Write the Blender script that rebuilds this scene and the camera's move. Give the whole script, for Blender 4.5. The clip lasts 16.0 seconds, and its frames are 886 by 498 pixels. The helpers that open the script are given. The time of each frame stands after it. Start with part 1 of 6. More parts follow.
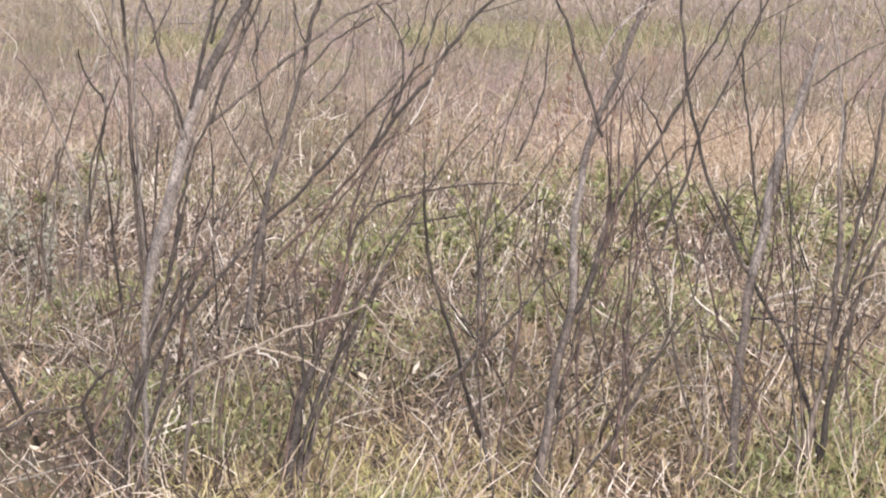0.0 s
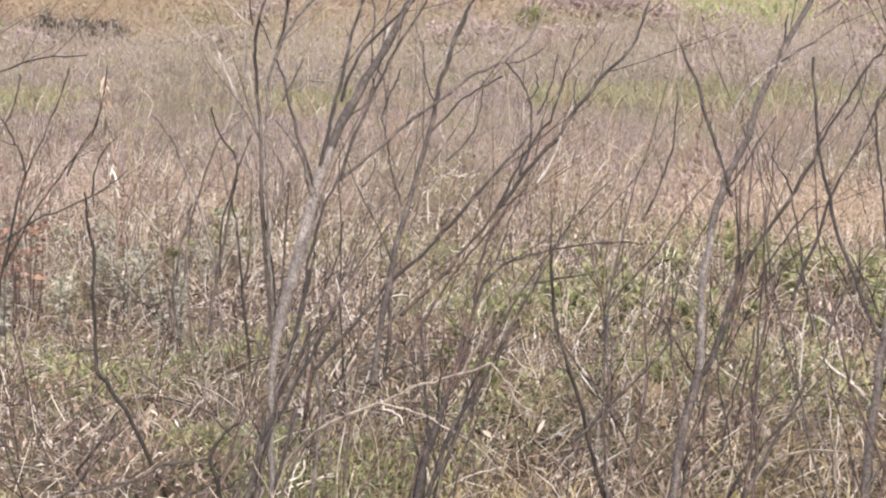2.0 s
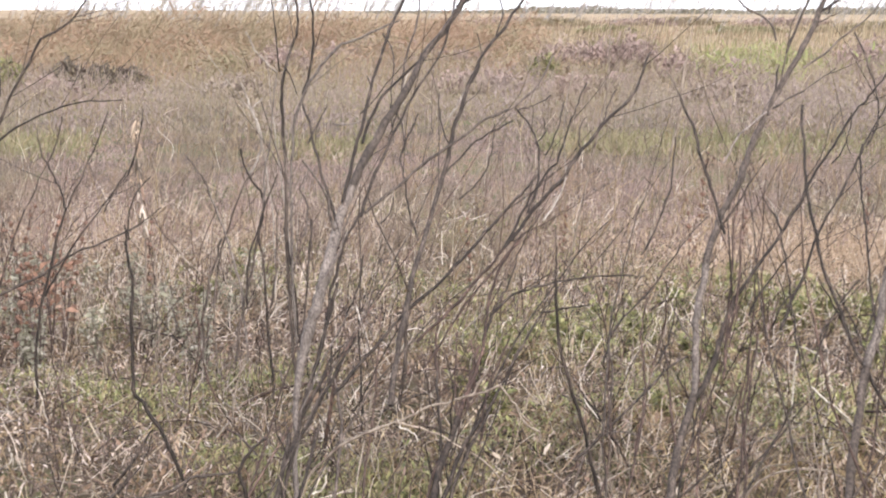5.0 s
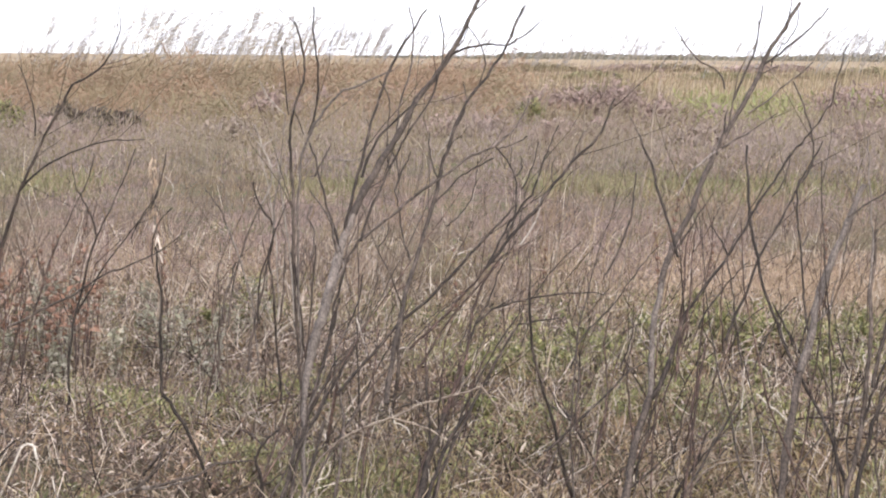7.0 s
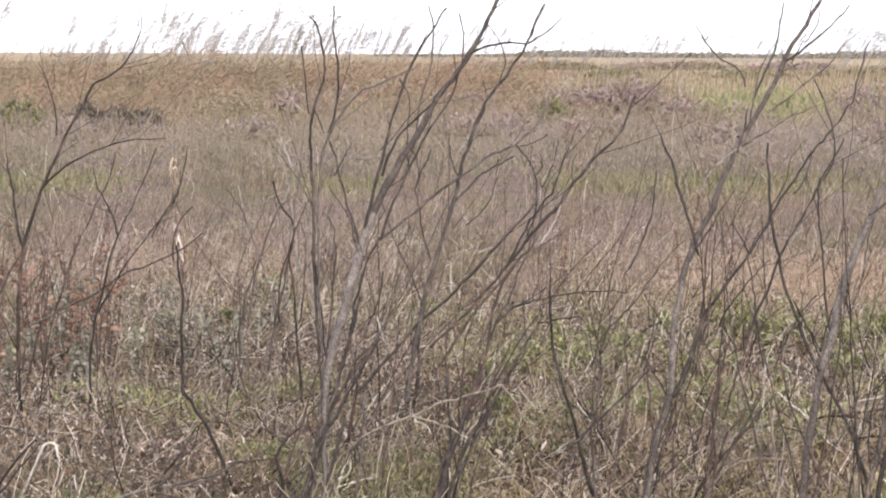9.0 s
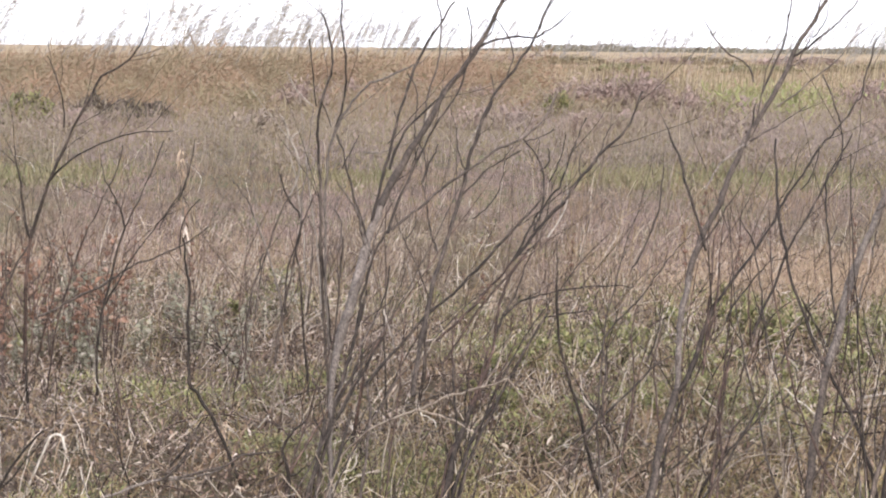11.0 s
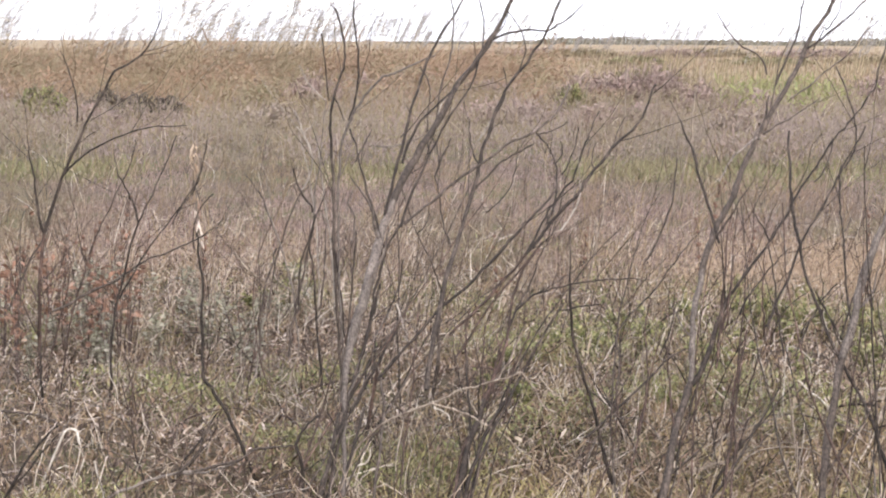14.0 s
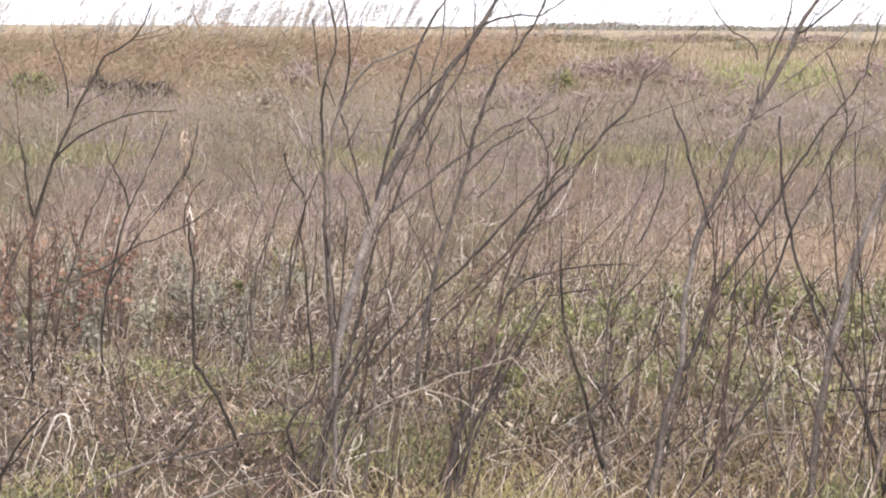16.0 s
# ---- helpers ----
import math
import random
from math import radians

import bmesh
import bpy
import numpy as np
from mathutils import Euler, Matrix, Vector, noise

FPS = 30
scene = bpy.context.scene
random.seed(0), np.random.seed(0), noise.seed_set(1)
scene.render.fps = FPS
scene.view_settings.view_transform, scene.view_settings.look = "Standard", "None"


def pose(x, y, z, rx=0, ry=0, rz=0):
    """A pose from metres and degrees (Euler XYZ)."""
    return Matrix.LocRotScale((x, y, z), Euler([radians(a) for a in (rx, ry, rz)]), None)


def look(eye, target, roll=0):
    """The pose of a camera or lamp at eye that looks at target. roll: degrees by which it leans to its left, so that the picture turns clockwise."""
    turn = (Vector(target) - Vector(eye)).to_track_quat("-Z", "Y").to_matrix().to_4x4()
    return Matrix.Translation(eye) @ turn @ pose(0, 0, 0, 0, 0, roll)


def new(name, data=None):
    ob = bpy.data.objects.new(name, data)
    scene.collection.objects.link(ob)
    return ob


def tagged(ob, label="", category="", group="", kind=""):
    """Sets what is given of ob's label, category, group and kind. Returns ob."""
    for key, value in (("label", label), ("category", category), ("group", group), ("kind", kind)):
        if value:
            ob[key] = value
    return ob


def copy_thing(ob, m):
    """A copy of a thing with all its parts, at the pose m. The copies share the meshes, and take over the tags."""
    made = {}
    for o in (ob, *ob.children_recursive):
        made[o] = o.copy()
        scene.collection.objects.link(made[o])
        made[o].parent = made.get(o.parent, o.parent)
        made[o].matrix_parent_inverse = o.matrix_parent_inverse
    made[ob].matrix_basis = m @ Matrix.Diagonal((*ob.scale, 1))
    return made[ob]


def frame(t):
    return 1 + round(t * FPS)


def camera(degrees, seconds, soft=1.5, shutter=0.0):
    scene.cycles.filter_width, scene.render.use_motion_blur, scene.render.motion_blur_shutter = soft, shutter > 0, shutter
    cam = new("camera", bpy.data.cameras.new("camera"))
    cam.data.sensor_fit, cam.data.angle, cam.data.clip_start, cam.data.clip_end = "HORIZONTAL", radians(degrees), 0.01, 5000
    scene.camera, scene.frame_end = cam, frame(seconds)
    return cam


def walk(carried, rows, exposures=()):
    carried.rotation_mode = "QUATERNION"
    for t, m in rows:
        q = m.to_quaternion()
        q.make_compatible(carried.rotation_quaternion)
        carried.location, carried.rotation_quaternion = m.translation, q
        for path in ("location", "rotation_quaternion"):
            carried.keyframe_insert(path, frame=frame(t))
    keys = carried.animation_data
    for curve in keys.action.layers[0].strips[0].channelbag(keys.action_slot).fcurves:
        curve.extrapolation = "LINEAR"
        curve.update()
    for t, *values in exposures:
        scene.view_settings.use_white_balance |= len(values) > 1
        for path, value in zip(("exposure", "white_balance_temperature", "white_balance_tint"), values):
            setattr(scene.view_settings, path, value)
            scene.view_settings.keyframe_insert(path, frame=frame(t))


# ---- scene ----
cam = camera(30, 16.0, soft=2.05, shutter=0.5)
PATH = [
    (0.0, pose(0.023, 1.131, 1.566, 78.106, 0, -5.738) @ pose(0, 0, 0, 0, 0, 0.063)),
    (0.5, pose(0.023, 1.131, 1.566, 78.867, 0, -4.877) @ pose(0, 0, 0, 0, 0, 0.029)),
    (1.0, pose(0.023, 1.131, 1.566, 79.485, 0, -3.099) @ pose(0, 0, 0, 0, 0, -0.006)),
    (1.5, pose(0.023, 1.131, 1.566, 79.835, 0, -2.165) @ pose(0, 0, 0, 0, 0, -0.065)),
    (2.0, pose(0.023, 1.131, 1.566, 80.116, 0, -1.284) @ pose(0, 0, 0, 0, 0, -0.131)),
    (2.5, pose(0.023, 1.131, 1.566, 80.216, 0, -0.637) @ pose(0, 0, 0, 0, 0, -0.164)),
    (3.0, pose(0.023, 1.131, 1.566, 80.403, 0, -0.478) @ pose(0, 0, 0, 0, 0, -0.146)),
    (3.5, pose(0.023, 1.131, 1.566, 80.674, 0, -0.426) @ pose(0, 0, 0, 0, 0, -0.078)),
    (4.0, pose(0.023, 1.131, 1.566, 80.973, 0, -0.428) @ pose(0, 0, 0, 0, 0, -0.070)),
    (4.2, pose(0.023, 1.131, 1.566, 81.065, 0, -0.514) @ pose(0, 0, 0, 0, 0, -0.061)),
    (6.3, pose(0.000, 0.000, 1.600, 83.090, 0, -1.086) @ pose(0, 0, 0, 0, 0, 0.350)),
    (6.5, pose(0.000, 0.000, 1.600, 83.171, 0, -1.114) @ pose(0, 0, 0, 0, 0, 0.335)),
    (7.0, pose(0.000, 0.000, 1.600, 83.326, 0, -1.231) @ pose(0, 0, 0, 0, 0, 0.434)),
    (7.5, pose(0.000, 0.000, 1.600, 83.341, 0, -1.256) @ pose(0, 0, 0, 0, 0, 0.374)),
    (8.0, pose(0.000, 0.000, 1.600, 83.372, 0, -0.854) @ pose(0, 0, 0, 0, 0, 0.354)),
    (10.3, pose(0.000, 0.000, 1.600, 83.097, 0, -0.356) @ pose(0, 0, 0, 0, 0, 0.350)),
    (10.5, pose(0.000, 0.000, 1.600, 83.090, 0, -0.299) @ pose(0, 0, 0, 0, 0, 0.605)),
    (11.0, pose(0.000, 0.000, 1.600, 83.053, 0, -0.286) @ pose(0, 0, 0, 0, 0, 0.519)),
    (11.5, pose(0.000, 0.000, 1.600, 83.164, 0, -0.179) @ pose(0, 0, 0, 0, 0, 0.593)),
    (12.0, pose(0.000, 0.000, 1.600, 83.145, 0, -0.100) @ pose(0, 0, 0, 0, 0, 0.416)),
    (12.5, pose(0.000, 0.000, 1.600, 83.082, 0, 0.000) @ pose(0, 0, 0, 0, 0, 0.350)),
    (13.0, pose(0.000, 0.000, 1.600, 83.016, 0, 0.021) @ pose(0, 0, 0, 0, 0, 0.264)),
    (13.5, pose(0.000, 0.000, 1.600, 82.933, 0, 0.100) @ pose(0, 0, 0, 0, 0, 0.305)),
    (14.0, pose(0.000, 0.000, 1.600, 82.830, 0, 0.169) @ pose(0, 0, 0, 0, 0, 0.278)),
    (14.5, pose(0.000, 0.000, 1.600, 82.641, 0, 0.069) @ pose(0, 0, 0, 0, 0, 0.292)),
    (15.0, pose(0.000, 0.000, 1.600, 82.457, 0, 0.197) @ pose(0, 0, 0, 0, 0, 0.395)),
    (15.5, pose(0.000, 0.000, 1.600, 82.385, 0, 0.137) @ pose(0, 0, 0, 0, 0, 0.358)),
    (16.0, pose(0.000, 0.000, 1.600, 82.328, 0, -0.145) @ pose(0, 0, 0, 0, 0, 0.333)),
]
walk(cam, PATH, [(0.0, 1.43), (4.2, 1.40), (6.3, 1.0), (13.0, 1.01), (15.5, 1.14), (16.0, 1.15)])

# ---- world and light: bright overcast ----
world = bpy.data.worlds.new("overcast_sky")
scene.world = world
world.use_nodes = True
wn, wl = world.node_tree.nodes, world.node_tree.links
sky = wn.new("ShaderNodeTexSky")
sky.sky_type = "NISHITA"
sky.sun_disc = False
sky.sun_elevation = radians(38)
sky.sun_rotation = radians(150)
sky.air_density, sky.dust_density = 1.0, 4.0
cloud = wn.new("ShaderNodeMix")
cloud.data_type = "RGBA"
cloud.inputs["Factor"].default_value = 0.82
cloud.inputs["B"].default_value = (10.6, 10.7, 11.9, 1)     # even cloud deck
wl.new(sky.outputs["Color"], cloud.inputs["A"])
bg = wn["Background"]
bg.inputs["Strength"].default_value = 0.10
wl.new(cloud.outputs["Result"], bg.inputs["Color"])
sun = new("sun", bpy.data.lights.new("sun", "SUN"))
sun.data.energy, sun.data.angle, sun.data.color = 1.5, radians(10), (1.0, 0.95, 0.90)
sun.matrix_world = look((6, -9, 9), (0, 6, 0))

RNG = np.random.default_rng(7)
WIND = 0.16           # everything leans a little towards +x


# ---- materials ----
def node_mat(name):
    m = bpy.data.materials.new(name)
    m.use_nodes = True
    nt = m.node_tree
    return m, nt.nodes, nt.links, nt.nodes["Principled BSDF"]


def ramp_from(nodes, colours, steps=False):
    r = nodes.new("ShaderNodeValToRGB")
    els = r.color_ramp.elements
    while len(els) < len(colours):
        els.new(0.5)
    for i, c in enumerate(colours):
        els[i].position = i / len(colours) if steps else i / max(1, len(colours) - 1)
        els[i].color = (*c, 1)
    r.color_ramp.interpolation = "CONSTANT" if steps else "LINEAR"
    return r


def plant_mat(name, colours, patch=1.2, tint=(0.3, 0.26, 0.2), amount=0.35, rough=0.75, through_light=0.0, by_object=False, tint2=None, along=1.0):
    """Dry or green plant matter: every blade has its own colour, with patches and a fine grain over it."""
    m, n, l, p = node_mat(name)
    if by_object:
        src = n.new("ShaderNodeObjectInfo").outputs["Random"]
    else:
        src = n.new("ShaderNodeNewGeometry").outputs["Random Per Island"]
    r = ramp_from(n, colours, True)
    l.new(src, r.inputs["Fac"])
    tc = n.new("ShaderNodeTexCoord")
    nz = n.new("ShaderNodeTexNoise")
    nz.inputs["Scale"].default_value = 1 / patch
    nz.inputs["Detail"].default_value = 3
    mp = n.new("ShaderNodeMapping")
    mp.inputs["Scale"].default_value = (1, along, 1)
    l.new(tc.outputs["Object"], mp.inputs["Vector"])
    l.new(mp.outputs["Vector"], nz.inputs["Vector"])
    mr = n.new("ShaderNodeMapRange")
    mr.inputs["From Min"].default_value, mr.inputs["From Max"].default_value = 0.44, 0.6
    mr.inputs["To Max"].default_value = amount
    l.new(nz.outputs["Fac"], mr.inputs["Value"])
    mx = n.new("ShaderNodeMix")
    mx.data_type = "RGBA"
    l.new(mr.outputs["Result"], mx.inputs["Factor"])
    l.new(r.outputs["Color"], mx.inputs["A"])
    mx.inputs["B"].default_value = (*tint, 1)
    shade_out = mx.outputs["Result"]
    if tint2:
        nz2 = n.new("ShaderNodeTexNoise")
        nz2.inputs["Scale"].default_value = 2.6 / patch
        nz2.inputs["Detail"].default_value = 2
        l.new(mp.outputs["Vector"], nz2.inputs["Vector"])
        mr2 = n.new("ShaderNodeMapRange")
        mr2.inputs["From Min"].default_value, mr2.inputs["From Max"].default_value = 0.5, 0.68
        mr2.inputs["To Max"].default_value = 0.7
        l.new(nz2.outputs["Fac"], mr2.inputs["Value"])
        mx2 = n.new("ShaderNodeMix")
        mx2.data_type = "RGBA"
        l.new(mr2.outputs["Result"], mx2.inputs["Factor"])
        l.new(shade_out, mx2.inputs["A"])
        mx2.inputs["B"].default_value = (*tint2, 1)
        shade_out = mx2.outputs["Result"]
    fine = n.new("ShaderNodeTexNoise")
    fine.inputs["Scale"].default_value = 55
    fine.inputs["Detail"].default_value = 2
    l.new(tc.outputs["Object"], fine.inputs["Vector"])
    fr = n.new("ShaderNodeMapRange")
    fr.inputs["From Min"].default_value, fr.inputs["From Max"].default_value = 0.3, 0.7
    fr.inputs["To Min"].default_value, fr.inputs["To Max"].default_value = 0.72, 1.2
    l.new(fine.outputs["Fac"], fr.inputs["Value"])
    hs = n.new("ShaderNodeHueSaturation")
    l.new(fr.outputs["Result"], hs.inputs["Value"])
    l.new(shade_out, hs.inputs["Color"])
    l.new(hs.outputs["Color"], p.inputs["Base Color"])
    p.inputs["Roughness"].default_value = rough
    p.inputs["Specular IOR Level"].default_value = 0.25
    if through_light:
        tr = n.new("ShaderNodeBsdfTranslucent")
        l.new(hs.outputs["Color"], tr.inputs["Color"])
        ms = n.new("ShaderNodeMixShader")
        ms.inputs["Fac"].default_value = through_light
        l.new(p.outputs["BSDF"], ms.inputs[1])
        l.new(tr.outputs["BSDF"], ms.inputs[2])
        l.new(ms.outputs["Shader"], n["Material Output"].inputs["Surface"])
    return m


def bark_mat(name, light, dark, band=60, lit_gain=1.25):
    """Bark: streaks along the stem, pale mottling that imitates lit sides, fine relief."""
    m, n, l, p = node_mat(name)
    tc = n.new("ShaderNodeTexCoord")
    mp = n.new("ShaderNodeMapping")
    mp.inputs["Scale"].default_value = (1.0, 1.0, 0.16)
    l.new(tc.outputs["Object"], mp.inputs["Vector"])
    nz = n.new("ShaderNodeTexNoise")
    nz.inputs["Scale"].default_value = band
    nz.inputs["Detail"].default_value = 5
    l.new(mp.outputs["Vector"], nz.inputs["Vector"])
    r = ramp_from(n, [dark, dark, light, light])
    r.color_ramp.elements[1].position, r.color_ramp.elements[2].position = 0.36, 0.62
    l.new(nz.outputs["Fac"], r.inputs["Fac"])
    ob = n.new("ShaderNodeObjectInfo")
    mr = n.new("ShaderNodeMapRange")
    mr.inputs["To Min"].default_value, mr.inputs["To Max"].default_value = 0.75, 1.15
    l.new(ob.outputs["Random"], mr.inputs["Value"])
    # pale stretches along the stem, lit sides put into the bark colour
    fl = n.new("ShaderNodeTexNoise")
    fl.inputs["Scale"].default_value = 26
    fl.inputs["Detail"].default_value = 2
    l.new(mp.outputs["Vector"], fl.inputs["Vector"])
    fm = n.new("ShaderNodeMapRange")
    fm.inputs["From Min"].default_value, fm.inputs["From Max"].default_value = 0.5, 0.66
    fm.inputs["To Min"].default_value, fm.inputs["To Max"].default_value = 0.9, lit_gain
    l.new(fl.outputs["Fac"], fm.inputs["Value"])
    mu = n.new("ShaderNodeMath")
    mu.operation = "MULTIPLY"
    l.new(mr.outputs["Result"], mu.inputs[0])
    l.new(fm.outputs["Result"], mu.inputs[1])
    hs = n.new("ShaderNodeHueSaturation")
    l.new(mu.outputs["Value"], hs.inputs["Value"])
    l.new(r.outputs["Color"], hs.inputs["Color"])
    l.new(hs.outputs["Color"], p.inputs["Base Color"])
    bp = n.new("ShaderNodeBump")
    bp.inputs["Strength"].default_value, bp.inputs["Distance"].default_value = 0.5, 0.002
    l.new(nz.outputs["Fac"], bp.inputs["Height"])
    l.new(bp.outputs["Normal"], p.inputs["Normal"])
    p.inputs["Roughness"].default_value = 0.8
    p.inputs["Specular IOR Level"].default_value = 0.3
    return m


BARK_L = bark_mat("pale_grey_bark", (0.217, 0.183, 0.159), (0.076, 0.061, 0.053), 170)
BARK_M = bark_mat("grey_bark", (0.100, 0.078, 0.065), (0.027, 0.021, 0.017), 170, 1.7)
BARK_G = bark_mat("weathered_grey_bark", (0.189, 0.158, 0.137), (0.068, 0.054, 0.046), 170)
BARK_D = bark_mat("dark_grey_bark", (0.052, 0.039, 0.032), (0.011, 0.009, 0.007), 170, 2.2)
BARK_B = bark_mat("red_brown_bark", (0.083, 0.053, 0.042), (0.024, 0.016, 0.013), 170, 2.2)
BARK_P = bark_mat("straw_brown_bark", (0.297, 0.246, 0.196), (0.136, 0.102, 0.081))
BARK_S = bark_mat("silver_grey_bark", (0.357, 0.315, 0.272), (0.178, 0.149, 0.126))
BARK_W = bark_mat("bleached_straw", (0.648, 0.594, 0.522), (0.378, 0.324, 0.261))
STRAW = plant_mat("dry_straw", [(0.220, 0.162, 0.110), (0.363, 0.281, 0.193), (0.506, 0.413, 0.297), (0.094, 0.066, 0.051), (0.726, 0.643, 0.539), (0.286, 0.204, 0.132), (0.066, 0.047, 0.037), (0.418, 0.319, 0.187)],
                  0.5, (0.36, 0.27, 0.13), 0.5, through_light=0.25, tint2=(0.37, 0.27, 0.15))
YELLOW = plant_mat("yellowed_grass", [(0.389, 0.312, 0.159), (0.487, 0.397, 0.217), (0.321, 0.267, 0.127), (0.407, 0.290, 0.164), (0.547, 0.466, 0.286)], 0.4, (0.31, 0.29, 0.11), 0.5, through_light=0.3)
GREEN = plant_mat("green_grass", [(0.221, 0.233, 0.102), (0.306, 0.310, 0.140), (0.184, 0.187, 0.091), (0.404, 0.392, 0.200), (0.367, 0.310, 0.182)],
                  0.6, (0.25, 0.22, 0.12), 0.5, through_light=0.3)
LEAF = plant_mat("green_leaf", [(0.220, 0.231, 0.097), (0.319, 0.314, 0.134), (0.407, 0.385, 0.187), (0.176, 0.171, 0.083), (0.349, 0.288, 0.165), (0.110, 0.113, 0.055)],
                 0.3, (0.21, 0.23, 0.12), 0.4, 0.6, through_light=0.3)
GREYLEAF = plant_mat("grey_green_leaf", [(0.27, 0.262, 0.19), (0.35, 0.335, 0.26), (0.20, 0.19, 0.14), (0.42, 0.395, 0.33), (0.30, 0.295, 0.21)], 0.3, (0.24, 0.205, 0.175), 0.4, through_light=0.2)
LITTER = plant_mat("brown_leaf_litter", [(0.224, 0.161, 0.120), (0.062, 0.046, 0.035), (0.323, 0.238, 0.182), (0.044, 0.033, 0.024), (0.436, 0.344, 0.267), (0.124, 0.087, 0.063), (0.273, 0.183, 0.137), (0.074, 0.055, 0.040), (0.584, 0.495, 0.403)],
                   0.35, (0.26, 0.17, 0.11), 0.6, through_light=0.15, tint2=(0.27, 0.2, 0.115))
TWIGGY = plant_mat("brown_weed_stalk", [(0.18, 0.13, 0.118), (0.27, 0.205, 0.189), (0.09, 0.064, 0.058), (0.42, 0.35, 0.315), (0.21, 0.14, 0.126)],
                   1.0, (0.27, 0.20, 0.14), 0.4)
DARKTWIG = plant_mat("dark_brown_twig", [(0.05, 0.036, 0.031), (0.09, 0.064, 0.055), (0.14, 0.10, 0.085), (0.075, 0.056, 0.05)], 0.6, (0.16, 0.11, 0.08), 0.4)
MAUVE = plant_mat("mauve_brown_weed", [(0.345, 0.258, 0.234), (0.385, 0.292, 0.264), (0.288, 0.213, 0.194), (0.44, 0.34, 0.306), (0.366, 0.261, 0.228)],
                  1.7, (0.25, 0.215, 0.14), 0.8, through_light=0.35, tint2=(0.36, 0.25, 0.17), along=0.22)
GREYWEED = plant_mat("grey_brown_weed", [(0.256, 0.207, 0.178), (0.297, 0.241, 0.208), (0.223, 0.178, 0.155), (0.34, 0.276, 0.232)],
                     3.5, (0.24, 0.20, 0.14), 0.6, tint2=(0.29, 0.21, 0.15), along=0.22)
GREYLOW = plant_mat("grey_low_growth", [(0.29, 0.228, 0.204), (0.326, 0.264, 0.234), (0.262, 0.208, 0.187)], 2.2, (0.245, 0.215, 0.135), 0.75, through_light=0.35, tint2=(0.30, 0.215, 0.18), along=0.22)
TAN = plant_mat("tan_tall_grass", [(0.305, 0.209, 0.147), (0.329, 0.23, 0.162), (0.352, 0.255, 0.184), (0.272, 0.186, 0.132), (0.317, 0.209, 0.145)],
                3.0, (0.255, 0.22, 0.14), 0.85, through_light=0.4, tint2=(0.345, 0.24, 0.155), along=0.22)
RUSTGRASS = plant_mat("rust_brown_grass", [(0.30, 0.198, 0.133), (0.335, 0.222, 0.15), (0.26, 0.172, 0.12), (0.38, 0.262, 0.185)], 2.0, (0.25, 0.18, 0.125), 0.6, through_light=0.3, tint2=(0.37, 0.25, 0.16), along=0.22)
OLIVE = plant_mat("olive_dry_grass", [(0.241, 0.204, 0.128), (0.269, 0.228, 0.142), (0.22, 0.183, 0.117), (0.286, 0.235, 0.149)],
                  5, (0.20, 0.155, 0.11), 0.6, through_light=0.2, along=0.22)
OLIVEGREEN = plant_mat("olive_green_turf", [(0.20, 0.20, 0.103), (0.235, 0.233, 0.12), (0.18, 0.176, 0.096), (0.265, 0.23, 0.14), (0.23, 0.205, 0.125)], 1.5, (0.27, 0.225, 0.14), 0.5, through_light=0.25, along=0.22)
SPRING = plant_mat("spring_green_leaf", [(0.24, 0.27, 0.11), (0.29, 0.315, 0.13), (0.20, 0.22, 0.10), (0.30, 0.27, 0.14)], 1.5, (0.28, 0.235, 0.14), 0.5, through_light=0.3)
TAWNY = plant_mat("tawny_seed_head", [(0.41, 0.31, 0.22), (0.48, 0.37, 0.268), (0.33, 0.24, 0.17), (0.55, 0.43, 0.32)], 0.8, (0.40, 0.29, 0.20), 0.5, through_light=0.25)
RUST = plant_mat("rust_red_leaf", [(0.314, 0.179, 0.122), (0.352, 0.217, 0.156), (0.220, 0.124, 0.083), (0.389, 0.271, 0.209), (0.141, 0.084, 0.059)], 0.4, (0.24, 0.15, 0.11), 0.3, through_light=0.2)
TANGLE = plant_mat("bleached_stalk", [(0.494, 0.407, 0.328), (0.337, 0.262, 0.199), (0.112, 0.080, 0.064), (0.707, 0.609, 0.517), (0.419, 0.311, 0.217), (0.296, 0.198, 0.151), (0.580, 0.491, 0.428)], 0.4, (0.36, 0.29, 0.20), 0.4)
CURL = plant_mat("white_bleached_stalk", [(0.612, 0.54, 0.465), (0.49, 0.416, 0.353), (0.694, 0.614, 0.53)], 0.4, (0.50, 0.43, 0.36), 0.4)
SHRIVEL = plant_mat("shrivelled_leaf", [(0.34, 0.268, 0.225), (0.14, 0.106, 0.086), (0.43, 0.35, 0.30), (0.08, 0.061, 0.05), (0.27, 0.207, 0.172), (0.52, 0.44, 0.39), (0.21, 0.15, 0.122), (0.31, 0.255, 0.18)], 0.4, (0.25, 0.185, 0.15), 0.4)
HEADS = plant_mat("brown_seed_head", [(0.24, 0.13, 0.085), (0.33, 0.185, 0.12), (0.40, 0.24, 0.155), (0.17, 0.10, 0.072)], 0.3, (0.15, 0.09, 0.06), 0.3)
REED = plant_mat("reed_straw", [(0.40, 0.33, 0.22), (0.50, 0.42, 0.29), (0.32, 0.26, 0.18)], 3, (0.42, 0.33, 0.19), 0.4, through_light=0.3, by_object=True)
PLUME = plant_mat("reed_plume_grey", [(0.46, 0.445, 0.43), (0.55, 0.53, 0.51), (0.37, 0.355, 0.345)], 3, (0.42, 0.36, 0.33), 0.3, through_light=0.5, by_object=True)
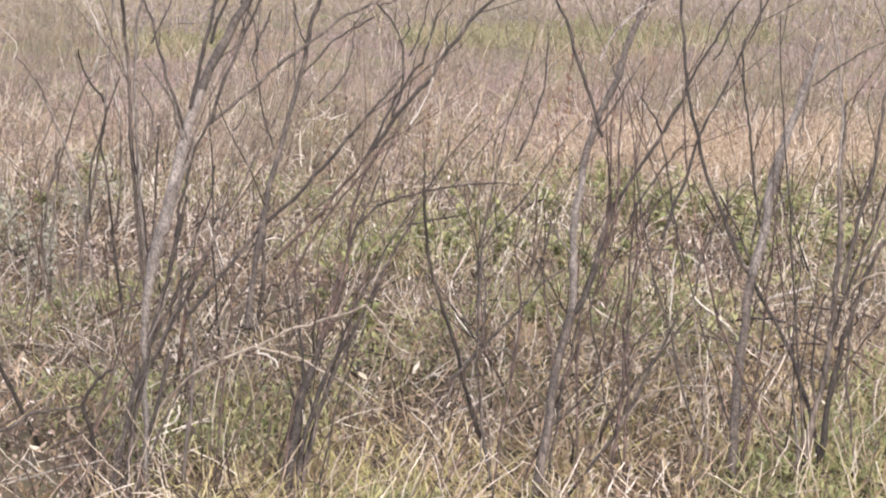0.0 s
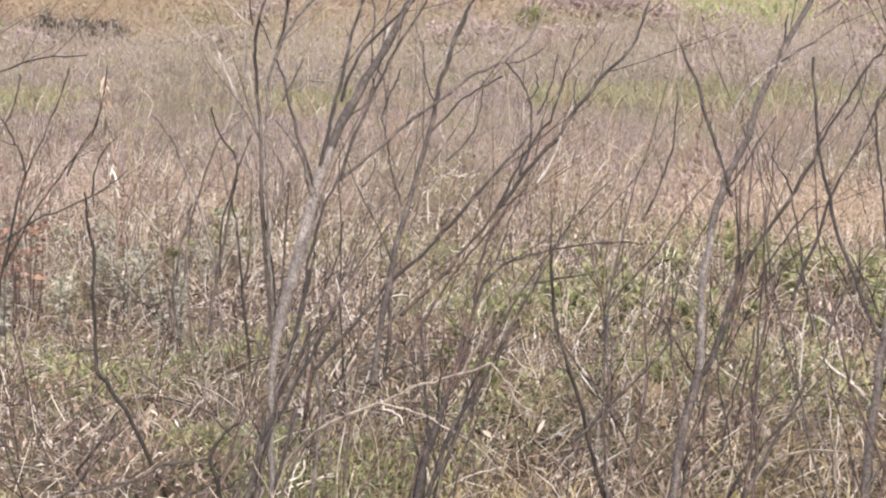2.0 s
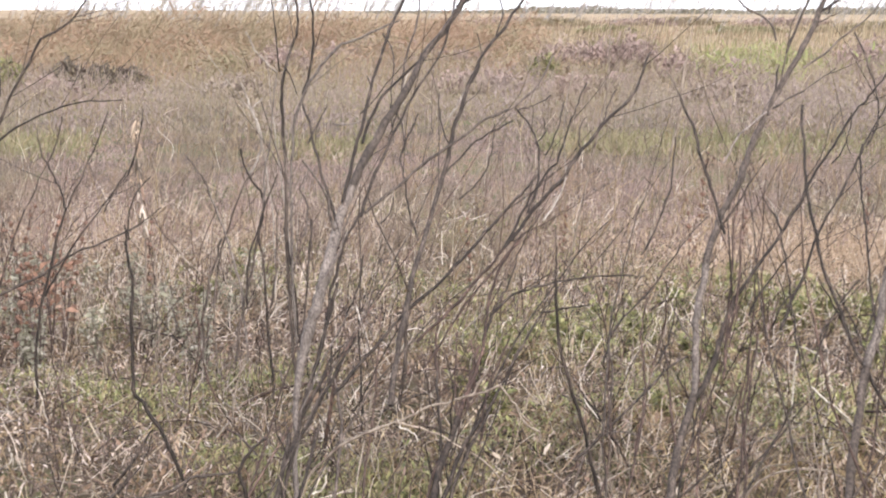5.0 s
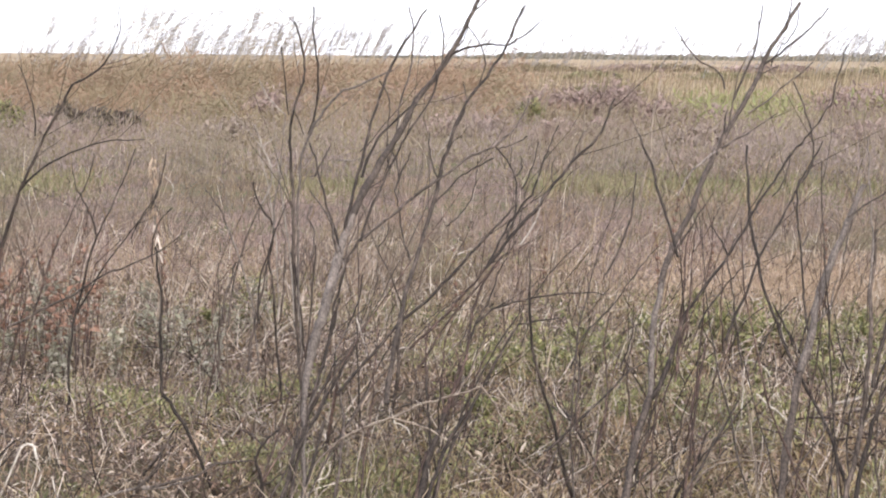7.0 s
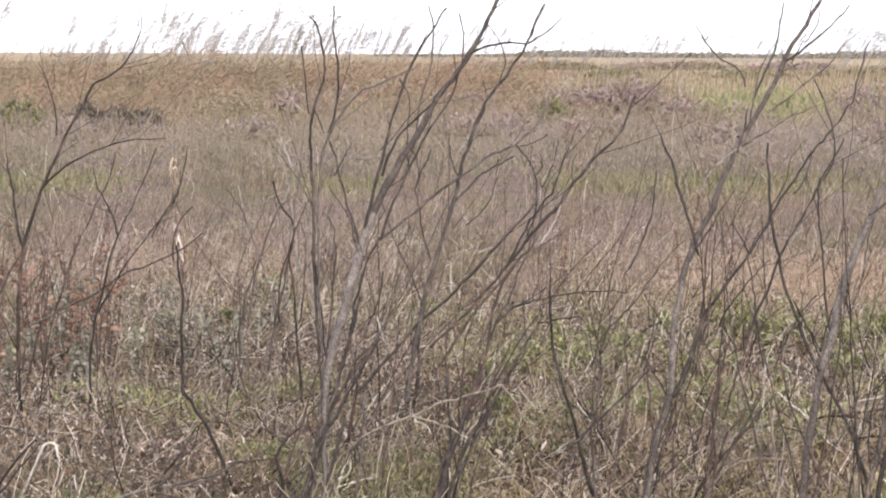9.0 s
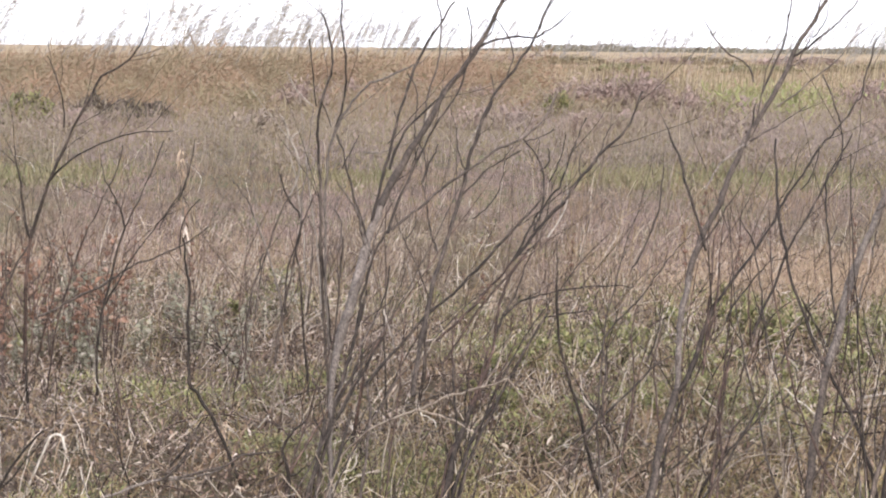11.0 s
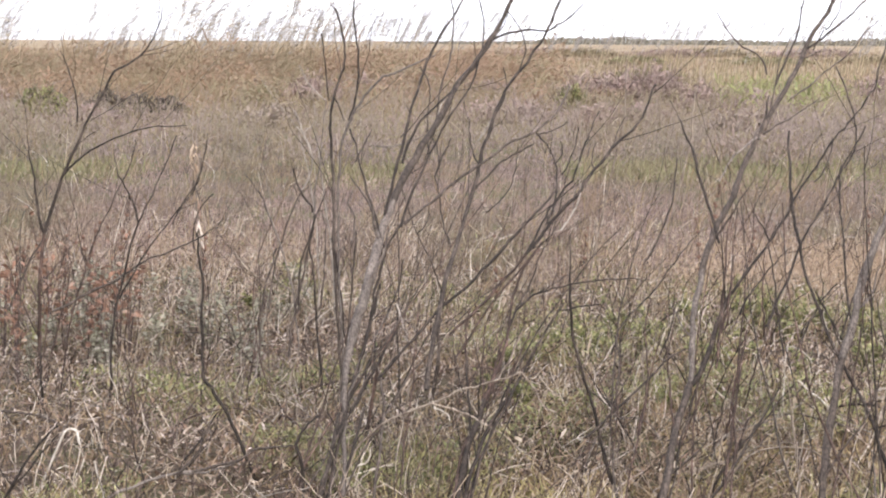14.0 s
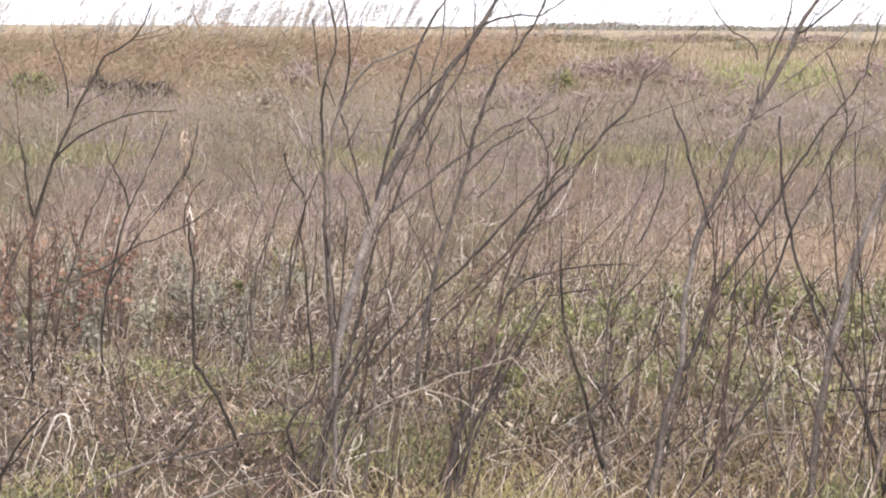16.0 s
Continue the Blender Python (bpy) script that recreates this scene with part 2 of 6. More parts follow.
MAUVELEAF = plant_mat("mauve_dead_leaf", [(0.345, 0.255, 0.228), (0.38, 0.288, 0.258), (0.31, 0.232, 0.21), (0.41, 0.315, 0.282)], 0.9, (0.20, 0.16, 0.125), 0.5, through_light=0.2)
DARKLEAF = plant_mat("dark_dead_leaf", [(0.101, 0.079, 0.066), (0.124, 0.098, 0.081), (0.150, 0.120, 0.099), (0.112, 0.094, 0.071)], 0.8, (0.12, 0.11, 0.07), 0.4)
WOODS = plant_mat("far_hedge", [(0.16, 0.145, 0.125), (0.21, 0.19, 0.155), (0.13, 0.125, 0.10)], 40, (0.19, 0.19, 0.125), 0.5)


def ground_mat():
    m, n, l, p = node_mat("field_ground")
    tc = n.new("ShaderNodeTexCoord")

    def noise_at(scale, detail):
        nz = n.new("ShaderNodeTexNoise")
        nz.inputs["Scale"].default_value, nz.inputs["Detail"].default_value = scale, detail
        l.new(tc.outputs["Object"], nz.inputs["Vector"])
        return nz

    def blend(fac, a, b):
        mx = n.new("ShaderNodeMix")
        mx.data_type = "RGBA"
        l.new(fac, mx.inputs["Factor"])
        l.new(a, mx.inputs["A"])
        l.new(b, mx.inputs["B"])
        return mx.outputs["Result"]

    litter = ramp_from(n, [(0.03, 0.023, 0.019), (0.075, 0.056, 0.044), (0.14, 0.105, 0.083), (0.24, 0.185, 0.14)])
    l.new(noise_at(42, 6).outputs["Fac"], litter.inputs["Fac"])
    turf = ramp_from(n, [(0.06, 0.06, 0.03), (0.11, 0.105, 0.055), (0.18, 0.16, 0.09)])
    l.new(noise_at(30, 5).outputs["Fac"], turf.inputs["Fac"])
    patch = ramp_from(n, [(0, 0, 0), (0, 0, 0), (1, 1, 1), (1, 1, 1)])
    patch.color_ramp.elements[1].position, patch.color_ramp.elements[2].position = 0.46, 0.62
    l.new(noise_at(0.9, 4).outputs["Fac"], patch.inputs["Fac"])
    near = blend(patch.outputs["Color"], litter.outputs["Color"], turf.outputs["Color"])
    # fields further out: broad strips of stubble, dry grass and fallow
    mp = n.new("ShaderNodeMapping")
    mp.inputs["Scale"].default_value = (0.006, 0.02, 1)
    l.new(tc.outputs["Object"], mp.inputs["Vector"])
    strips_noise = n.new("ShaderNodeTexNoise")
    strips_noise.inputs["Scale"].default_value = 1.0
    strips_noise.inputs["Detail"].default_value = 4
    l.new(mp.outputs["Vector"], strips_noise.inputs["Vector"])
    fields = ramp_from(n, [(0.17, 0.125, 0.085), (0.22, 0.165, 0.11), (0.34, 0.27, 0.18), (0.19, 0.155, 0.095)])
    l.new(strips_noise.outputs["Fac"], fields.inputs["Fac"])
    ln = n.new("ShaderNodeVectorMath")
    ln.operation = "LENGTH"
    l.new(tc.outputs["Object"], ln.inputs[0])
    mr = n.new("ShaderNodeMapRange")
    mr.inputs["From Min"].default_value, mr.inputs["From Max"].default_value = 24, 50
    l.new(ln.outputs["Value"], mr.inputs["Value"])
    col = blend(mr.outputs["Result"], near, fields.outputs["Color"])
    l.new(col, p.inputs["Base Color"])
    p.inputs["Roughness"].default_value = 0.95
    p.inputs["Specular IOR Level"].default_value = 0.1
    bp = n.new("ShaderNodeBump")
    bp.inputs["Strength"].default_value, bp.inputs["Distance"].default_value = 0.8, 0.03
    l.new(noise_at(18, 6).outputs["Fac"], bp.inputs["Height"])
    l.new(bp.outputs["Normal"], p.inputs["Normal"])
    return m


GROUND = ground_mat()


# ---- geometry helpers ----
def rise(x, y):
    """Height of the ground."""
    near = 0.035 * np.sin(1.3 * x + 0.4) * np.sin(1.1 * y) + 0.02 * np.sin(3.1 * x + 1.7 * y)
    r = np.hypot(x, y)
    return near * np.clip(1.4 - r / 60, 0, 1)


def blotch(x, y, size, seed):
    """Smooth patches between 0 and 1."""
    a, b = x / size, y / size
    v = (np.sin(1.7 * a + 0.9 * b + seed) + np.sin(-1.1 * a + 1.9 * b + 2.3 * seed) + np.sin(2.9 * a + 2.3 * b + 0.7 * seed) * 0.6
         + np.sin(3.7 * a - 3.1 * b + 1.9 * seed) * 0.5)
    return np.clip(v / 6.2 + 0.5, 0, 1)


def quads_mesh(name, verts, quads):
    me = bpy.data.meshes.new(name)
    me.vertices.add(len(verts))
    me.vertices.foreach_set("co", np.ascontiguousarray(verts, np.float32).ravel())
    me.loops.add(quads.size)
    me.loops.foreach_set("vertex_index", np.ascontiguousarray(quads, np.int32).ravel())
    me.polygons.add(len(quads))
    me.polygons.foreach_set("loop_start", np.arange(0, quads.size, 4, dtype=np.int32))
    me.update(calc_edges=True)
    return me


def ribbons(pts, half, side):
    """Blades: centre lines (n, k, 3), half widths (n, k), a side direction (n, 3)."""
    n, k, _ = pts.shape
    off = side[:, None, :] * half[:, :, None]
    verts = np.stack([pts - off, pts + off], 2).reshape(-1, 3)
    i = (np.arange(n)[:, None] * k + np.arange(k - 1)[None, :]) * 2
    quads = np.stack([i, i + 1, i + 3, i + 2], -1).reshape(-1, 4)
    return verts, quads


def rods(pts, rad, sides=3):
    """Round stalks: centre lines (n, k, 3), radii (n, k)."""
    n, k, _ = pts.shape
    d = pts[:, -1] - pts[:, 0]
    d /= np.linalg.norm(d, axis=1, keepdims=True) + 1e-9
    up = np.where(np.abs(d[:, 2:3]) > 0.8, np.array([[0.0, 1.0, 0.0]]), np.array([[0.0, 0.0, 1.0]]))
    u = np.cross(d, up)
    u /= np.linalg.norm(u, axis=1, keepdims=True) + 1e-9
    v = np.cross(d, u)
    rings = [pts + rad[:, :, None] * (math.cos(a) * u[:, None] + math.sin(a) * v[:, None]) for a in np.arange(sides) * 2 * math.pi / sides]
    verts = np.stack(rings, 2).reshape(-1, 3)
    i = (np.arange(n)[:, None] * k + np.arange(k - 1)[None, :]) * sides
    quads = np.concatenate([np.stack([i + s, i + (s + 1) % sides, i + (s + 1) % sides + sides, i + s + sides], -1).reshape(-1, 4) for s in range(sides)])
    return verts, quads


def joined(pieces):
    vs, qs, base = [], [], 0
    for v, q in pieces:
        vs.append(v)
        qs.append(q + base)
        base += len(v)
    return np.concatenate(vs), np.concatenate(qs)


def stuff(name, pieces, mat, label, category):
    v, q = joined(pieces)
    me = quads_mesh(name, v, q)
    me.materials.append(mat)
    return tagged(new(name, me), label, category, kind="stuff")


def sown(n, y0, y1, left=0.30, right=0.42, margin=0.6, power=1.0):
    """Places over the field between two distances, thinning with distance."""
    s = RNG.random(n)
    y = y0 * (y1 / y0) ** s if power == 1.0 else (y0 ** (1 - power) + s * (y1 ** (1 - power) - y0 ** (1 - power))) ** (1 / (1 - power))
    x = -left * y - margin + RNG.random(n) * ((left + right) * y + 2 * margin)
    return x, y


def curves(x, y, z, length, tilt, curl, steps, wind=WIND, az=None):
    """Centre lines that start at x, y, z and bend over as they go."""
    n = len(x)
    az = RNG.random(n) * 2 * math.pi if az is None else az
    p = np.stack([x, y, z], -1)
    out = [p]
    for i in range(steps):
        t = tilt + curl * (i + 0.5) / steps
        step = np.stack([np.sin(t) * np.cos(az) + wind * (0.4 + i / steps), np.sin(t) * np.sin(az), np.cos(t)], -1)
        step /= np.linalg.norm(step, axis=1, keepdims=True)
        p = p + step * (length / steps)[:, None]
        out.append(p)
    return np.stack(out, 1)


def side_of(n):
    a = RNG.random(n) * math.pi
    s = np.stack([np.cos(a), np.sin(a) * 0.7, RNG.normal(0, 0.25, n)], -1)
    return s / np.linalg.norm(s, axis=1, keepdims=True)


def grass(x, y, length, width, tilt, curl, steps=3, lift=0.0, wind=WIND):
    n = len(x)
    pts = curves(x, y, rise(x, y) - 0.01 + lift, length, tilt, curl, steps, wind)
    taper = np.array([0.8, 1.0, 0.75, 0.12]) if steps == 3 else np.linspace(1, 0.15, steps + 1)
    return ribbons(pts, width[:, None] * 0.5 * taper[None], side_of(n))


def weeds(x, y, height, rad, twigs=4, steps=3, spread=0.55, lean=0.14, bends=2):
    """Upright dry weeds: a stalk with side twigs."""
    n = len(x)
    tilt = np.abs(RNG.normal(0, lean, n))
    main = curves(x, y, rise(x, y) - 0.02, height, tilt, RNG.normal(0.12, 0.15, n), steps)
    pieces = [rods(main, rad[:, None] * np.linspace(1, 0.45, steps + 1)[None])]
    for _ in range(twigs):
        s = RNG.uniform(0.3, 0.95, n) * steps
        i = np.minimum(s.astype(int), steps - 1)
        w = (s - i)[:, None]
        at = main[np.arange(n), i] * (1 - w) + main[np.arange(n), i + 1] * w
        tw = curves(at[:, 0], at[:, 1], at[:, 2], height * RNG.uniform(0.15, 0.42, n), RNG.uniform(0.3, 0.3 + spread, n), RNG.normal(-0.1, 0.4, n), bends)
        pieces.append(rods(tw, rad[:, None] * np.linspace(0.6, 0.3, bends + 1)[None]))
    return pieces


def part(name, me, material, parent, label=""):
    me.materials.append(material)
    ob = new(name, me)
    ob.parent = parent
    return tagged(ob, label)


# ---- ground, out to the horizon ----
def ground():
    rings, segs = 110, 288
    r = np.concatenate([[0.0], np.geomspace(0.4, 4600, rings)])
    a = np.arange(segs) * 2 * math.pi / segs
    x, y = r[:, None] * np.cos(a)[None], r[:, None] * np.sin(a)[None]
    verts = np.stack([x, y, rise(x, y)], -1).reshape(-1, 3)
    i = np.arange(len(r) - 1)[:, None] * segs
    j, j1 = np.arange(segs)[None], ((np.arange(segs) + 1) % segs)[None]
    quads = np.stack([i + j, i + segs + j, i + segs + j1, i + j1], -1).reshape(-1, 4)
    me = quads_mesh("ground", verts, quads)
    me.materials.append(GROUND)
    for p in me.polygons:
        p.use_smooth = True
    tagged(new("ground", me), "flat fallow field of dry litter and turf", "ground", kind="structure")


ground()


# ---- cover of the field, far to near ----
def leaflets(x, y, z, length, width, tilt, plain=False):
    """Small leaves; plain ones, for the distance, have a single face."""
    n = len(x)
    pts = curves(x, y, z, length, tilt, RNG.normal(0.5, 0.5, n), 2, wind=0.0)
    if plain:
        return ribbons(pts[:, ::2], width[:, None] * 0.5 * np.array([0.75, 0.45])[None], side_of(n))
    return ribbons(pts, width[:, None] * 0.5 * np.array([0.2, 1.0, 0.1])[None], side_of(n))


def mound(x, y):
    """How high the matted growth stands."""
    return (0.17 * blotch(x, y, 0.4, 4.4) ** 1.6 + 0.03) * np.clip(0.62 * y - 3.0, 0.3, 1.0)


def strip(x, y):
    """Where short green turf shows between the weeds."""
    a = np.exp(-((y - 19.4 - 0.05 * x) / 1.4) ** 2)
    return a * ((x > 1.4) & (x < 5.6) | (x < -3.6) & (x > -6.4) | ((x > -1.6) & (x < -0.5))) * (0.5 + blotch(x, y, 1.2, 1.5))


def far_cover():
    # hedge line on the horizon
    n = 30000
    x, y = RNG.uniform(-30, 620, n), RNG.uniform(900, 1100, n)
    height = 3.7 * (0.35 + blotch(x, x * 0, 45, 4.0)) * (0.6 + 0.7 * blotch(x, x * 0, 9, 1.0)) * np.clip((x + 30) / 120, 0.3, 1)
    stuff("far_hedge", [leaflets(x, y, RNG.random(n) ** 1.3 * height - 0.3, RNG.uniform(0.6, 1.3, n), RNG.uniform(0.9, 2.2, n), RNG.uniform(0.0, 1.2, n), plain=True)],
          WOODS, "low dark hedge line along the horizon", "hedge")

    # a stand of dead grass and reed blades that closes the field
    n = 14000
    x, y = RNG.uniform(-30, 3.0, n), RNG.uniform(50, 64, n)
    tuft = blotch(x, y, 0.9, 1.2) * 0.6 + blotch(x, y, 3.1, 2.6) * 0.7
    keep = RNG.random(n) < tuft * 1.2
    x, y, tuft = x[keep], y[keep], tuft[keep]
    m = len(x)
    h = RNG.uniform(0.4, 1.3, m) * (0.45 + 0.7 * tuft) * np.clip(1.05 - 0.022 * (x + 8), 0.6, 1.2)
    lodged = RNG.random(m) < 0.65
    stuff("grass_stand", [grass(x, y, h, RNG.uniform(0.02, 0.055, m), np.where(lodged, RNG.uniform(0.5, 1.3, m), np.abs(RNG.normal(0.2, 0.3, m))), RNG.normal(0.8, 0.5, m),
                                lift=np.where(lodged, RNG.uniform(0, 1.15, m) * (0.3 + tuft), 0.0), wind=1.1)],
          TAN, "stand of dead tan grass closing the field", "grass")
    n = 52000
    x, y = RNG.uniform(-30, 4.0, n), RNG.uniform(36, 64, n)
    tuft = 1.5 * (blotch(x, y, 0.6, 3.2) * 0.45 + blotch(x, y * 0.3, 1.3, 5.6) * 0.65) ** 1.6
    keep = RNG.random(n) < 1.6 * tuft * np.clip((y - 32) / 10, 0.35, 1) * np.where(y < 44, 0.4 + blotch(x, y, 2.2, 0.6), 1.0)
    x, y, tuft = x[keep], y[keep], tuft[keep]
    m = len(x)
    stuff("matted_grass", [leaflets(x, y, RNG.uniform(0, 1.35, m) * tuft * np.clip((y - 30) / 22, 0.3, 1), RNG.uniform(0.08, 0.34, m), RNG.uniform(0.03, 0.085, m), RNG.uniform(0.7, 1.7, m), plain=True)],
          TAN, "matted lodged tan grass on the far edge", "grass")
    rusty = blotch(x, y, 1.9, 3.7) > RNG.uniform(0.36, 0.62, m)
    xr, yr, tr = x[rusty] - 0.15, y[rusty] - 0.4, tuft[rusty]
    k = len(xr)
    stuff("matted_rust_grass", [leaflets(xr, yr, RNG.uniform(0, 1.45, k) * tr * np.clip((yr - 30) / 22, 0.3, 1), RNG.uniform(0.08, 0.36, k), RNG.uniform(0.03, 0.09, k), RNG.uniform(0.7, 1.7, k), plain=True)],
          RUSTGRASS, "matted rust-brown grass on the far edge", "grass")
    keep = blotch(x, y * 0.3, 1.5, 8.1) > RNG.uniform(0.34, 0.58, m)
    x, y, tuft = x[keep] + 0.2, y[keep] - 0.6, tuft[keep]
    m = len(x)
    stuff("matted_olive_grass", [leaflets(x, y, RNG.uniform(0, 1.4, m) * tuft * np.clip((y - 30) / 22, 0.3, 1), RNG.uniform(0.08, 0.34, m), RNG.uniform(0.03, 0.085, m), RNG.uniform(0.7, 1.7, m), plain=True)],
          OLIVE, "matted olive grass patches on the far edge", "grass")

    # dry tall grass over the far field, in tufts
    n = 46000
    x, y = sown(n, 33, 240, margin=3)
    tuft = blotch(x, y, 1.1, 2.0) * (0.5 + blotch(x, y, 6, 5.5))
    keep = RNG.random(n) < 0.08 + 1.3 * tuft
    keep &= ~((x > 5.0) & (y > 30) & (y < 52) & (np.abs(x / y - 0.2) < 0.06))
    x, y, tuft = x[keep], y[keep], tuft[keep]
    m = len(x)
    tall = np.where(x < 0.02 * y, 1.0, 0.45)
    h = RNG.uniform(0.25, 0.95, m) * tall * (0.35 + 1.2 * tuft)
    blades = grass(x, y, h, RNG.uniform(0.014, 0.034, m) * y / 38, np.abs(RNG.normal(0.5, 0.5, m)), RNG.normal(0.8, 0.5, m), lift=RNG.uniform(0, 0.25, m) * tuft, wind=0.6, steps=2)
    stuff("tall_dry_grass", [blades], TAN, "tall tan dry grass over the far field", "grass")
    n = 22000
    x, y = sown(n, 33, 150, margin=3)
    keep = blotch(x, y, 2.6, 3.1) > RNG.uniform(0.42, 0.66, n)
    x, y = x[keep], y[keep]
    m = len(x)
    stuff("olive_grass", [grass(x, y, RNG.uniform(0.3, 0.95, m), RNG.uniform(0.014, 0.034, m) * y / 38, np.abs(RNG.normal(0.2, 0.3, m)), RNG.normal(0.5, 0.4, m))],
          OLIVE, "olive half-dry grass in broad patches", "grass")

    # green growth beyond the brown weeds
    n = 16000
    x, y = RNG.uniform(5.0, 18.0, n), RNG.uniform(32, 56, n)
    there = np.exp(-((x / y - 0.20) / 0.035) ** 2 - ((y - 42) / 9) ** 2) + 0.6 * np.exp(-((x / y - 0.285) / 0.03) ** 2 - ((y - 44) / 7) ** 2)
    keep = (0.3 + blotch(x, y, 1.6, 6.0)) * there > RNG.uniform(0.15, 0.75, n)
    x, y = x[keep], y[keep]
    m = len(x)
    stuff("green_undergrowth", [leaflets(x, y, RNG.uniform(0.0, 0.6, m) * (0.4 + blotch(x, y, 1.1, 2.0)), RNG.uniform(0.12, 0.3, m), RNG.uniform(0.04, 0.1, m), RNG.uniform(0.1, 1.4, m), plain=True)],
          SPRING, "bright green undergrowth among dry grass", "undergrowth")

    # grey-brown weeds
    n = 3600
    x, y = sown(n, 20.5, 50, margin=2)
    clump = blotch(x, y, 0.9, 7.0) * np.where(y > 33, blotch(x, y, 3.0, 4.1) * 1.6, 1.0)
    keep = (RNG.random(n) < 0.1 + 0.9 * clump) & ~((y > 34) & (x < -0.04 * y))
    x, y, clump = x[keep], y[keep], clump[keep]
    m = len(x)
    stuff("grey_brown_weeds", weeds(x, y, RNG.uniform(0.25, 0.7, m) * (0.5 + clump), RNG.uniform(0.004, 0.009, m), 3, 2, bends=1),
          GREYWEED, "grey-brown dry weeds over the field", "weeds")
    for name, tone, count, seed, label in (("low_grey_growth", GREYLOW, 52000, 2.9, "low grey-brown growth under the weeds"), ("low_olive_growth", OLIVE, 23000, 6.2, "low olive-brown growth under the weeds")):
        x, y = sown(count, 19.5, 46, margin=2)
        lump = blotch(x, y, 0.9, seed) * (0.5 + blotch(x, y, 3.3, seed + 2))
        keep = (RNG.random(count) < 0.1 + 1.6 * lump) & ~((y > 35) & (x < -0.04 * y))
        x, y, lump = x[keep], y[keep], lump[keep]
        m = len(x)
        stuff(name, [leaflets(x, y, RNG.uniform(0, 0.75, m) * lump, RNG.uniform(0.045, 0.13, m), RNG.uniform(0.014, 0.036, m), RNG.uniform(0.0, 1.2, m), plain=True)], tone, label, "undergrowth")

    # single pale stalks
    n = 900
    x, y = sown(n, 11, 42, margin=1)
    stuff("far_pale_stalks", [rods(curves(x, y, rise(x, y) - 0.01, RNG.uniform(0.2, 0.65, n), np.abs(RNG.normal(0.1, 0.3, n)), RNG.normal(0.3, 0.7, n), 4),
                                   (RNG.uniform(0.0022, 0.004, n) * y / 14)[:, None] * np.linspace(1, 0.6, 5)[None])],
          STRAW, "single pale stalks above the weeds", "stalks")

    # mauve-brown weeds
    n = 6500
    x, y = sown(n, 10.5, 20.5, margin=1)
    clump = blotch(x, y, 0.5, 8.0)
    keep = RNG.random(n) < 0.15 + 0.85 * clump
    keep &= strip(x, y) < 0.4
    x, y, clump = x[keep], y[keep], clump[keep]
    m = len(x)
    stuff("mauve_brown_weeds", weeds(x, y, RNG.uniform(0.14, 0.46, m) * (0.6 + 0.6 * clump) * np.where(y > 15.0, 0.6, 1.0), RNG.uniform(0.002, 0.0045, m), 4, 2, 1.0, 0.34, 1),
          MAUVE, "mauve-brown thicket of thin dry weeds", "weeds")
    n = 95000
    x, y = sown(n, 10.5, 21, margin=1)
    keep = strip(x, y) < 0.45
    x, y = x[keep], y[keep]
    m = len(x)
    stuff("dry_leaves", [leaflets(x, y, RNG.uniform(0, 0.30, m) * (0.3 + blotch(x, y, 0.5, 8.0)), RNG.uniform(0.014, 0.045, m), RNG.uniform(0.005, 0.012, m), RNG.uniform(0.0, 1.3, m), plain=True)],
          MAUVE, "withered mauve-brown leaves on the weeds", "leaves")

    # taller weeds that stand out of the thicket
    for name, tone, count, label in (("tall_dark_weeds", DARKTWIG, 340, "dark dry weeds standing out of the thicket"), ("tall_pale_weeds", STRAW, 280, "pale dry weeds standing out of the thicket")):
        x, y = sown(count, 9.5, 21, margin=1)
        stuff(name, weeds(x, y, RNG.uniform(0.3, 0.75, count), RNG.uniform(0.0024, 0.0045, count), 5, 4, 0.9, 0.35), tone, label, "weeds")

    # paler, tawny seed heads on the near side of the thicket
    n = 40000
    x, y = RNG.normal(2.9, 0.9, n), RNG.uniform(9.4, 11.4, n)
    other = RNG.random(n) < 0.12
    x, y = np.where(other, RNG.normal(-1.9, 0.65, n), x), np.where(other, y + 0.6, y)
    m = n
    stuff("tawny_seed_heads", [leaflets(x, y, RNG.uniform(0.03, 0.27, m), RNG.uniform(0.012, 0.035, m), RNG.uniform(0.004, 0.01, m), RNG.uniform(0.0, 1.0, m), plain=True)],
          TAWNY, "tawny dry seed heads in the thicket", "seed heads")

    # short green turf between the weeds
    n = 60000
    x, y = sown(n, 15.5, 24, margin=1)
    keep = strip(x, y) > RNG.uniform(0.35, 1.3, n)
    x, y = x[keep], y[keep]
    m = len(x)
    stuff("short_green_turf", [grass(x, y, RNG.uniform(0.08, 0.30, m), RNG.uniform(0.014, 0.028, m), RNG.uniform(0.1, 0.7, m), RNG.normal(0.4, 0.3, m))],
          OLIVEGREEN, "strip of short green turf between dry weeds", "grass")


def greenness(x, y):
    """Share of living plants on the near ground."""
    g = blotch(x, y, 0.55, 5.1) - 0.1
    # centre, spread and strength of the green patches
    for cx, cy, sx, sy, k in ((1.9, 9.0, 1.3, 0.9, 0.34), (3.0, 9.2, 0.8, 0.8, 0.3), (0.75, 8.8, 0.6, 0.7, 0.22), (0.8, 7.2, 0.4, 0.9, 0.08), (-1.2, 6.7, 0.3, 0.35, 0.2), (-1.62, 7.3, 0.25, 0.3, 0.16),
                              (-2.2, 8.3, 0.25, 0.4, 0.3), (-1.0, 9.6, 0.4, 0.9, 0.26), (-0.6, 7.7, 0.3, 0.4, 0.12), (0.1, 6.2, 0.25, 0.4, 0.06), (1.4, 5.3, 0.5, 0.25, 0.15)):
        g = g + k * np.exp(-((x - cx) / sx) ** 2 - ((y - cy) / sy) ** 2)
    return g + 0.05 * (x > 0.1)


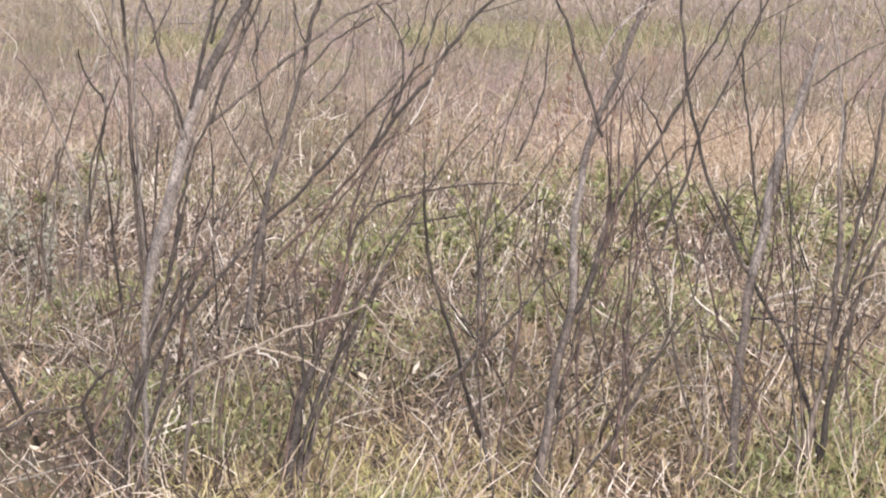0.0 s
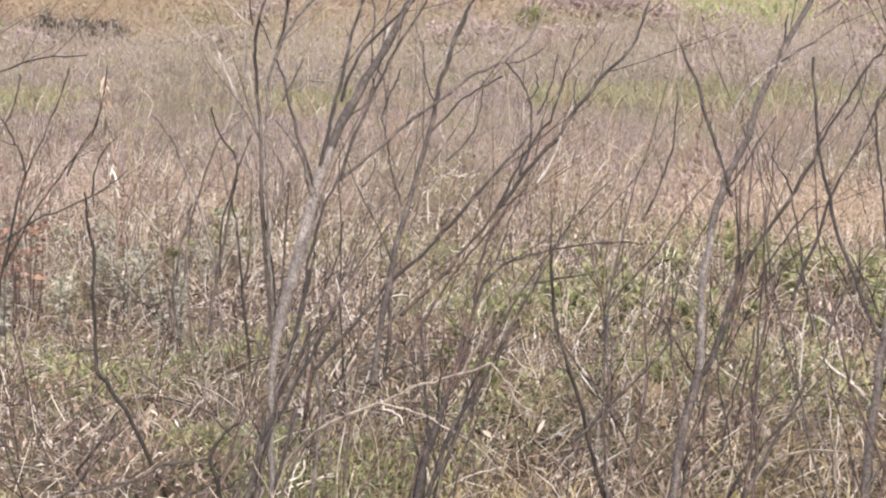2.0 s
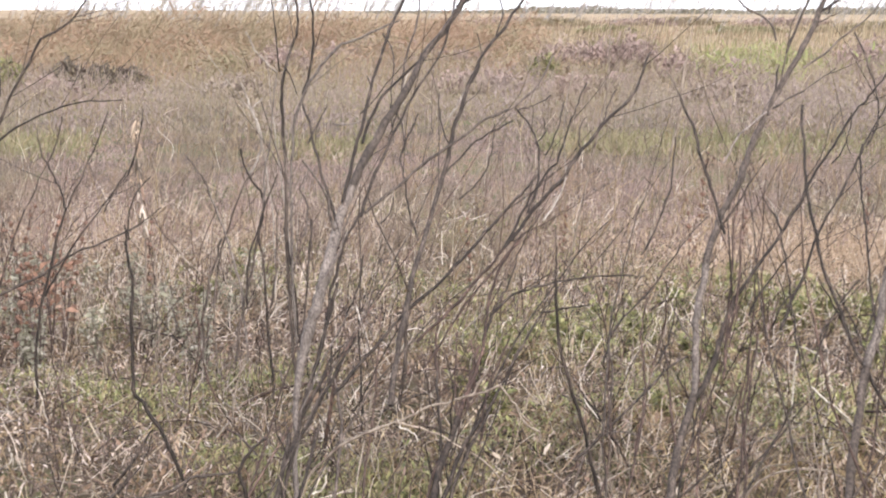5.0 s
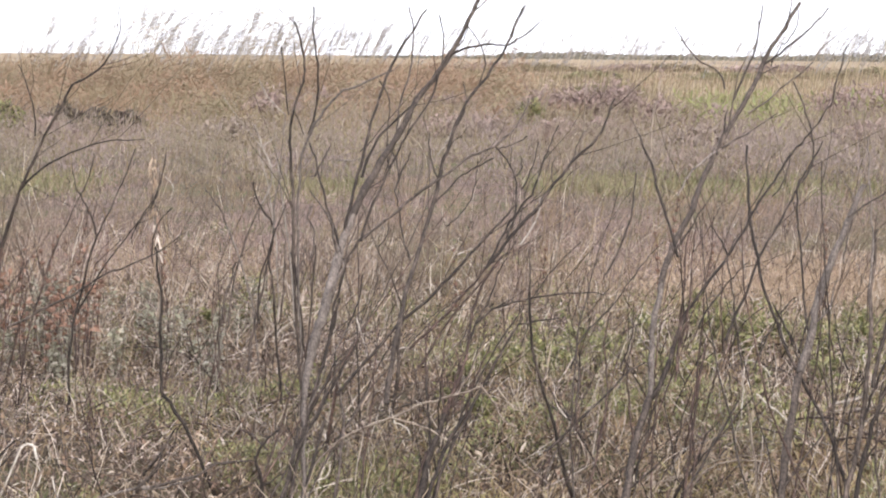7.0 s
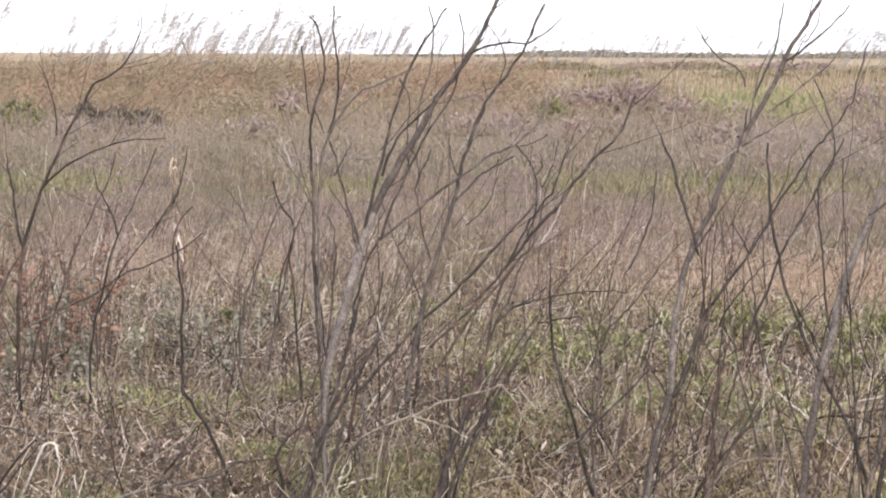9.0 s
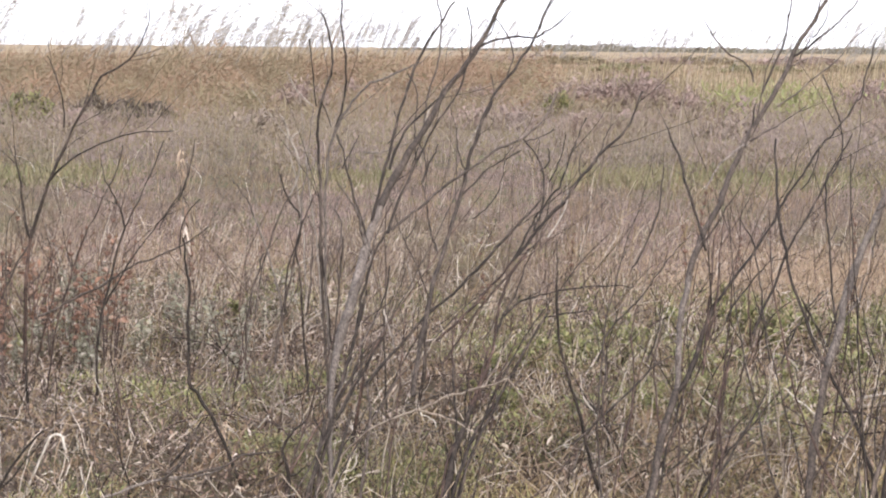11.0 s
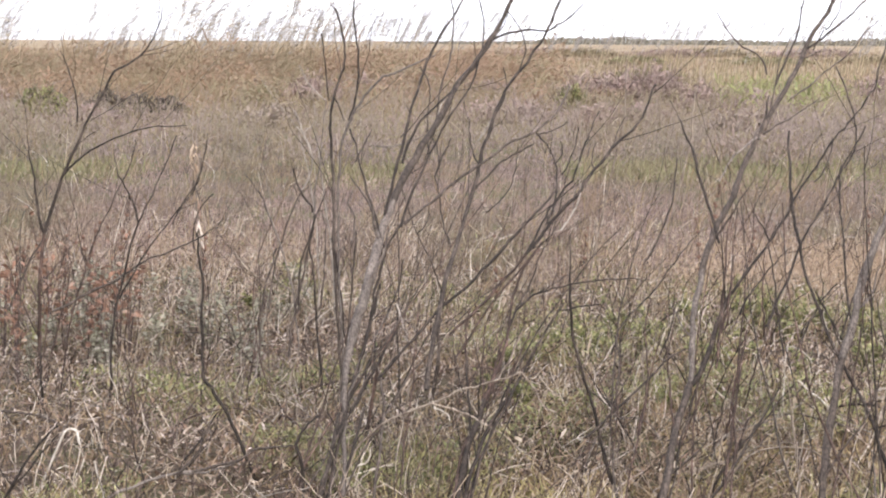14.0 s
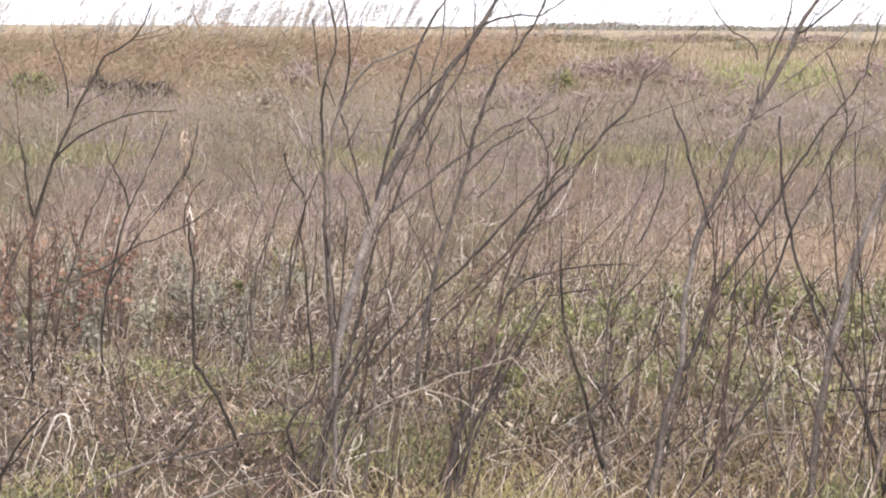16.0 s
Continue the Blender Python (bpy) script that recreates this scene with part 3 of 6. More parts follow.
def near_cover():
    # matted litter of small leaves and bits
    n = 62000
    x, y = sown(n, 4.9, 13, margin=0.5, power=1.8)
    keep = RNG.random(n) < np.where((x < -0.4) & (y < 7.0), 0.62, 1.0)
    x, y = x[keep], y[keep]
    n = len(x)
    stuff("leaf_litter", [leaflets(x, y, rise(x, y) + RNG.random(n) ** 1.3 * mound(x, y), RNG.uniform(0.015, 0.06, n), RNG.uniform(0.006, 0.02, n), RNG.uniform(0.2, 2.2, n))],
          LITTER, "matted brown leaf litter and broken weed bits", "litter")

    # small green plants
    n = 190000
    x, y = sown(n, 4.9, 12.5, margin=0.5, power=1.7)
    keep = greenness(x, y) > RNG.uniform(0.46, 0.76, n)
    x, y = x[keep], y[keep]
    m = len(x)
    stuff("low_green_plants", [leaflets(x, y, rise(x, y) + RNG.random(m) * (mound(x, y) + 0.05), RNG.uniform(0.014, 0.042, m), RNG.uniform(0.005, 0.013, m), RNG.uniform(0.1, 1.6, m))],
          LEAF, "low leafy green plants in the litter", "plants")

    # straw that stands and lies between the shrubs
    n = 30000
    x, y = sown(n, 4.9, 15, margin=0.5, power=1.7)
    lush = blotch(x, y, 0.45, 2.2) + 0.2 * np.exp(-((y - 5.1) / 0.4) ** 2)
    keep = RNG.random(n) < (0.15 + 0.85 * lush) * np.where((x < -0.2) & (y < 6.6), 0.4, np.where(x > 0.3, 2.0, 1.0))
    x, y = x[keep], y[keep]
    m = len(x)
    flat = RNG.random(m) < 0.86
    stuff("dry_grass", [grass(x, y, RNG.uniform(0.03, 0.15, m), RNG.uniform(0.003, 0.007, m), np.where(flat, RNG.uniform(0.8, 1.5, m), np.abs(RNG.normal(0.2, 0.4, m))),
                              np.where(flat, RNG.normal(0.05, 0.35, m), RNG.normal(0.6, 0.6, m)), lift=np.where(flat, RNG.uniform(0.2, 1.1, m) * mound(x, y), 0.0))],
          STRAW, "tangled pale dry grass, partly flattened", "grass")

    n = 42000
    x, y = sown(n, 4.9, 14, margin=0.5, power=1.7)
    keep = greenness(x, y) > RNG.uniform(0.46, 0.74, n)
    x, y = x[keep], y[keep]
    m = len(x)
    stuff("green_grass", [grass(x, y, RNG.uniform(0.04, 0.16, m), RNG.uniform(0.003, 0.007, m), np.abs(RNG.normal(0.4, 0.5, m)), RNG.normal(0.8, 0.6, m))],
          GREEN, "patches of fresh green grass in the straw", "grass")

    # thin brown weeds
    n = 4600
    x, y = sown(n, 5.2, 12.5, margin=0.5, power=1.3)
    keep = RNG.random(n) < 0.1 + 0.9 * blotch(x, y, 0.6, 3.3)
    x, y = x[keep], y[keep]
    m = len(x)
    stuff("brown_weeds", weeds(x, y, RNG.uniform(0.08, 0.30, m) * np.clip(0.16 * y - 0.55, 0.3, 1.2), RNG.uniform(0.0012, 0.0026, m), 4, 3, 0.9, 0.5, 1), TWIGGY, "thin brown dry weeds in the litter", "weeds")

    # yellowed tufts at the near edge
    n = 20000
    x, y = sown(n, 4.6, 6.2, margin=0.5, power=2.0)
    keep = blotch(x, y, 0.4, 6.6) + 0.2 * (x > -0.3) - 0.3 * (x < -0.5) > RNG.uniform(0.25, 0.8, n) + 0.8 * np.maximum(y - 5.4, 0)
    x, y = x[keep], y[keep]
    m = len(x)
    stuff("yellowed_grass", [grass(x, y, RNG.uniform(0.05, 0.15, m), RNG.uniform(0.003, 0.006, m), RNG.uniform(0.5, 1.4, m), RNG.normal(0.5, 0.5, m), lift=RNG.uniform(0, 0.06, m))],
          YELLOW, "yellowed soft grass tufts", "grass")

    # pale fine stalks, arched and crossing
    n = 1000
    x, y = sown(n, 5.6, 11, margin=0.5, power=1.4)
    stuff("pale_stalks", [rods(curves(x, y, rise(x, y) + RNG.uniform(0, 0.12, n), RNG.uniform(0.07, 0.34, n), np.abs(RNG.normal(0.7, 0.6, n)), RNG.normal(0.5, 1.0, n), 5),
                               RNG.uniform(0.0011, 0.0026, n)[:, None] * np.linspace(1, 0.5, 6)[None])],
          STRAW, "pale dry stalks scattered through the weeds", "stalks")


def tangle_cover():
    """Long broken stalks, bleached, tan and dark, that lie and arch criss-cross between the shrubs."""
    for name, tone, count, r0, r1, label in (("bleached_tangle", TANGLE, 4600, 0.0015, 0.0032, "criss-cross tangle of bleached grey and tan stalks"),
                                             ("dark_tangle", DARKTWIG, 5000, 0.0016, 0.0034, "criss-cross tangle of dark broken twigs")):
        x, y = sown(count, 4.9, 9.6, margin=0.4, power=1.8)
        keep = RNG.random(count) < (0.25 + 0.75 * blotch(x, y, 0.35, 1.3) + 0.55 * ((x > 0.3) & (tone == TANGLE)) - 0.25 * ((x > 0.5) & (tone == DARKTWIG))) * np.where((x < -0.5) & (y < 6.6) & (tone == TANGLE), 0.6, 1.0)
        x, y = x[keep], y[keep]
        m = len(x)
        lines = curves(x, y, rise(x, y) + RNG.uniform(0, 0.6, m) * mound(x, y), RNG.uniform(0.06, 0.28, m), RNG.uniform(0.2, 1.45, m), RNG.normal(0.1, 0.5, m), 6)
        lines[:, 1:, :2] += np.cumsum(RNG.normal(0, 0.005, (m, 6, 2)), 1)
        lines[:, :, 2] = np.maximum(lines[:, :, 2], rise(lines[:, :, 0], lines[:, :, 1]) + 0.006)
        stuff(name, [rods(lines, RNG.uniform(r0, r1, m)[:, None] * np.linspace(1, 0.55, 7)[None])], tone, label, "stalks")
    # crooked dead weeds behind the shrubs, thicker on the one side
    for name, tone, count, label in (("pale_thicket", TANGLE, 3400, "crooked bleached weeds behind the shrubs"), ("dark_thicket", DARKTWIG, 1150, "crooked dark dead weeds behind the shrubs")):
        x, y = sown(count, 8.2, 13.5, margin=0.4, power=1.5)
        keep = RNG.random(count) < np.where(x < -0.2, 1.0, 0.45) * (0.35 + 0.65 * blotch(x, y, 0.6, 3.9))
        x, y = x[keep], y[keep]
        m = len(x)
        stuff(name, weeds(x, y, RNG.uniform(0.14, 0.46, m), RNG.uniform(0.0020, 0.0044, m), 5, 4, 1.5, 0.75), tone, label, "weeds")
    # shrivelled leaves hanging in the weeds behind the shrubs
    n = 62000
    x, y = sown(n, 5.7, 11.0, margin=0.4, power=1.5)
    keep = RNG.random(n) < np.where(x < -0.1, 1.0, 0.25) * (0.1 + 1.1 * blotch(x, y, 0.45, 5.2)) * np.clip((y - 5.6) / 1.6, 0.3, 1)
    x, y = x[keep], y[keep]
    m = len(x)
    stuff("shrivelled_leaves", [leaflets(x, y, rise(x, y) + RNG.random(m) * (0.1 + 0.3 * blotch(x, y, 0.6, 3.9)), RNG.uniform(0.012, 0.035, m), RNG.uniform(0.004, 0.010, m), RNG.uniform(0.2, 2.4, m))],
          SHRIVEL, "shrivelled grey and brown leaves in the weeds", "leaves")
    # white curls caught in the growth
    n = 1500
    x, y = sown(n, 6.6, 12.0, margin=0.3, power=1.6)
    keep = RNG.random(n) < np.where(x < 0.2, 0.9, 0.8) * (0.2 + 0.8 * blotch(x, y, 0.5, 7.7))
    x, y = x[keep], y[keep]
    m = len(x)
    lines = curves(x, y, rise(x, y) + RNG.uniform(0.02, 0.25, m) * np.clip(0.2 * y - 0.9, 0.4, 1), RNG.uniform(0.06, 0.24, m), RNG.uniform(0.1, 1.5, m), RNG.normal(0.4, 1.3, m), 6)
    lines[:, 1:, :2] += np.cumsum(RNG.normal(0, 0.006, (m, 6, 2)), 1)
    stuff("white_curls", [rods(lines, (RNG.uniform(0.0014, 0.0026, m) * np.clip(y / 7.5, 1, 1.5))[:, None] * np.linspace(1, 0.6, 7)[None])], CURL, "white bleached curls of dead stalks in the growth", "stalks")



def outer_cover():
    """The same dry grass goes on round about."""
    for name, tone, count, low, high, label in (("outer_dry_grass", STRAW, 40000, 0.08, 0.34, "dry grass over the rest of the field"),
                                                ("outer_green_grass", GREEN, 14000, 0.05, 0.18, "green grass patches over the rest of the field"),
                                                ("outer_brown_grass", MAUVE, 30000, 0.1, 0.42, "brown dead growth over the rest of the field")):
        r, a = 2.0 + 34 * RNG.random(count) ** 1.0, RNG.uniform(0, 2 * math.pi, count)
        x, y = r * np.cos(a), r * np.sin(a)
        keep = ((y < 4.6) | (x < -0.30 * y - 0.6) | (x > 0.42 * y + 0.6)) & (np.hypot(x, y - 0.5) > 1.6)
        keep &= blotch(x, y, 0.9, len(name)) > RNG.uniform(0.15, 0.7, count)
        x, y, r = x[keep], y[keep], r[keep]
        m = len(x)
        stuff(name, [grass(x, y, RNG.uniform(low, high, m), RNG.uniform(0.005, 0.012, m) * (0.6 + r / 12), np.abs(RNG.normal(0.4, 0.4, m)), RNG.normal(0.8, 0.5, m), steps=2)], tone, label, "grass")
    n = 40000
    r, a = 1.7 + 12 * RNG.random(n), RNG.uniform(0, 2 * math.pi, n)
    x, y = r * np.cos(a), r * np.sin(a)
    keep = ((y < 4.9) | (x < -0.30 * y - 0.6) | (x > 0.42 * y + 0.6)) & (np.hypot(x, y - 0.5) > 1.6)
    x, y = x[keep], y[keep]
    m = len(x)
    stuff("outer_litter", [leaflets(x, y, rise(x, y) + RNG.uniform(0, 0.04, m), RNG.uniform(0.02, 0.08, m), RNG.uniform(0.008, 0.026, m), RNG.uniform(0.8, 1.8, m), plain=True)],
          LITTER, "brown litter over the rest of the field", "litter")


far_cover()
near_cover()
tangle_cover()
outer_cover()


# ---- reeds along the field's far edge ----
def reed(height, bend, seed):
    r = np.random.default_rng(seed)
    root = new("reed")
    n = 9
    s = np.linspace(0, 1, n)
    line = np.stack([bend * s ** 2.2, 0 * s, height * s], -1)
    v, q = rods(line[None], (0.012 * (1 - 0.6 * s))[None], 4)
    part("stalk", quads_mesh("stalk", v, q), REED, root)
    # plume: strands that stream to the lee side
    m = 46
    k = 1.0 - 0.3 * r.random(m) ** 1.3
    base = np.stack([bend * k ** 2.2, r.normal(0, 0.012, m), height * k], -1)
    L = r.uniform(0.12, 0.34, m)
    lines = [base]
    for i in range(3):
        ang = 0.7 + 0.42 * i + r.normal(0, 0.3, m)
        lines.append(lines[-1] + np.stack([np.sin(ang), r.normal(0, 0.25, m), np.cos(ang)], -1) * (L / 3)[:, None])
    v, q = ribbons(np.stack(lines, 1), np.array([0.003, 0.007, 0.006, 0.002])[None].repeat(m, 0), np.stack([r.normal(0, 0.5, m), r.normal(0, 1, m), r.normal(0, 0.6, m)], -1))
    part("plume", quads_mesh("plume", v, q), PLUME, root, "feathery grey seed plume")
    for b in range(3):
        z = height * r.uniform(0.45, 0.85)
        L = r.uniform(0.3, 0.7)
        sg = 1 if r.random() < 0.8 else -1
        t = np.linspace(0, 1, 5)
        line = np.stack([bend * (z / height) ** 2.2 + sg * L * t * 0.8, 0.15 * L * t * r.normal(), z + L * (0.75 * t - 0.6 * t ** 2)], -1)
        v, q = ribbons(line[None], (0.014 * np.array([0.6, 1, 0.9, 0.6, 0.1]))[None], np.array([[0.1, 0.75, 0.6]]))
        part("leaf", quads_mesh("leaf", v, q), REED, root)
    return tagged(root, "dry straw-coloured reed with a grey wind-bent plume", "reed", group="reeds along the field edge")


def reeds():
    kinds = [reed(2.75, 0.55, 1), reed(2.5, 0.7, 2), reed(2.95, 0.45, 3), reed(2.3, 0.6, 4), reed(2.6, 0.85, 5)]
    r = np.random.default_rng(11)
    used, spare = 0, []
    # centre, spread, distance, count, size
    for cx, sx, cy, count, size in ((-15.1, 0.35, 55, 34, 1.14), (-13.4, 0.6, 58, 16, 0.9), (-11.9, 0.5, 58, 28, 0.98), (-10.6, 0.5, 58, 22, 0.92), (-8.7, 0.7, 58, 62, 1.04), (-7.2, 0.6, 58, 34, 0.96),
                                    (-5.9, 0.6, 59, 48, 1.0), (-4.6, 0.5, 60, 38, 1.0), (-3.1, 0.8, 61, 46, 0.97), (-1.7, 0.5, 62, 30, 1.0), (0.2, 0.7, 63, 16, 0.93), (1.8, 0.5, 63, 20, 1.0), (3.7, 0.8, 62, 22, 0.93),
                                    (5.8, 0.8, 61, 26, 0.93), (7.9, 0.7, 61, 26, 0.92), (9.9, 0.9, 61, 20, 0.86), (12.4, 0.9, 61, 30, 0.92), (15.2, 0.8, 60, 48, 1.0), (17.2, 0.6, 60, 30, 0.98), (19.5, 1.2, 60, 24, 0.95)):
        for _ in range(count):
            s = size * (0.6 + 0.46 * r.random() ** 0.7)
            m = pose(cx + r.normal(0, sx), cy + r.normal(0, 1.5), -0.02, 0, 0, r.normal(0, 18)) @ Matrix.Diagonal((s, s, s, 1))
            if used < len(kinds):
                kinds[used].matrix_basis = m
            elif used < 290:
                copy_thing(kinds[int(r.integers(len(kinds)))], m)
            else:
                spare.append((kinds[int(r.integers(len(kinds)))], m))
            used += 1
    # the thicker rest of the bed, stalks and plumes joined
    for name, tone, label in (("stalk", REED, "reed bed of dry straw-coloured stalks"), ("plume", PLUME, "reed bed of feathery grey plumes")):
        pieces = []
        for kind, m in spare:
            me = next(c.data for c in kind.children if c.name.startswith(name))
            v = np.array([m @ p.co for p in me.vertices])
            q = np.array([p.vertices[:] for p in me.polygons])
            pieces.append((v, q))
        stuff("reed_" + name + "s", pieces, tone, label, "reeds")


reeds()


# ---- shrubs ----
def rod_mesh(name, pts, rad, sides=7):
    """A knotty tapered stem along a line of points."""
    n = len(pts)
    tang = np.gradient(pts, axis=0)
    tang /= np.linalg.norm(tang, axis=1, keepdims=True) + 1e-9
    u = np.cross(tang, np.array([0.0, 1.0, 0.02]))
    u /= np.linalg.norm(u, axis=1, keepdims=True) + 1e-9
    v = np.cross(tang, u)
    a = np.arange(sides) * 2 * math.pi / sides
    ring = rad[:, None, None] * (np.cos(a)[None, :, None] * u[:, None] + np.sin(a)[None, :, None] * v[:, None])
    verts = (pts[:, None] + ring).reshape(-1, 3)
    i = np.arange(n - 1)[:, None] * sides
    j, j1 = np.arange(sides)[None], ((np.arange(sides) + 1) % sides)[None]
    quads = np.stack([i + j, i + j1, i + sides + j1, i + sides + j], -1).reshape(-1, 4)
    me = quads_mesh(name, verts, quads)
    for p in me.polygons:
        p.use_smooth = True
    return me


def stem_line(x0, z0, x1, z1, bow, r, steps, rng, drift=0.0, taper=0.62):
    s = np.linspace(0, 1, steps)
    c = np.array([x1 - x0, z1 - z0])
    L = float(np.hypot(*c))
    per = np.array([-c[1], c[0]]) / L
    off = bow * 4 * s * (1 - s)
    kink = np.cumsum(rng.normal(0, 0.0042 * L ** 0.5, steps))
    kink -= s * kink[-1] + (1 - s) * kink[0]
    depth = np.cumsum(rng.normal(0, 0.006 * L ** 0.5, steps))
    depth -= depth[0]
    if taper != 0.62:
        depth -= s * depth[-1]
    xz = np.array([x0, z0])[None] + s[:, None] * c[None] + (off + kink)[:, None] * per[None]
    pts = np.stack([xz[:, 0], depth + drift * (xz[:, 1]), xz[:, 1]], -1)
    knots = 1 + 0.07 * rng.normal(0, 1, steps)
    return pts, 0.88 * r * (1 - taper * s ** 1.1) * np.clip(knots, 0.8, 1.25), L


LEAN = {}             # how far the stems of each shrub lean away, per metre of height


def shrub(label, x, y, lean=0.0):
    root = tagged(new("willow_shrub"), label, "shrub", group="bare shrubs in the field")
    root.location = (x, y, 0)
    LEAN[root] = lean
    return root


def single(name, label, category, x, y):
    """The root of one dead stem, branch or straw of several lengths."""
    root = tagged(new(name), label, category)
    root.location = (x, y, 0)
    LEAN[root] = 0.0
    return root


STEM_RNG = np.random.default_rng(5)


def whips(root, count, spread, height, lean):
    """Thin young shoots from the foot of a shrub."""
    for _ in range(count):
        x0 = STEM_RNG.normal(0, spread)
        h = STEM_RNG.uniform(0.35, 1.0) * height
        stem(root, x0, -0.05, x0 + h * (lean + STEM_RNG.normal(0, 0.22)), h, STEM_RNG.normal(0.02, 0.05), STEM_RNG.uniform(0.0025, 0.0055),
             (BARK_D, BARK_M, BARK_B)[int(STEM_RNG.integers(3))], 3)


def stem(root, x0, z0, x1, z1, bow, r, mat, twigs=None, taper=0.62):
    rng = STEM_RNG
    pts, rad, L = stem_line(x0, z0, x1, z1, bow, r, 16, rng, drift=LEAN[root], taper=taper)
    ob = part("stem", rod_mesh("stem", pts, rad), mat, root)
    for _ in range(int(2 + 3.2 * L) if twigs is None else twigs):
        i = int(rng.integers(5, 16))
        if pts[i][2] < 0.12:
            continue
        t = pts[min(i + 1, 15)] - pts[i - 1]
        t /= np.linalg.norm(t)
        ang = rng.choice([-1, 1]) * rng.uniform(0.25, 0.7)
        d = np.array([t[0] * math.cos(ang) - t[2] * math.sin(ang), rng.normal(0, 0.3), abs(t[0] * math.sin(ang) + t[2] * math.cos(ang)) + 0.1])
        ln = rng.uniform(0.08, 0.45)
        k = np.linspace(0, 1, 7)
        wig = np.cumsum(rng.normal(0, 0.012, 7)) * k
        line = pts[i][None] + d[None] * (ln * k)[:, None] + np.stack([wig, 0.5 * wig[::-1] * k, 0.12 * ln * k ** 2], -1)
        part("twig", rod_mesh("twig", line, max(0.0016, rad[i] * 0.36) * (1 - 0.6 * k), 5), mat, ob)
    return ob


def lone_stem(name, label, y, x0, z0, x1, z1, bow, r, mat):
    """A single stem; where both ends hang free a thin foot runs down to the ground."""
    rng = STEM_RNG
    pts, rad, L = stem_line(x0, z0, x1, z1, bow, r, 16, rng)
    low = 0 if pts[0, 2] <= pts[-1, 2] else 15
    if pts[low, 2] > 0.02:
        k = np.linspace(0, 1, 6)[:-1, None]
        end = pts[low]
        foot = np.array([end[0] - 0.18 * end[2], 0.25 * end[2], -0.03])
        line = foot[None] * (1 - k) + end[None] * k
        if low == 0:
            pts, rad = np.concatenate([line, pts]), np.concatenate([np.full(5, rad[0]), rad])
        else:
            pts, rad = np.concatenate([pts, line[::-1]]), np.concatenate([rad, np.full(5, rad[-1])])
    me = rod_mesh(name, pts, rad, 6)
    me.materials.append(mat)
    ob = tagged(new(name, me), label, name.split("_")[1])
    ob.location = (0, y, 0)
    return ob


shrub_a = shrub("grey-barked willow shrub with many bare leaning stems", -0.34, 5.27, 0.75)
stem(shrub_a, -0.00, -0.03, -0.01, 0.43, -0.002, 0.0084, BARK_G, 1, taper=-0.33)
stem(shrub_a, -0.01, 0.43, 0.01, 0.57, 0.004, 0.0125, BARK_G, 0, taper=-0.38)
stem(shrub_a, 0.01, 0.57, 0.06, 0.75, 0.001, 0.0202, BARK_G, 1, taper=-0.06)
stem(shrub_a, -0.11, -0.03, -0.03, 0.34, -0.003, 0.0083, BARK_M, 1, taper=0.11)
stem(shrub_a, -0.07, -0.03, 0.04, 0.51, 0.017, 0.0084, BARK_D, 1, taper=0.11)
stem(shrub_a, 0.04, 0.51, 0.10, 0.74, -0.000, 0.0078, BARK_D, 1, taper=0.25)
stem(shrub_a, -0.04, -0.03, 0.06, 0.36, 0.007, 0.0083, BARK_D, 1, taper=0.33)
stem(shrub_a, 0.01, 0.34, 0.16, 0.59, 0.001, 0.0058, BARK_D, 1, taper=0.17)
stem(shrub_a, 0.06, 0.75, 0.14, 1.02, 0.005, 0.0219, BARK_G, 1, taper=0.32)
stem(shrub_a, 0.14, 1.02, 0.37, 1.43, 0.012, 0.0169, BARK_M, 1, taper=0.21)
stem(shrub_a, 0.37, 1.43, 0.62, 1.83, -0.010, 0.0122, BARK_M, 1, taper=0.27)
stem(shrub_a, 0.07, 0.64, 0.17, 0.94, 0.017, 0.0060, BARK_D, 1, taper=0.17)
stem(shrub_a, -0.10, -0.03, 0.08, 0.51, 0.028, 0.0066, BARK_D, 1, taper=0.14)
stem(shrub_a, 0.11, 0.97, 0.23, 1.44, 0.005, 0.0074, BARK_D, 1, taper=0.29)
stem(shrub_a, 0.23, 1.44, 0.41, 1.78, 0.010, 0.0067, BARK_D, 1, taper=0.33)
stem(shrub_a, 0.17, 1.15, 0.37, 1.42, 0.036, 0.0064, BARK_D, 1, taper=0.33)
stem(shrub_a, 0.23, 1.50, 0.26, 1.32, 0.025, 0.0032, BARK_D, 0, taper=0.18)
stem(shrub_a, 0.26, 1.32, 0.27, 1.15, 0.000, 0.0026, BARK_D, 0, taper=0.19)
stem(shrub_a, 0.30, 1.28, 0.32, 1.46, 0.008, 0.0044, BARK_M, 0, taper=0.09)
stem(shrub_a, 0.32, 1.46, 0.34, 1.79, -0.024, 0.0040, BARK_M, 0, taper=0.18)
stem(shrub_a, 0.17, 0.93, 0.39, 1.38, 0.022, 0.0063, BARK_D, 1, taper=0.33)
stem(shrub_a, 0.39, 1.38, 0.46, 1.76, -0.039, 0.0044, BARK_D, 1, taper=0.25)
stem(shrub_a, 0.48, 1.59, 0.72, 1.64, 0.018, 0.0055, BARK_D, 1, taper=0.20)
stem(shrub_a, 0.72, 1.64, 0.87, 1.75, -0.007, 0.0045, BARK_D, 1, taper=0.50)
stem(shrub_a, 0.72, 1.64, 0.79, 1.79, -0.003, 0.0045, BARK_D, 0, taper=0.25)
stem(shrub_a, 0.27, 0.41, 0.43, 1.05, 0.015, 0.0110, BARK_M, 2, taper=0.27)
stem(shrub_a, 0.43, 1.05, 0.59, 1.46, 0.021, 0.0085, BARK_D, 1, taper=0.25)
stem(shrub_a, 0.59, 1.46, 0.80, 1.80, -0.023, 0.0067, BARK_D, 1, taper=0.33)
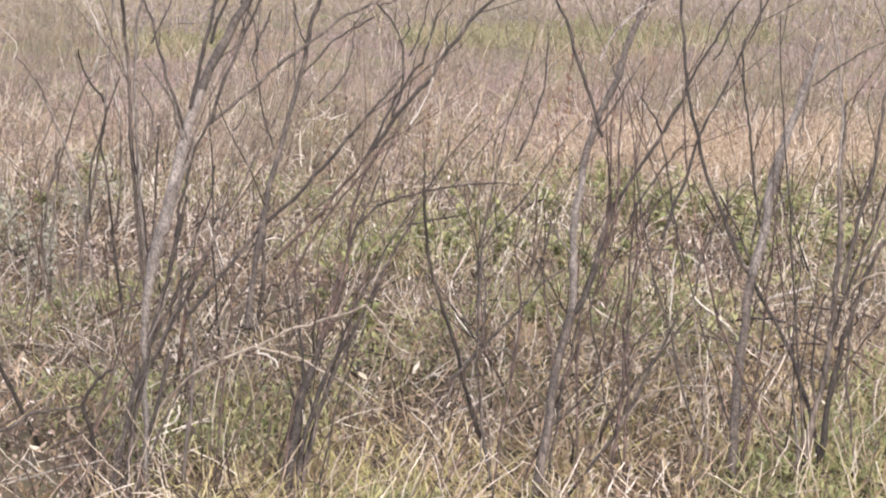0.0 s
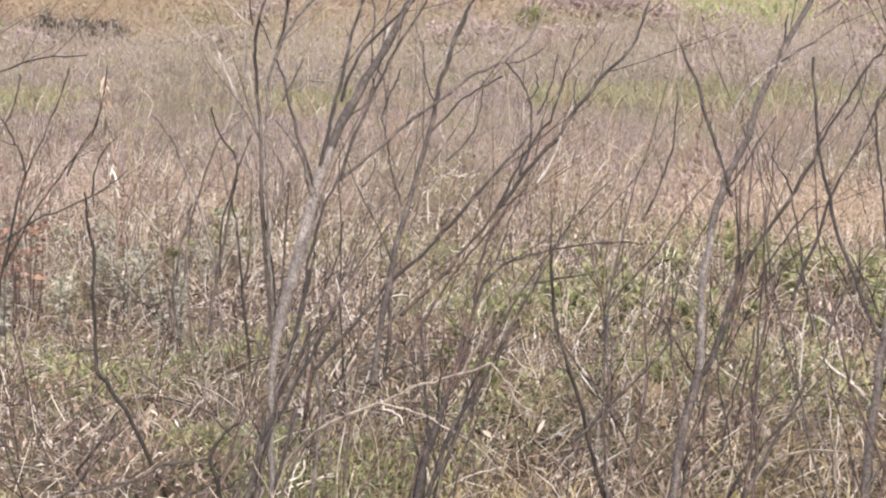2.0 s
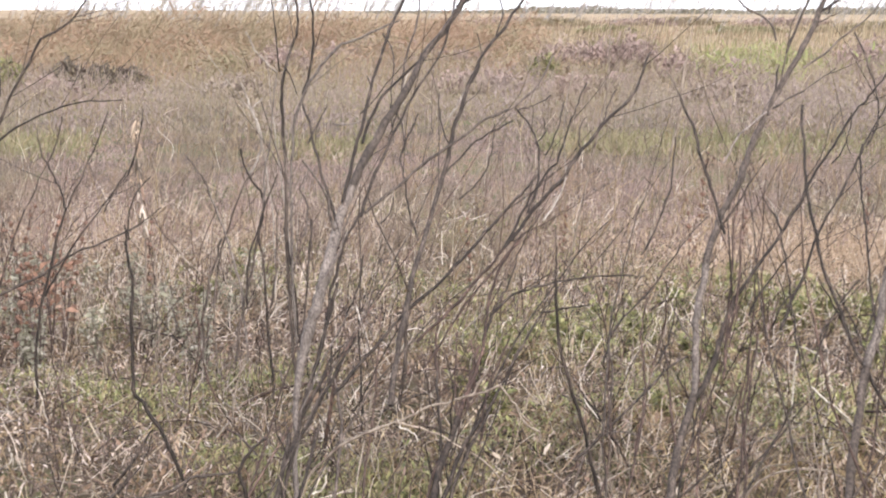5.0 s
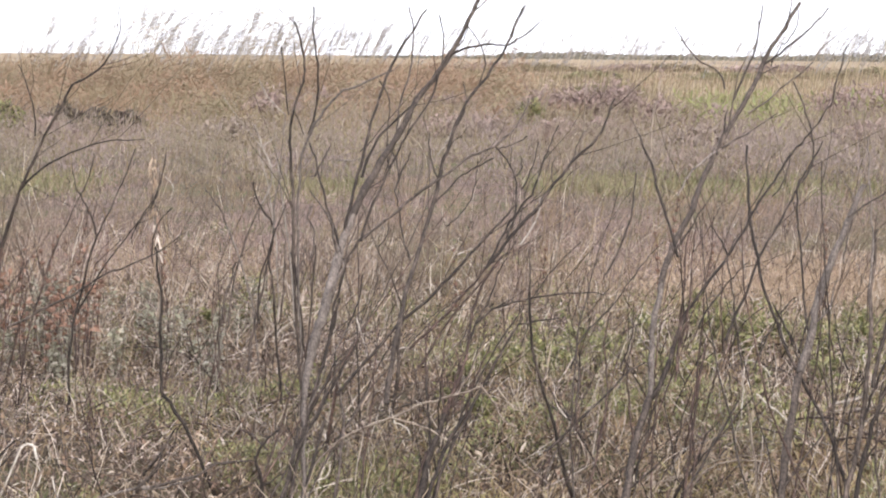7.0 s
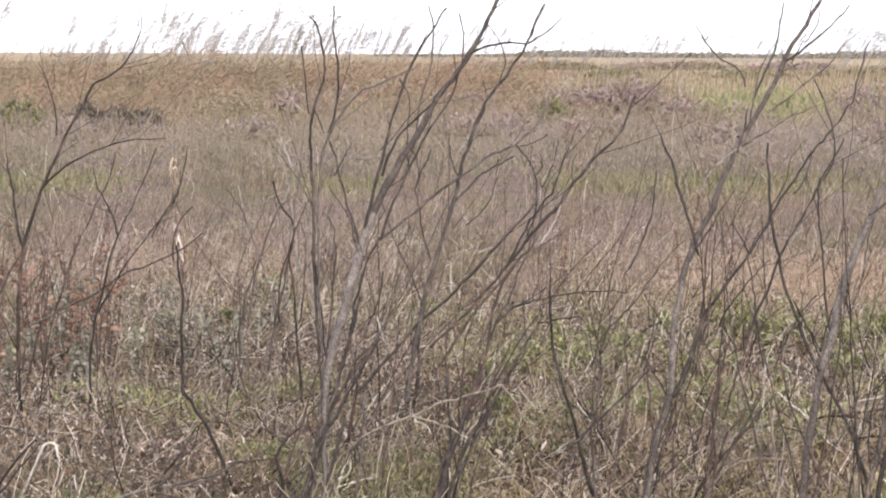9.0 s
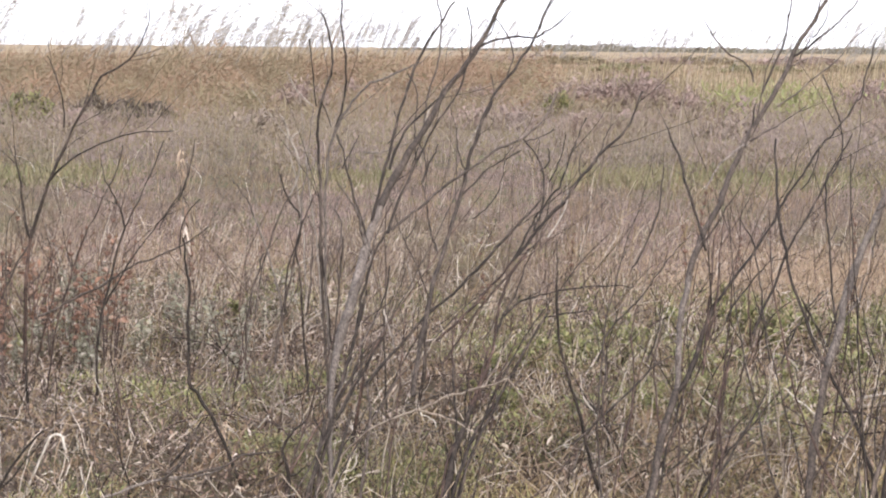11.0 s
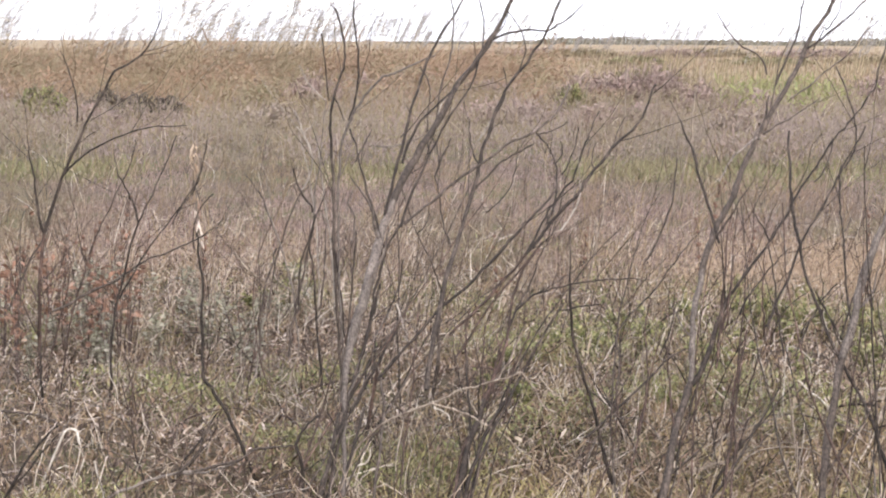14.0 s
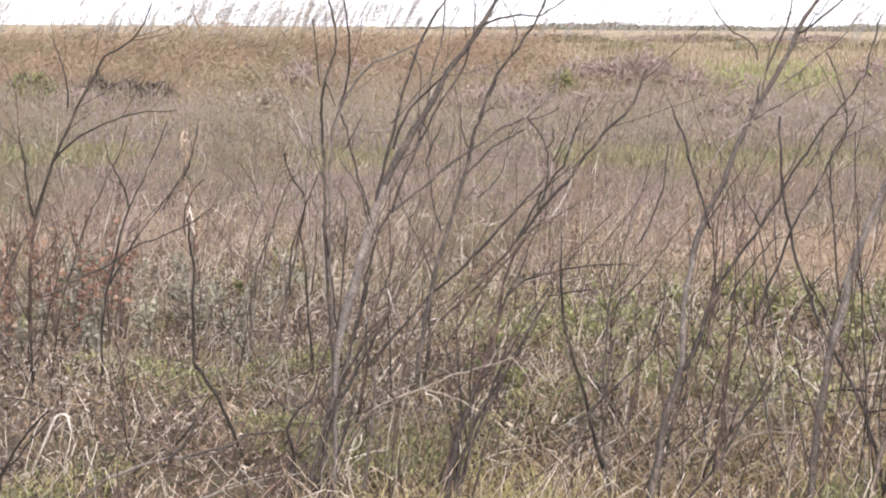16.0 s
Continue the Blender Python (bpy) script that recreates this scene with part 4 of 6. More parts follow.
stem(shrub_a, 0.60, 1.47, 0.56, 1.73, -0.050, 0.0033, BARK_D, 0, taper=0.33)
stem(shrub_a, 0.45, 1.23, 0.51, 1.32, 0.000, 0.0032, BARK_S, 0, taper=0.33)
stem(shrub_a, 0.45, 1.15, 0.42, 1.31, 0.009, 0.0032, BARK_D, 0, taper=0.33)
stem(shrub_a, 0.18, 0.94, 0.58, 1.23, 0.013, 0.0062, BARK_M, 1, taper=0.17)
stem(shrub_a, 0.58, 1.23, 0.80, 1.43, -0.041, 0.0054, BARK_M, 1, taper=0.40)
stem(shrub_a, 0.43, 1.05, 0.66, 1.22, 0.017, 0.0042, BARK_D, 1, taper=0.25)
stem(shrub_a, 0.67, 1.25, 0.79, 1.30, -0.007, 0.0032, BARK_D, 0, taper=0.33)
stem(shrub_a, 0.48, 0.98, 0.60, 1.21, -0.033, 0.0031, BARK_D, 0, taper=0.33)
stem(shrub_a, 0.29, 1.10, 0.35, 1.24, -0.000, 0.0042, BARK_D, 0, taper=0.25)
stem(shrub_a, 0.35, 0.86, 0.29, 1.10, -0.001, 0.0041, BARK_D, 1, taper=0.25)
stem(shrub_a, 0.10, 0.87, -0.03, 1.27, -0.010, 0.0052, BARK_D, 1, taper=0.20)
stem(shrub_a, 0.07, 1.21, 0.25, 1.25, -0.011, 0.0032, BARK_L, 0, taper=0.33)
stem(shrub_a, 0.08, 0.43, 0.09, 0.58, 0.000, 0.0039, BARK_D, 0, taper=0.10)
stem(shrub_a, 0.09, 0.58, 0.18, 0.82, -0.021, 0.0035, BARK_D, 0, taper=0.17)
stem(shrub_a, 0.17, -0.03, 0.24, 0.68, 0.004, 0.0047, BARK_B, 2, taper=0.40)
stem(shrub_a, 0.08, -0.03, 0.10, 0.48, -0.028, 0.0065, BARK_M, 1, taper=0.29)
stem(shrub_a, 0.06, 0.41, 0.14, 0.58, 0.028, 0.0039, BARK_D, 1, taper=0.25)
stem(shrub_a, 0.16, 0.68, 0.20, 0.56, -0.002, 0.0039, BARK_S, 0, taper=0.25)
stem(shrub_a, 0.26, 1.27, 0.29, 1.10, 0.027, 0.0042, BARK_M, 0, taper=0.50)
stem(shrub_a, 0.16, 1.09, 0.25, 1.15, 0.000, 0.0031, BARK_D, 0, taper=0.33)
stem(shrub_a, -0.01, 1.15, 0.05, 1.27, -0.002, 0.0042, BARK_D, 0, taper=0.50)
stem(shrub_a, -0.01, 0.87, -0.03, 1.01, -0.018, 0.0041, BARK_M, 0, taper=0.38)
stem(shrub_a, -0.03, 1.01, -0.01, 1.05, -0.000, 0.0025, BARK_M, 0, taper=0.19)
stem(shrub_a, 0.25, 1.15, 0.29, 1.26, 0.007, 0.0032, BARK_D, 0, taper=0.33)
stem(shrub_a, 0.53, 1.34, 0.55, 1.50, -0.020, 0.0033, BARK_D, 0, taper=0.33)
stem(shrub_a, 0.16, 1.24, 0.18, 1.36, -0.021, 0.0032, BARK_M, 0, taper=0.33)
stem(shrub_a, 0.30, 1.27, 0.34, 1.40, 0.013, 0.0032, BARK_S, 0, taper=0.33)
stem(shrub_a, 0.23, 0.91, 0.27, 0.99, -0.014, 0.0031, BARK_D, 0, taper=0.33)

shrub_b = shrub("slender grey willow shrub with pale twig tips", -0.42, 6.55, 0.08)
stem(shrub_b, 0.01, -0.03, -0.05, 1.13, -0.005, 0.0079, BARK_M, 3, taper=0.14)
stem(shrub_b, -0.05, 1.13, -0.00, 1.49, 0.021, 0.0068, BARK_D, 1, taper=0.20)
stem(shrub_b, -0.00, 1.49, -0.04, 1.73, -0.018, 0.0055, BARK_D, 1, taper=0.17)
stem(shrub_b, -0.01, -0.03, -0.02, 0.79, -0.017, 0.0056, BARK_L, 2, taper=0.00)
stem(shrub_b, -0.02, 0.79, -0.01, 1.18, 0.005, 0.0056, BARK_L, 1, taper=0.00)
stem(shrub_b, -0.01, 1.18, 0.16, 1.46, 0.023, 0.0068, BARK_L, 1, taper=0.17)
stem(shrub_b, 0.16, 1.46, 0.36, 1.54, 0.002, 0.0057, BARK_L, 1, taper=0.40)
stem(shrub_b, 0.02, 1.28, 0.04, 1.67, -0.029, 0.0057, BARK_D, 1, taper=0.31)
stem(shrub_b, 0.04, 1.67, 0.04, 1.79, 0.000, 0.0039, BARK_D, 0, taper=0.13)
stem(shrub_b, -0.09, 0.20, -0.14, 0.79, -0.005, 0.0056, BARK_D, 1, taper=0.16)
stem(shrub_b, -0.14, 0.79, -0.13, 0.94, -0.018, 0.0048, BARK_D, 0, taper=0.05)
stem(shrub_b, -0.13, 0.94, -0.20, 1.09, 0.020, 0.0045, BARK_D, 0, taper=0.25)
stem(shrub_b, -0.17, 1.00, -0.16, 1.22, -0.032, 0.0045, BARK_S, 1, taper=0.00)
stem(shrub_b, -0.16, 1.22, -0.20, 1.32, -0.000, 0.0045, BARK_S, 0, taper=0.25)
stem(shrub_b, -0.16, 1.23, -0.12, 1.27, 0.000, 0.0034, BARK_S, 0, taper=0.33)
stem(shrub_b, -0.12, 0.88, -0.07, 1.36, -0.006, 0.0045, BARK_L, 1, taper=0.50)
stem(shrub_b, -0.07, 1.36, -0.18, 1.50, 0.010, 0.0034, BARK_S, 0, taper=0.33)
stem(shrub_b, -0.30, 0.52, -0.16, 1.01, 0.039, 0.0045, BARK_M, 1, taper=0.25)
stem(shrub_b, -0.18, 0.52, -0.07, 1.00, 0.021, 0.0045, BARK_M, 1, taper=0.25)
stem(shrub_b, -0.18, 0.33, -0.31, 0.92, -0.028, 0.0045, BARK_L, 1, taper=0.00)
stem(shrub_b, -0.31, 0.92, -0.40, 1.07, -0.008, 0.0045, BARK_M, 0, taper=0.50)
stem(shrub_b, -0.02, 0.15, 0.05, 0.84, -0.002, 0.0045, BARK_M, 2, taper=0.00)
stem(shrub_b, 0.01, 0.38, -0.05, 0.81, -0.013, 0.0045, BARK_D, 1, taper=0.25)
stem(shrub_b, -0.22, 0.33, -0.12, 0.85, 0.016, 0.0068, BARK_M, 1, taper=0.33)
stem(shrub_b, -0.34, 0.33, -0.27, 0.77, 0.022, 0.0056, BARK_M, 1, taper=0.20)
stem(shrub_b, -0.06, 1.36, -0.09, 1.63, 0.001, 0.0034, BARK_D, 0, taper=0.33)
stem(shrub_b, -0.04, 1.38, 0.00, 1.28, 0.004, 0.0034, BARK_D, 0, taper=0.33)
stem(shrub_b, -0.05, 0.79, 0.01, 0.99, 0.013, 0.0034, BARK_P, 0, taper=0.33)
stem(shrub_b, -0.10, 0.52, -0.07, 0.86, -0.002, 0.0045, BARK_M, 1, taper=0.42)
stem(shrub_b, -0.07, 0.86, -0.09, 0.92, 0.000, 0.0026, BARK_M, 0, taper=0.14)

shrub_c = shrub("dark reddish-brown willow shrub with long leaning branches", 0.06, 5.27, 0.75)
stem(shrub_c, -0.04, -0.03, 0.07, 0.38, 0.017, 0.0158, BARK_D, 1, taper=0.33)
stem(shrub_c, 0.07, 0.38, 0.15, 0.58, -0.006, 0.0087, BARK_B, 1, taper=0.33)
stem(shrub_c, -0.02, -0.03, 0.15, 0.39, 0.037, 0.0093, BARK_D, 1, taper=0.30)
stem(shrub_c, 0.00, -0.03, 0.01, 0.50, -0.008, 0.0056, BARK_D, 1, taper=0.17)
stem(shrub_c, -0.06, -0.03, 0.01, 0.27, 0.004, 0.0074, BARK_B, 1, taper=0.25)
stem(shrub_c, 0.10, 0.40, 0.14, 0.57, 0.008, 0.0058, BARK_B, 0, taper=0.33)
stem(shrub_c, -0.01, -0.03, 0.23, 0.51, 0.033, 0.0066, BARK_D, 1, taper=0.29)
stem(shrub_c, 0.23, 0.51, 0.33, 0.66, 0.002, 0.0049, BARK_D, 0, taper=0.22)
stem(shrub_c, 0.33, 0.66, 0.48, 0.68, -0.002, 0.0038, BARK_D, 0, taper=0.23)
stem(shrub_c, 0.15, 0.58, 0.29, 0.72, 0.031, 0.0059, BARK_D, 1, taper=0.33)
stem(shrub_c, 0.29, 0.72, 0.66, 0.76, 0.012, 0.0040, BARK_D, 1, taper=0.50)
stem(shrub_c, 0.15, 0.58, 0.28, 0.88, 0.024, 0.0060, BARK_B, 1, taper=0.17)
stem(shrub_c, -0.30, 0.44, -0.10, 0.65, 0.002, 0.0068, BARK_D, 1, taper=0.14)
stem(shrub_c, -0.10, 0.65, 0.15, 0.87, -0.012, 0.0060, BARK_D, 1, taper=0.00)
stem(shrub_c, 0.15, 0.87, 0.34, 1.06, -0.004, 0.0061, BARK_D, 1, taper=0.33)
stem(shrub_c, -0.05, 0.58, 0.22, 0.84, -0.005, 0.0060, BARK_B, 1, taper=0.17)
stem(shrub_c, 0.22, 0.84, 0.40, 1.09, 0.014, 0.0051, BARK_D, 1, taper=0.20)
stem(shrub_c, 0.40, 1.09, 0.51, 1.34, 0.007, 0.0042, BARK_D, 1, taper=0.25)
stem(shrub_c, 0.22, 0.84, 0.43, 1.06, -0.005, 0.0061, BARK_D, 1, taper=-0.17)
stem(shrub_c, 0.43, 1.06, 0.59, 1.24, 0.007, 0.0074, BARK_D, 1, taper=0.21)
stem(shrub_c, 0.59, 1.24, 0.73, 1.44, -0.019, 0.0059, BARK_D, 1, taper=0.28)
stem(shrub_c, -0.03, 0.51, 0.27, 0.86, 0.011, 0.0040, BARK_B, 1, taper=0.00)
stem(shrub_c, 0.34, 1.06, 0.27, 1.26, -0.029, 0.0042, BARK_D, 1, taper=0.25)
stem(shrub_c, 0.30, 0.94, 0.34, 1.09, -0.010, 0.0052, BARK_D, 0, taper=0.20)
stem(shrub_c, 0.36, 1.11, 0.43, 1.28, -0.012, 0.0032, BARK_D, 0, taper=0.33)
stem(shrub_c, 0.01, 0.50, 0.02, 0.66, 0.005, 0.0049, BARK_B, 0, taper=0.40)
stem(shrub_c, 0.07, 0.38, 0.07, 0.60, 0.003, 0.0039, BARK_B, 1, taper=0.25)
stem(shrub_c, 0.11, 0.43, 0.11, 0.58, -0.016, 0.0039, BARK_B, 0, taper=0.25)
stem(shrub_c, 0.33, 1.15, 0.36, 1.23, -0.018, 0.0032, BARK_D, 0, taper=0.33)
stem(shrub_c, 0.48, 1.13, 0.50, 1.23, 0.015, 0.0032, BARK_M, 0, taper=0.33)
stem(shrub_c, 0.13, 0.31, 0.23, 0.59, 0.016, 0.0048, BARK_B, 1, taper=0.40)
stem(shrub_c, 0.18, 0.66, 0.26, 0.82, -0.011, 0.0040, BARK_D, 1, taper=0.50)
stem(shrub_c, 0.24, 0.86, 0.33, 0.95, -0.020, 0.0030, BARK_D, 0, taper=0.33)
stem(shrub_c, 0.35, 0.92, 0.43, 1.08, -0.012, 0.0041, BARK_S, 1, taper=0.50)
stem(shrub_c, 0.56, 1.21, 0.61, 1.32, 0.010, 0.0032, BARK_D, 0, taper=0.33)

shrub_d = shrub("thin dark young willow with a forked top", -1.85, 7.40)
stem(shrub_d, -0.01, 0.00, 0.03, 0.73, 0.005, 0.0093, BARK_B, taper=0.05)
stem(shrub_d, 0.03, 0.73, 0.36, 1.46, 0.027, 0.0093, BARK_D, taper=0.38)
stem(shrub_d, 0.36, 1.46, 0.58, 1.76, -0.057, 0.0058, BARK_D)
stem(shrub_d, 0.03, 0.73, -0.03, 1.15, 0.003, 0.0081, BARK_D)
stem(shrub_d, 0.12, 0.99, 0.68, 1.22, 0.064, 0.0058, BARK_D)
stem(shrub_d, 0.19, 1.23, 0.12, 1.55, -0.020, 0.0047, BARK_D)
stem(shrub_d, -0.14, 0.38, 0.03, 0.72, 0.007, 0.0047, BARK_M, taper=0.05)
stem(shrub_d, -0.00, 0.00, 0.14, 0.59, -0.012, 0.0058, BARK_B)

shrub_e = shrub("sparse forked young willow with dark stems", -1.34, 6.75, 0.05)
stem(shrub_e, -0.06, 0.15, 0.06, 0.85, 0.021, 0.0069, BARK_D, 2, taper=0.33)
stem(shrub_e, 0.06, 0.85, -0.02, 1.04, -0.015, 0.0046, BARK_D, 1, taper=0.33)
stem(shrub_e, -0.02, 1.04, -0.04, 1.15, 0.000, 0.0031, BARK_D, 0, taper=0.26)
stem(shrub_e, 0.06, 0.85, 0.22, 1.21, -0.006, 0.0035, BARK_D, 0, taper=0.33)
stem(shrub_e, -0.22, 0.48, 0.00, 1.03, 0.019, 0.0046, BARK_D, 1, taper=0.50)
stem(shrub_e, 0.00, 1.03, 0.05, 1.19, -0.010, 0.0035, BARK_D, 0, taper=0.33)
stem(shrub_e, -0.02, 0.53, 0.29, 0.98, 0.017, 0.0046, BARK_D, 1, taper=0.50)
stem(shrub_e, 0.29, 0.98, 0.35, 1.22, -0.006, 0.0035, BARK_D, 0, taper=0.33)
stem(shrub_e, 0.29, 0.74, 0.37, 0.97, 0.028, 0.0035, BARK_D, 0, taper=0.33)
stem(shrub_e, -0.30, 0.48, 0.01, 0.64, -0.011, 0.0070, BARK_M, 1, taper=0.26)
stem(shrub_e, 0.01, 0.64, 0.30, 0.78, 0.010, 0.0052, BARK_M, 1, taper=0.33)
stem(shrub_e, 0.30, 0.78, 0.41, 0.86, 0.000, 0.0035, BARK_M, 0, taper=0.33)
stem(shrub_e, -0.27, 0.15, -0.11, 0.81, 0.026, 0.0046, BARK_B, 2, taper=0.50)
stem(shrub_e, -0.34, 0.29, -0.24, 0.74, 0.024, 0.0035, BARK_B, 0, taper=0.33)
stem(shrub_e, 0.20, 0.84, 0.31, 1.02, 0.013, 0.0035, BARK_D, 0, taper=0.23)
stem(shrub_e, 0.31, 1.02, 0.32, 1.12, 0.000, 0.0027, BARK_D, 0, taper=0.13)

shrub_f = shrub("tall grey willow shrub leaning with thick paired stems", 0.70, 5.27, 0.75)
stem(shrub_f, -0.03, -0.03, 0.14, 0.44, 0.000, 0.0159, BARK_M, 1, taper=0.13)
stem(shrub_f, 0.14, 0.44, 0.21, 0.79, 0.015, 0.0127, BARK_G, 1, taper=0.00)
stem(shrub_f, 0.21, 0.79, 0.35, 1.04, 0.008, 0.0132, BARK_M, 1, taper=0.08)
stem(shrub_f, 0.35, 1.04, 0.59, 1.43, 0.014, 0.0127, BARK_M, 1, taper=0.17)
stem(shrub_f, 0.59, 1.43, 0.86, 1.82, 0.003, 0.0111, BARK_M, 1, taper=0.30)
stem(shrub_f, 0.14, 0.43, 0.29, 0.70, -0.008, 0.0126, BARK_D, 1, taper=0.31)
# thin dark stem added beside the thick one to draw its dark right edge
stem(shrub_f, 0.00, -0.03, 0.17, 0.45, 0.002, 0.0047, BARK_D, 1, taper=0.20)
stem(shrub_f, 0.29, 0.70, 0.54, 0.98, 0.003, 0.0070, BARK_D, 1, taper=0.29)
stem(shrub_f, 0.54, 0.98, 0.79, 1.28, 0.008, 0.0052, BARK_D, 1, taper=0.20)
stem(shrub_f, 0.79, 1.28, 0.92, 1.42, -0.006, 0.0043, BARK_D, 1, taper=0.11)
stem(shrub_f, 0.92, 1.42, 1.02, 1.65, 0.013, 0.0039, BARK_D, 0, taper=0.16)
stem(shrub_f, 0.46, 1.24, 0.52, 1.40, 0.000, 0.0054, BARK_D, 0, taper=0.40)
stem(shrub_f, 0.55, 1.44, 0.71, 1.81, -0.022, 0.0055, BARK_D, 1, taper=0.40)
stem(shrub_f, 0.69, 1.58, 0.97, 1.80, -0.013, 0.0056, BARK_D, 1, taper=0.40)
stem(shrub_f, 0.71, 1.57, 0.77, 1.66, 0.000, 0.0033, BARK_D, 0, taper=0.33)
stem(shrub_f, 0.48, 1.26, 0.71, 1.39, -0.008, 0.0043, BARK_M, 1, taper=0.50)
stem(shrub_f, 0.47, 1.25, 0.30, 1.09, -0.013, 0.0052, BARK_L, 1, taper=0.40)
stem(shrub_f, 0.52, 1.48, 0.44, 1.58, -0.022, 0.0044, BARK_M, 0, taper=0.25)
stem(shrub_f, 0.44, 1.58, 0.35, 1.72, 0.009, 0.0044, BARK_M, 0, taper=0.50)
stem(shrub_f, 0.83, 1.34, 0.79, 1.51, -0.003, 0.0043, BARK_D, 0, taper=0.25)
stem(shrub_f, 0.60, 1.39, 0.93, 1.65, -0.008, 0.0044, BARK_M, 1, taper=0.50)
stem(shrub_f, 0.77, 1.14, 0.83, 1.36, -0.027, 0.0042, BARK_D, 1, taper=0.25)
stem(shrub_f, 0.42, 0.61, 0.65, 0.98, 0.007, 0.0060, BARK_D, 1, taper=0.33)
stem(shrub_f, 0.65, 0.98, 0.87, 1.29, -0.006, 0.0052, BARK_D, 1, taper=0.40)
stem(shrub_f, 0.28, 0.88, 0.18, 1.29, -0.001, 0.0062, BARK_D, 1, taper=0.17)
stem(shrub_f, 0.18, 1.29, 0.14, 1.38, 0.000, 0.0043, BARK_M, 0, taper=0.50)
stem(shrub_f, 0.01, 0.82, 0.15, 1.17, -0.022, 0.0041, BARK_D, 1, taper=0.25)
stem(shrub_f, 0.23, 0.48, 0.31, 0.90, -0.004, 0.0059, BARK_B, 1, taper=0.33)
stem(shrub_f, 0.31, 0.90, 0.34, 1.00, 0.000, 0.0041, BARK_B, 0, taper=0.50)
stem(shrub_f, 0.26, 0.59, 0.36, 1.00, -0.010, 0.0050, BARK_B, 1, taper=0.40)
stem(shrub_f, 0.47, 0.52, 0.46, 0.89, 0.003, 0.0040, BARK_D, 1, taper=0.25)
stem(shrub_f, 0.46, 0.89, 0.41, 0.99, -0.005, 0.0041, BARK_D, 0, taper=0.50)
stem(shrub_f, -0.13, 0.52, 0.04, 0.73, 0.024, 0.0040, BARK_D, 1, taper=0.25)
stem(shrub_f, 0.04, 0.73, 0.23, 0.93, 0.008, 0.0030, BARK_D, 0, taper=0.33)
stem(shrub_f, -0.23, 0.27, 0.13, 0.54, 0.006, 0.0057, BARK_D, 1, taper=0.33)
stem(shrub_f, -0.05, 0.28, -0.01, 0.59, -0.027, 0.0048, BARK_B, 1, taper=0.29)
stem(shrub_f, -0.01, 0.59, 0.02, 0.70, 0.000, 0.0034, BARK_B, 0, taper=0.16)
stem(shrub_f, 0.19, -0.03, 0.35, 0.60, 0.004, 0.0057, BARK_B, 2, taper=0.33)
stem(shrub_f, 0.04, -0.03, 0.44, 0.42, -0.021, 0.0065, BARK_D, 1, taper=0.43)
stem(shrub_f, 0.33, 0.65, 0.54, 0.87, 0.012, 0.0040, BARK_D, 1, taper=0.50)
stem(shrub_f, 0.08, 0.25, 0.06, 0.57, 0.005, 0.0048, BARK_B, 1, taper=0.40)
stem(shrub_f, 0.04, 0.52, 0.11, 0.69, -0.009, 0.0039, BARK_D, 1, taper=0.50)
stem(shrub_f, -0.13, 0.33, -0.11, 0.57, -0.017, 0.0048, BARK_M, 1, taper=0.40)
stem(shrub_f, 0.77, 1.65, 0.85, 1.79, -0.019, 0.0034, BARK_D, 0, taper=0.33)
stem(shrub_f, 0.65, 1.53, 0.74, 1.57, 0.002, 0.0033, BARK_M, 0, taper=0.33)
stem(shrub_f, 0.65, 1.09, 0.74, 1.25, -0.011, 0.0032, BARK_D, 0, taper=0.33)

shrub_g = shrub("dense grey willow shrub with crossing stems", 1.24, 5.27, 0.75)
stem(shrub_g, -0.02, -0.03, 0.13, 0.51, 0.013, 0.0160, BARK_M, 1, taper=0.07)
stem(shrub_g, 0.13, 0.51, 0.25, 0.79, 0.001, 0.0168, BARK_G, 1, taper=0.00)
stem(shrub_g, 0.25, 0.79, 0.46, 1.13, 0.009, 0.0163, BARK_G, 1, taper=0.29)
stem(shrub_g, 0.25, -0.03, 0.13, 0.50, -0.036, 0.0075, BARK_D, 1, taper=0.13)
stem(shrub_g, 0.13, 0.50, 0.03, 0.85, 0.016, 0.0069, BARK_D, 1, taper=0.14)
stem(shrub_g, 0.03, 0.85, 0.04, 1.27, 0.009, 0.0062, BARK_D, 1, taper=0.17)
stem(shrub_g, 0.17, 0.55, 0.19, 0.92, -0.005, 0.0050, BARK_D, 1, taper=0.20)
stem(shrub_g, 0.19, 0.92, 0.22, 1.15, 0.006, 0.0041, BARK_D, 1, taper=0.00)
stem(shrub_g, 0.14, 0.52, 0.07, 0.72, -0.005, 0.0039, BARK_D, 1, taper=0.25)
stem(shrub_g, 0.14, 0.58, 0.24, 0.77, 0.004, 0.0039, BARK_D, 1, taper=0.25)
stem(shrub_g, -0.03, 0.52, 0.15, 0.75, 0.011, 0.0039, BARK_D, 1, taper=0.25)
stem(shrub_g, 0.26, 0.55, 0.26, 0.77, 0.005, 0.0039, BARK_B, 1, taper=0.25)
stem(shrub_g, 0.20, 0.92, 0.23, 0.97, 0.000, 0.0041, BARK_M, 0, taper=0.25)
stem(shrub_g, 0.30, 0.52, 0.28, 0.70, 0.009, 0.0039, BARK_D, 0, taper=0.50)
stem(shrub_g, 0.18, 0.64, 0.28, 0.73, 0.000, 0.0030, BARK_D, 0, taper=0.33)
stem(shrub_g, 0.34, 0.86, 0.43, 1.08, 0.008, 0.0041, BARK_M, 1, taper=0.50)
stem(shrub_g, -0.00, 0.59, 0.08, 0.66, 0.009, 0.0039, BARK_D, 0, taper=0.50)

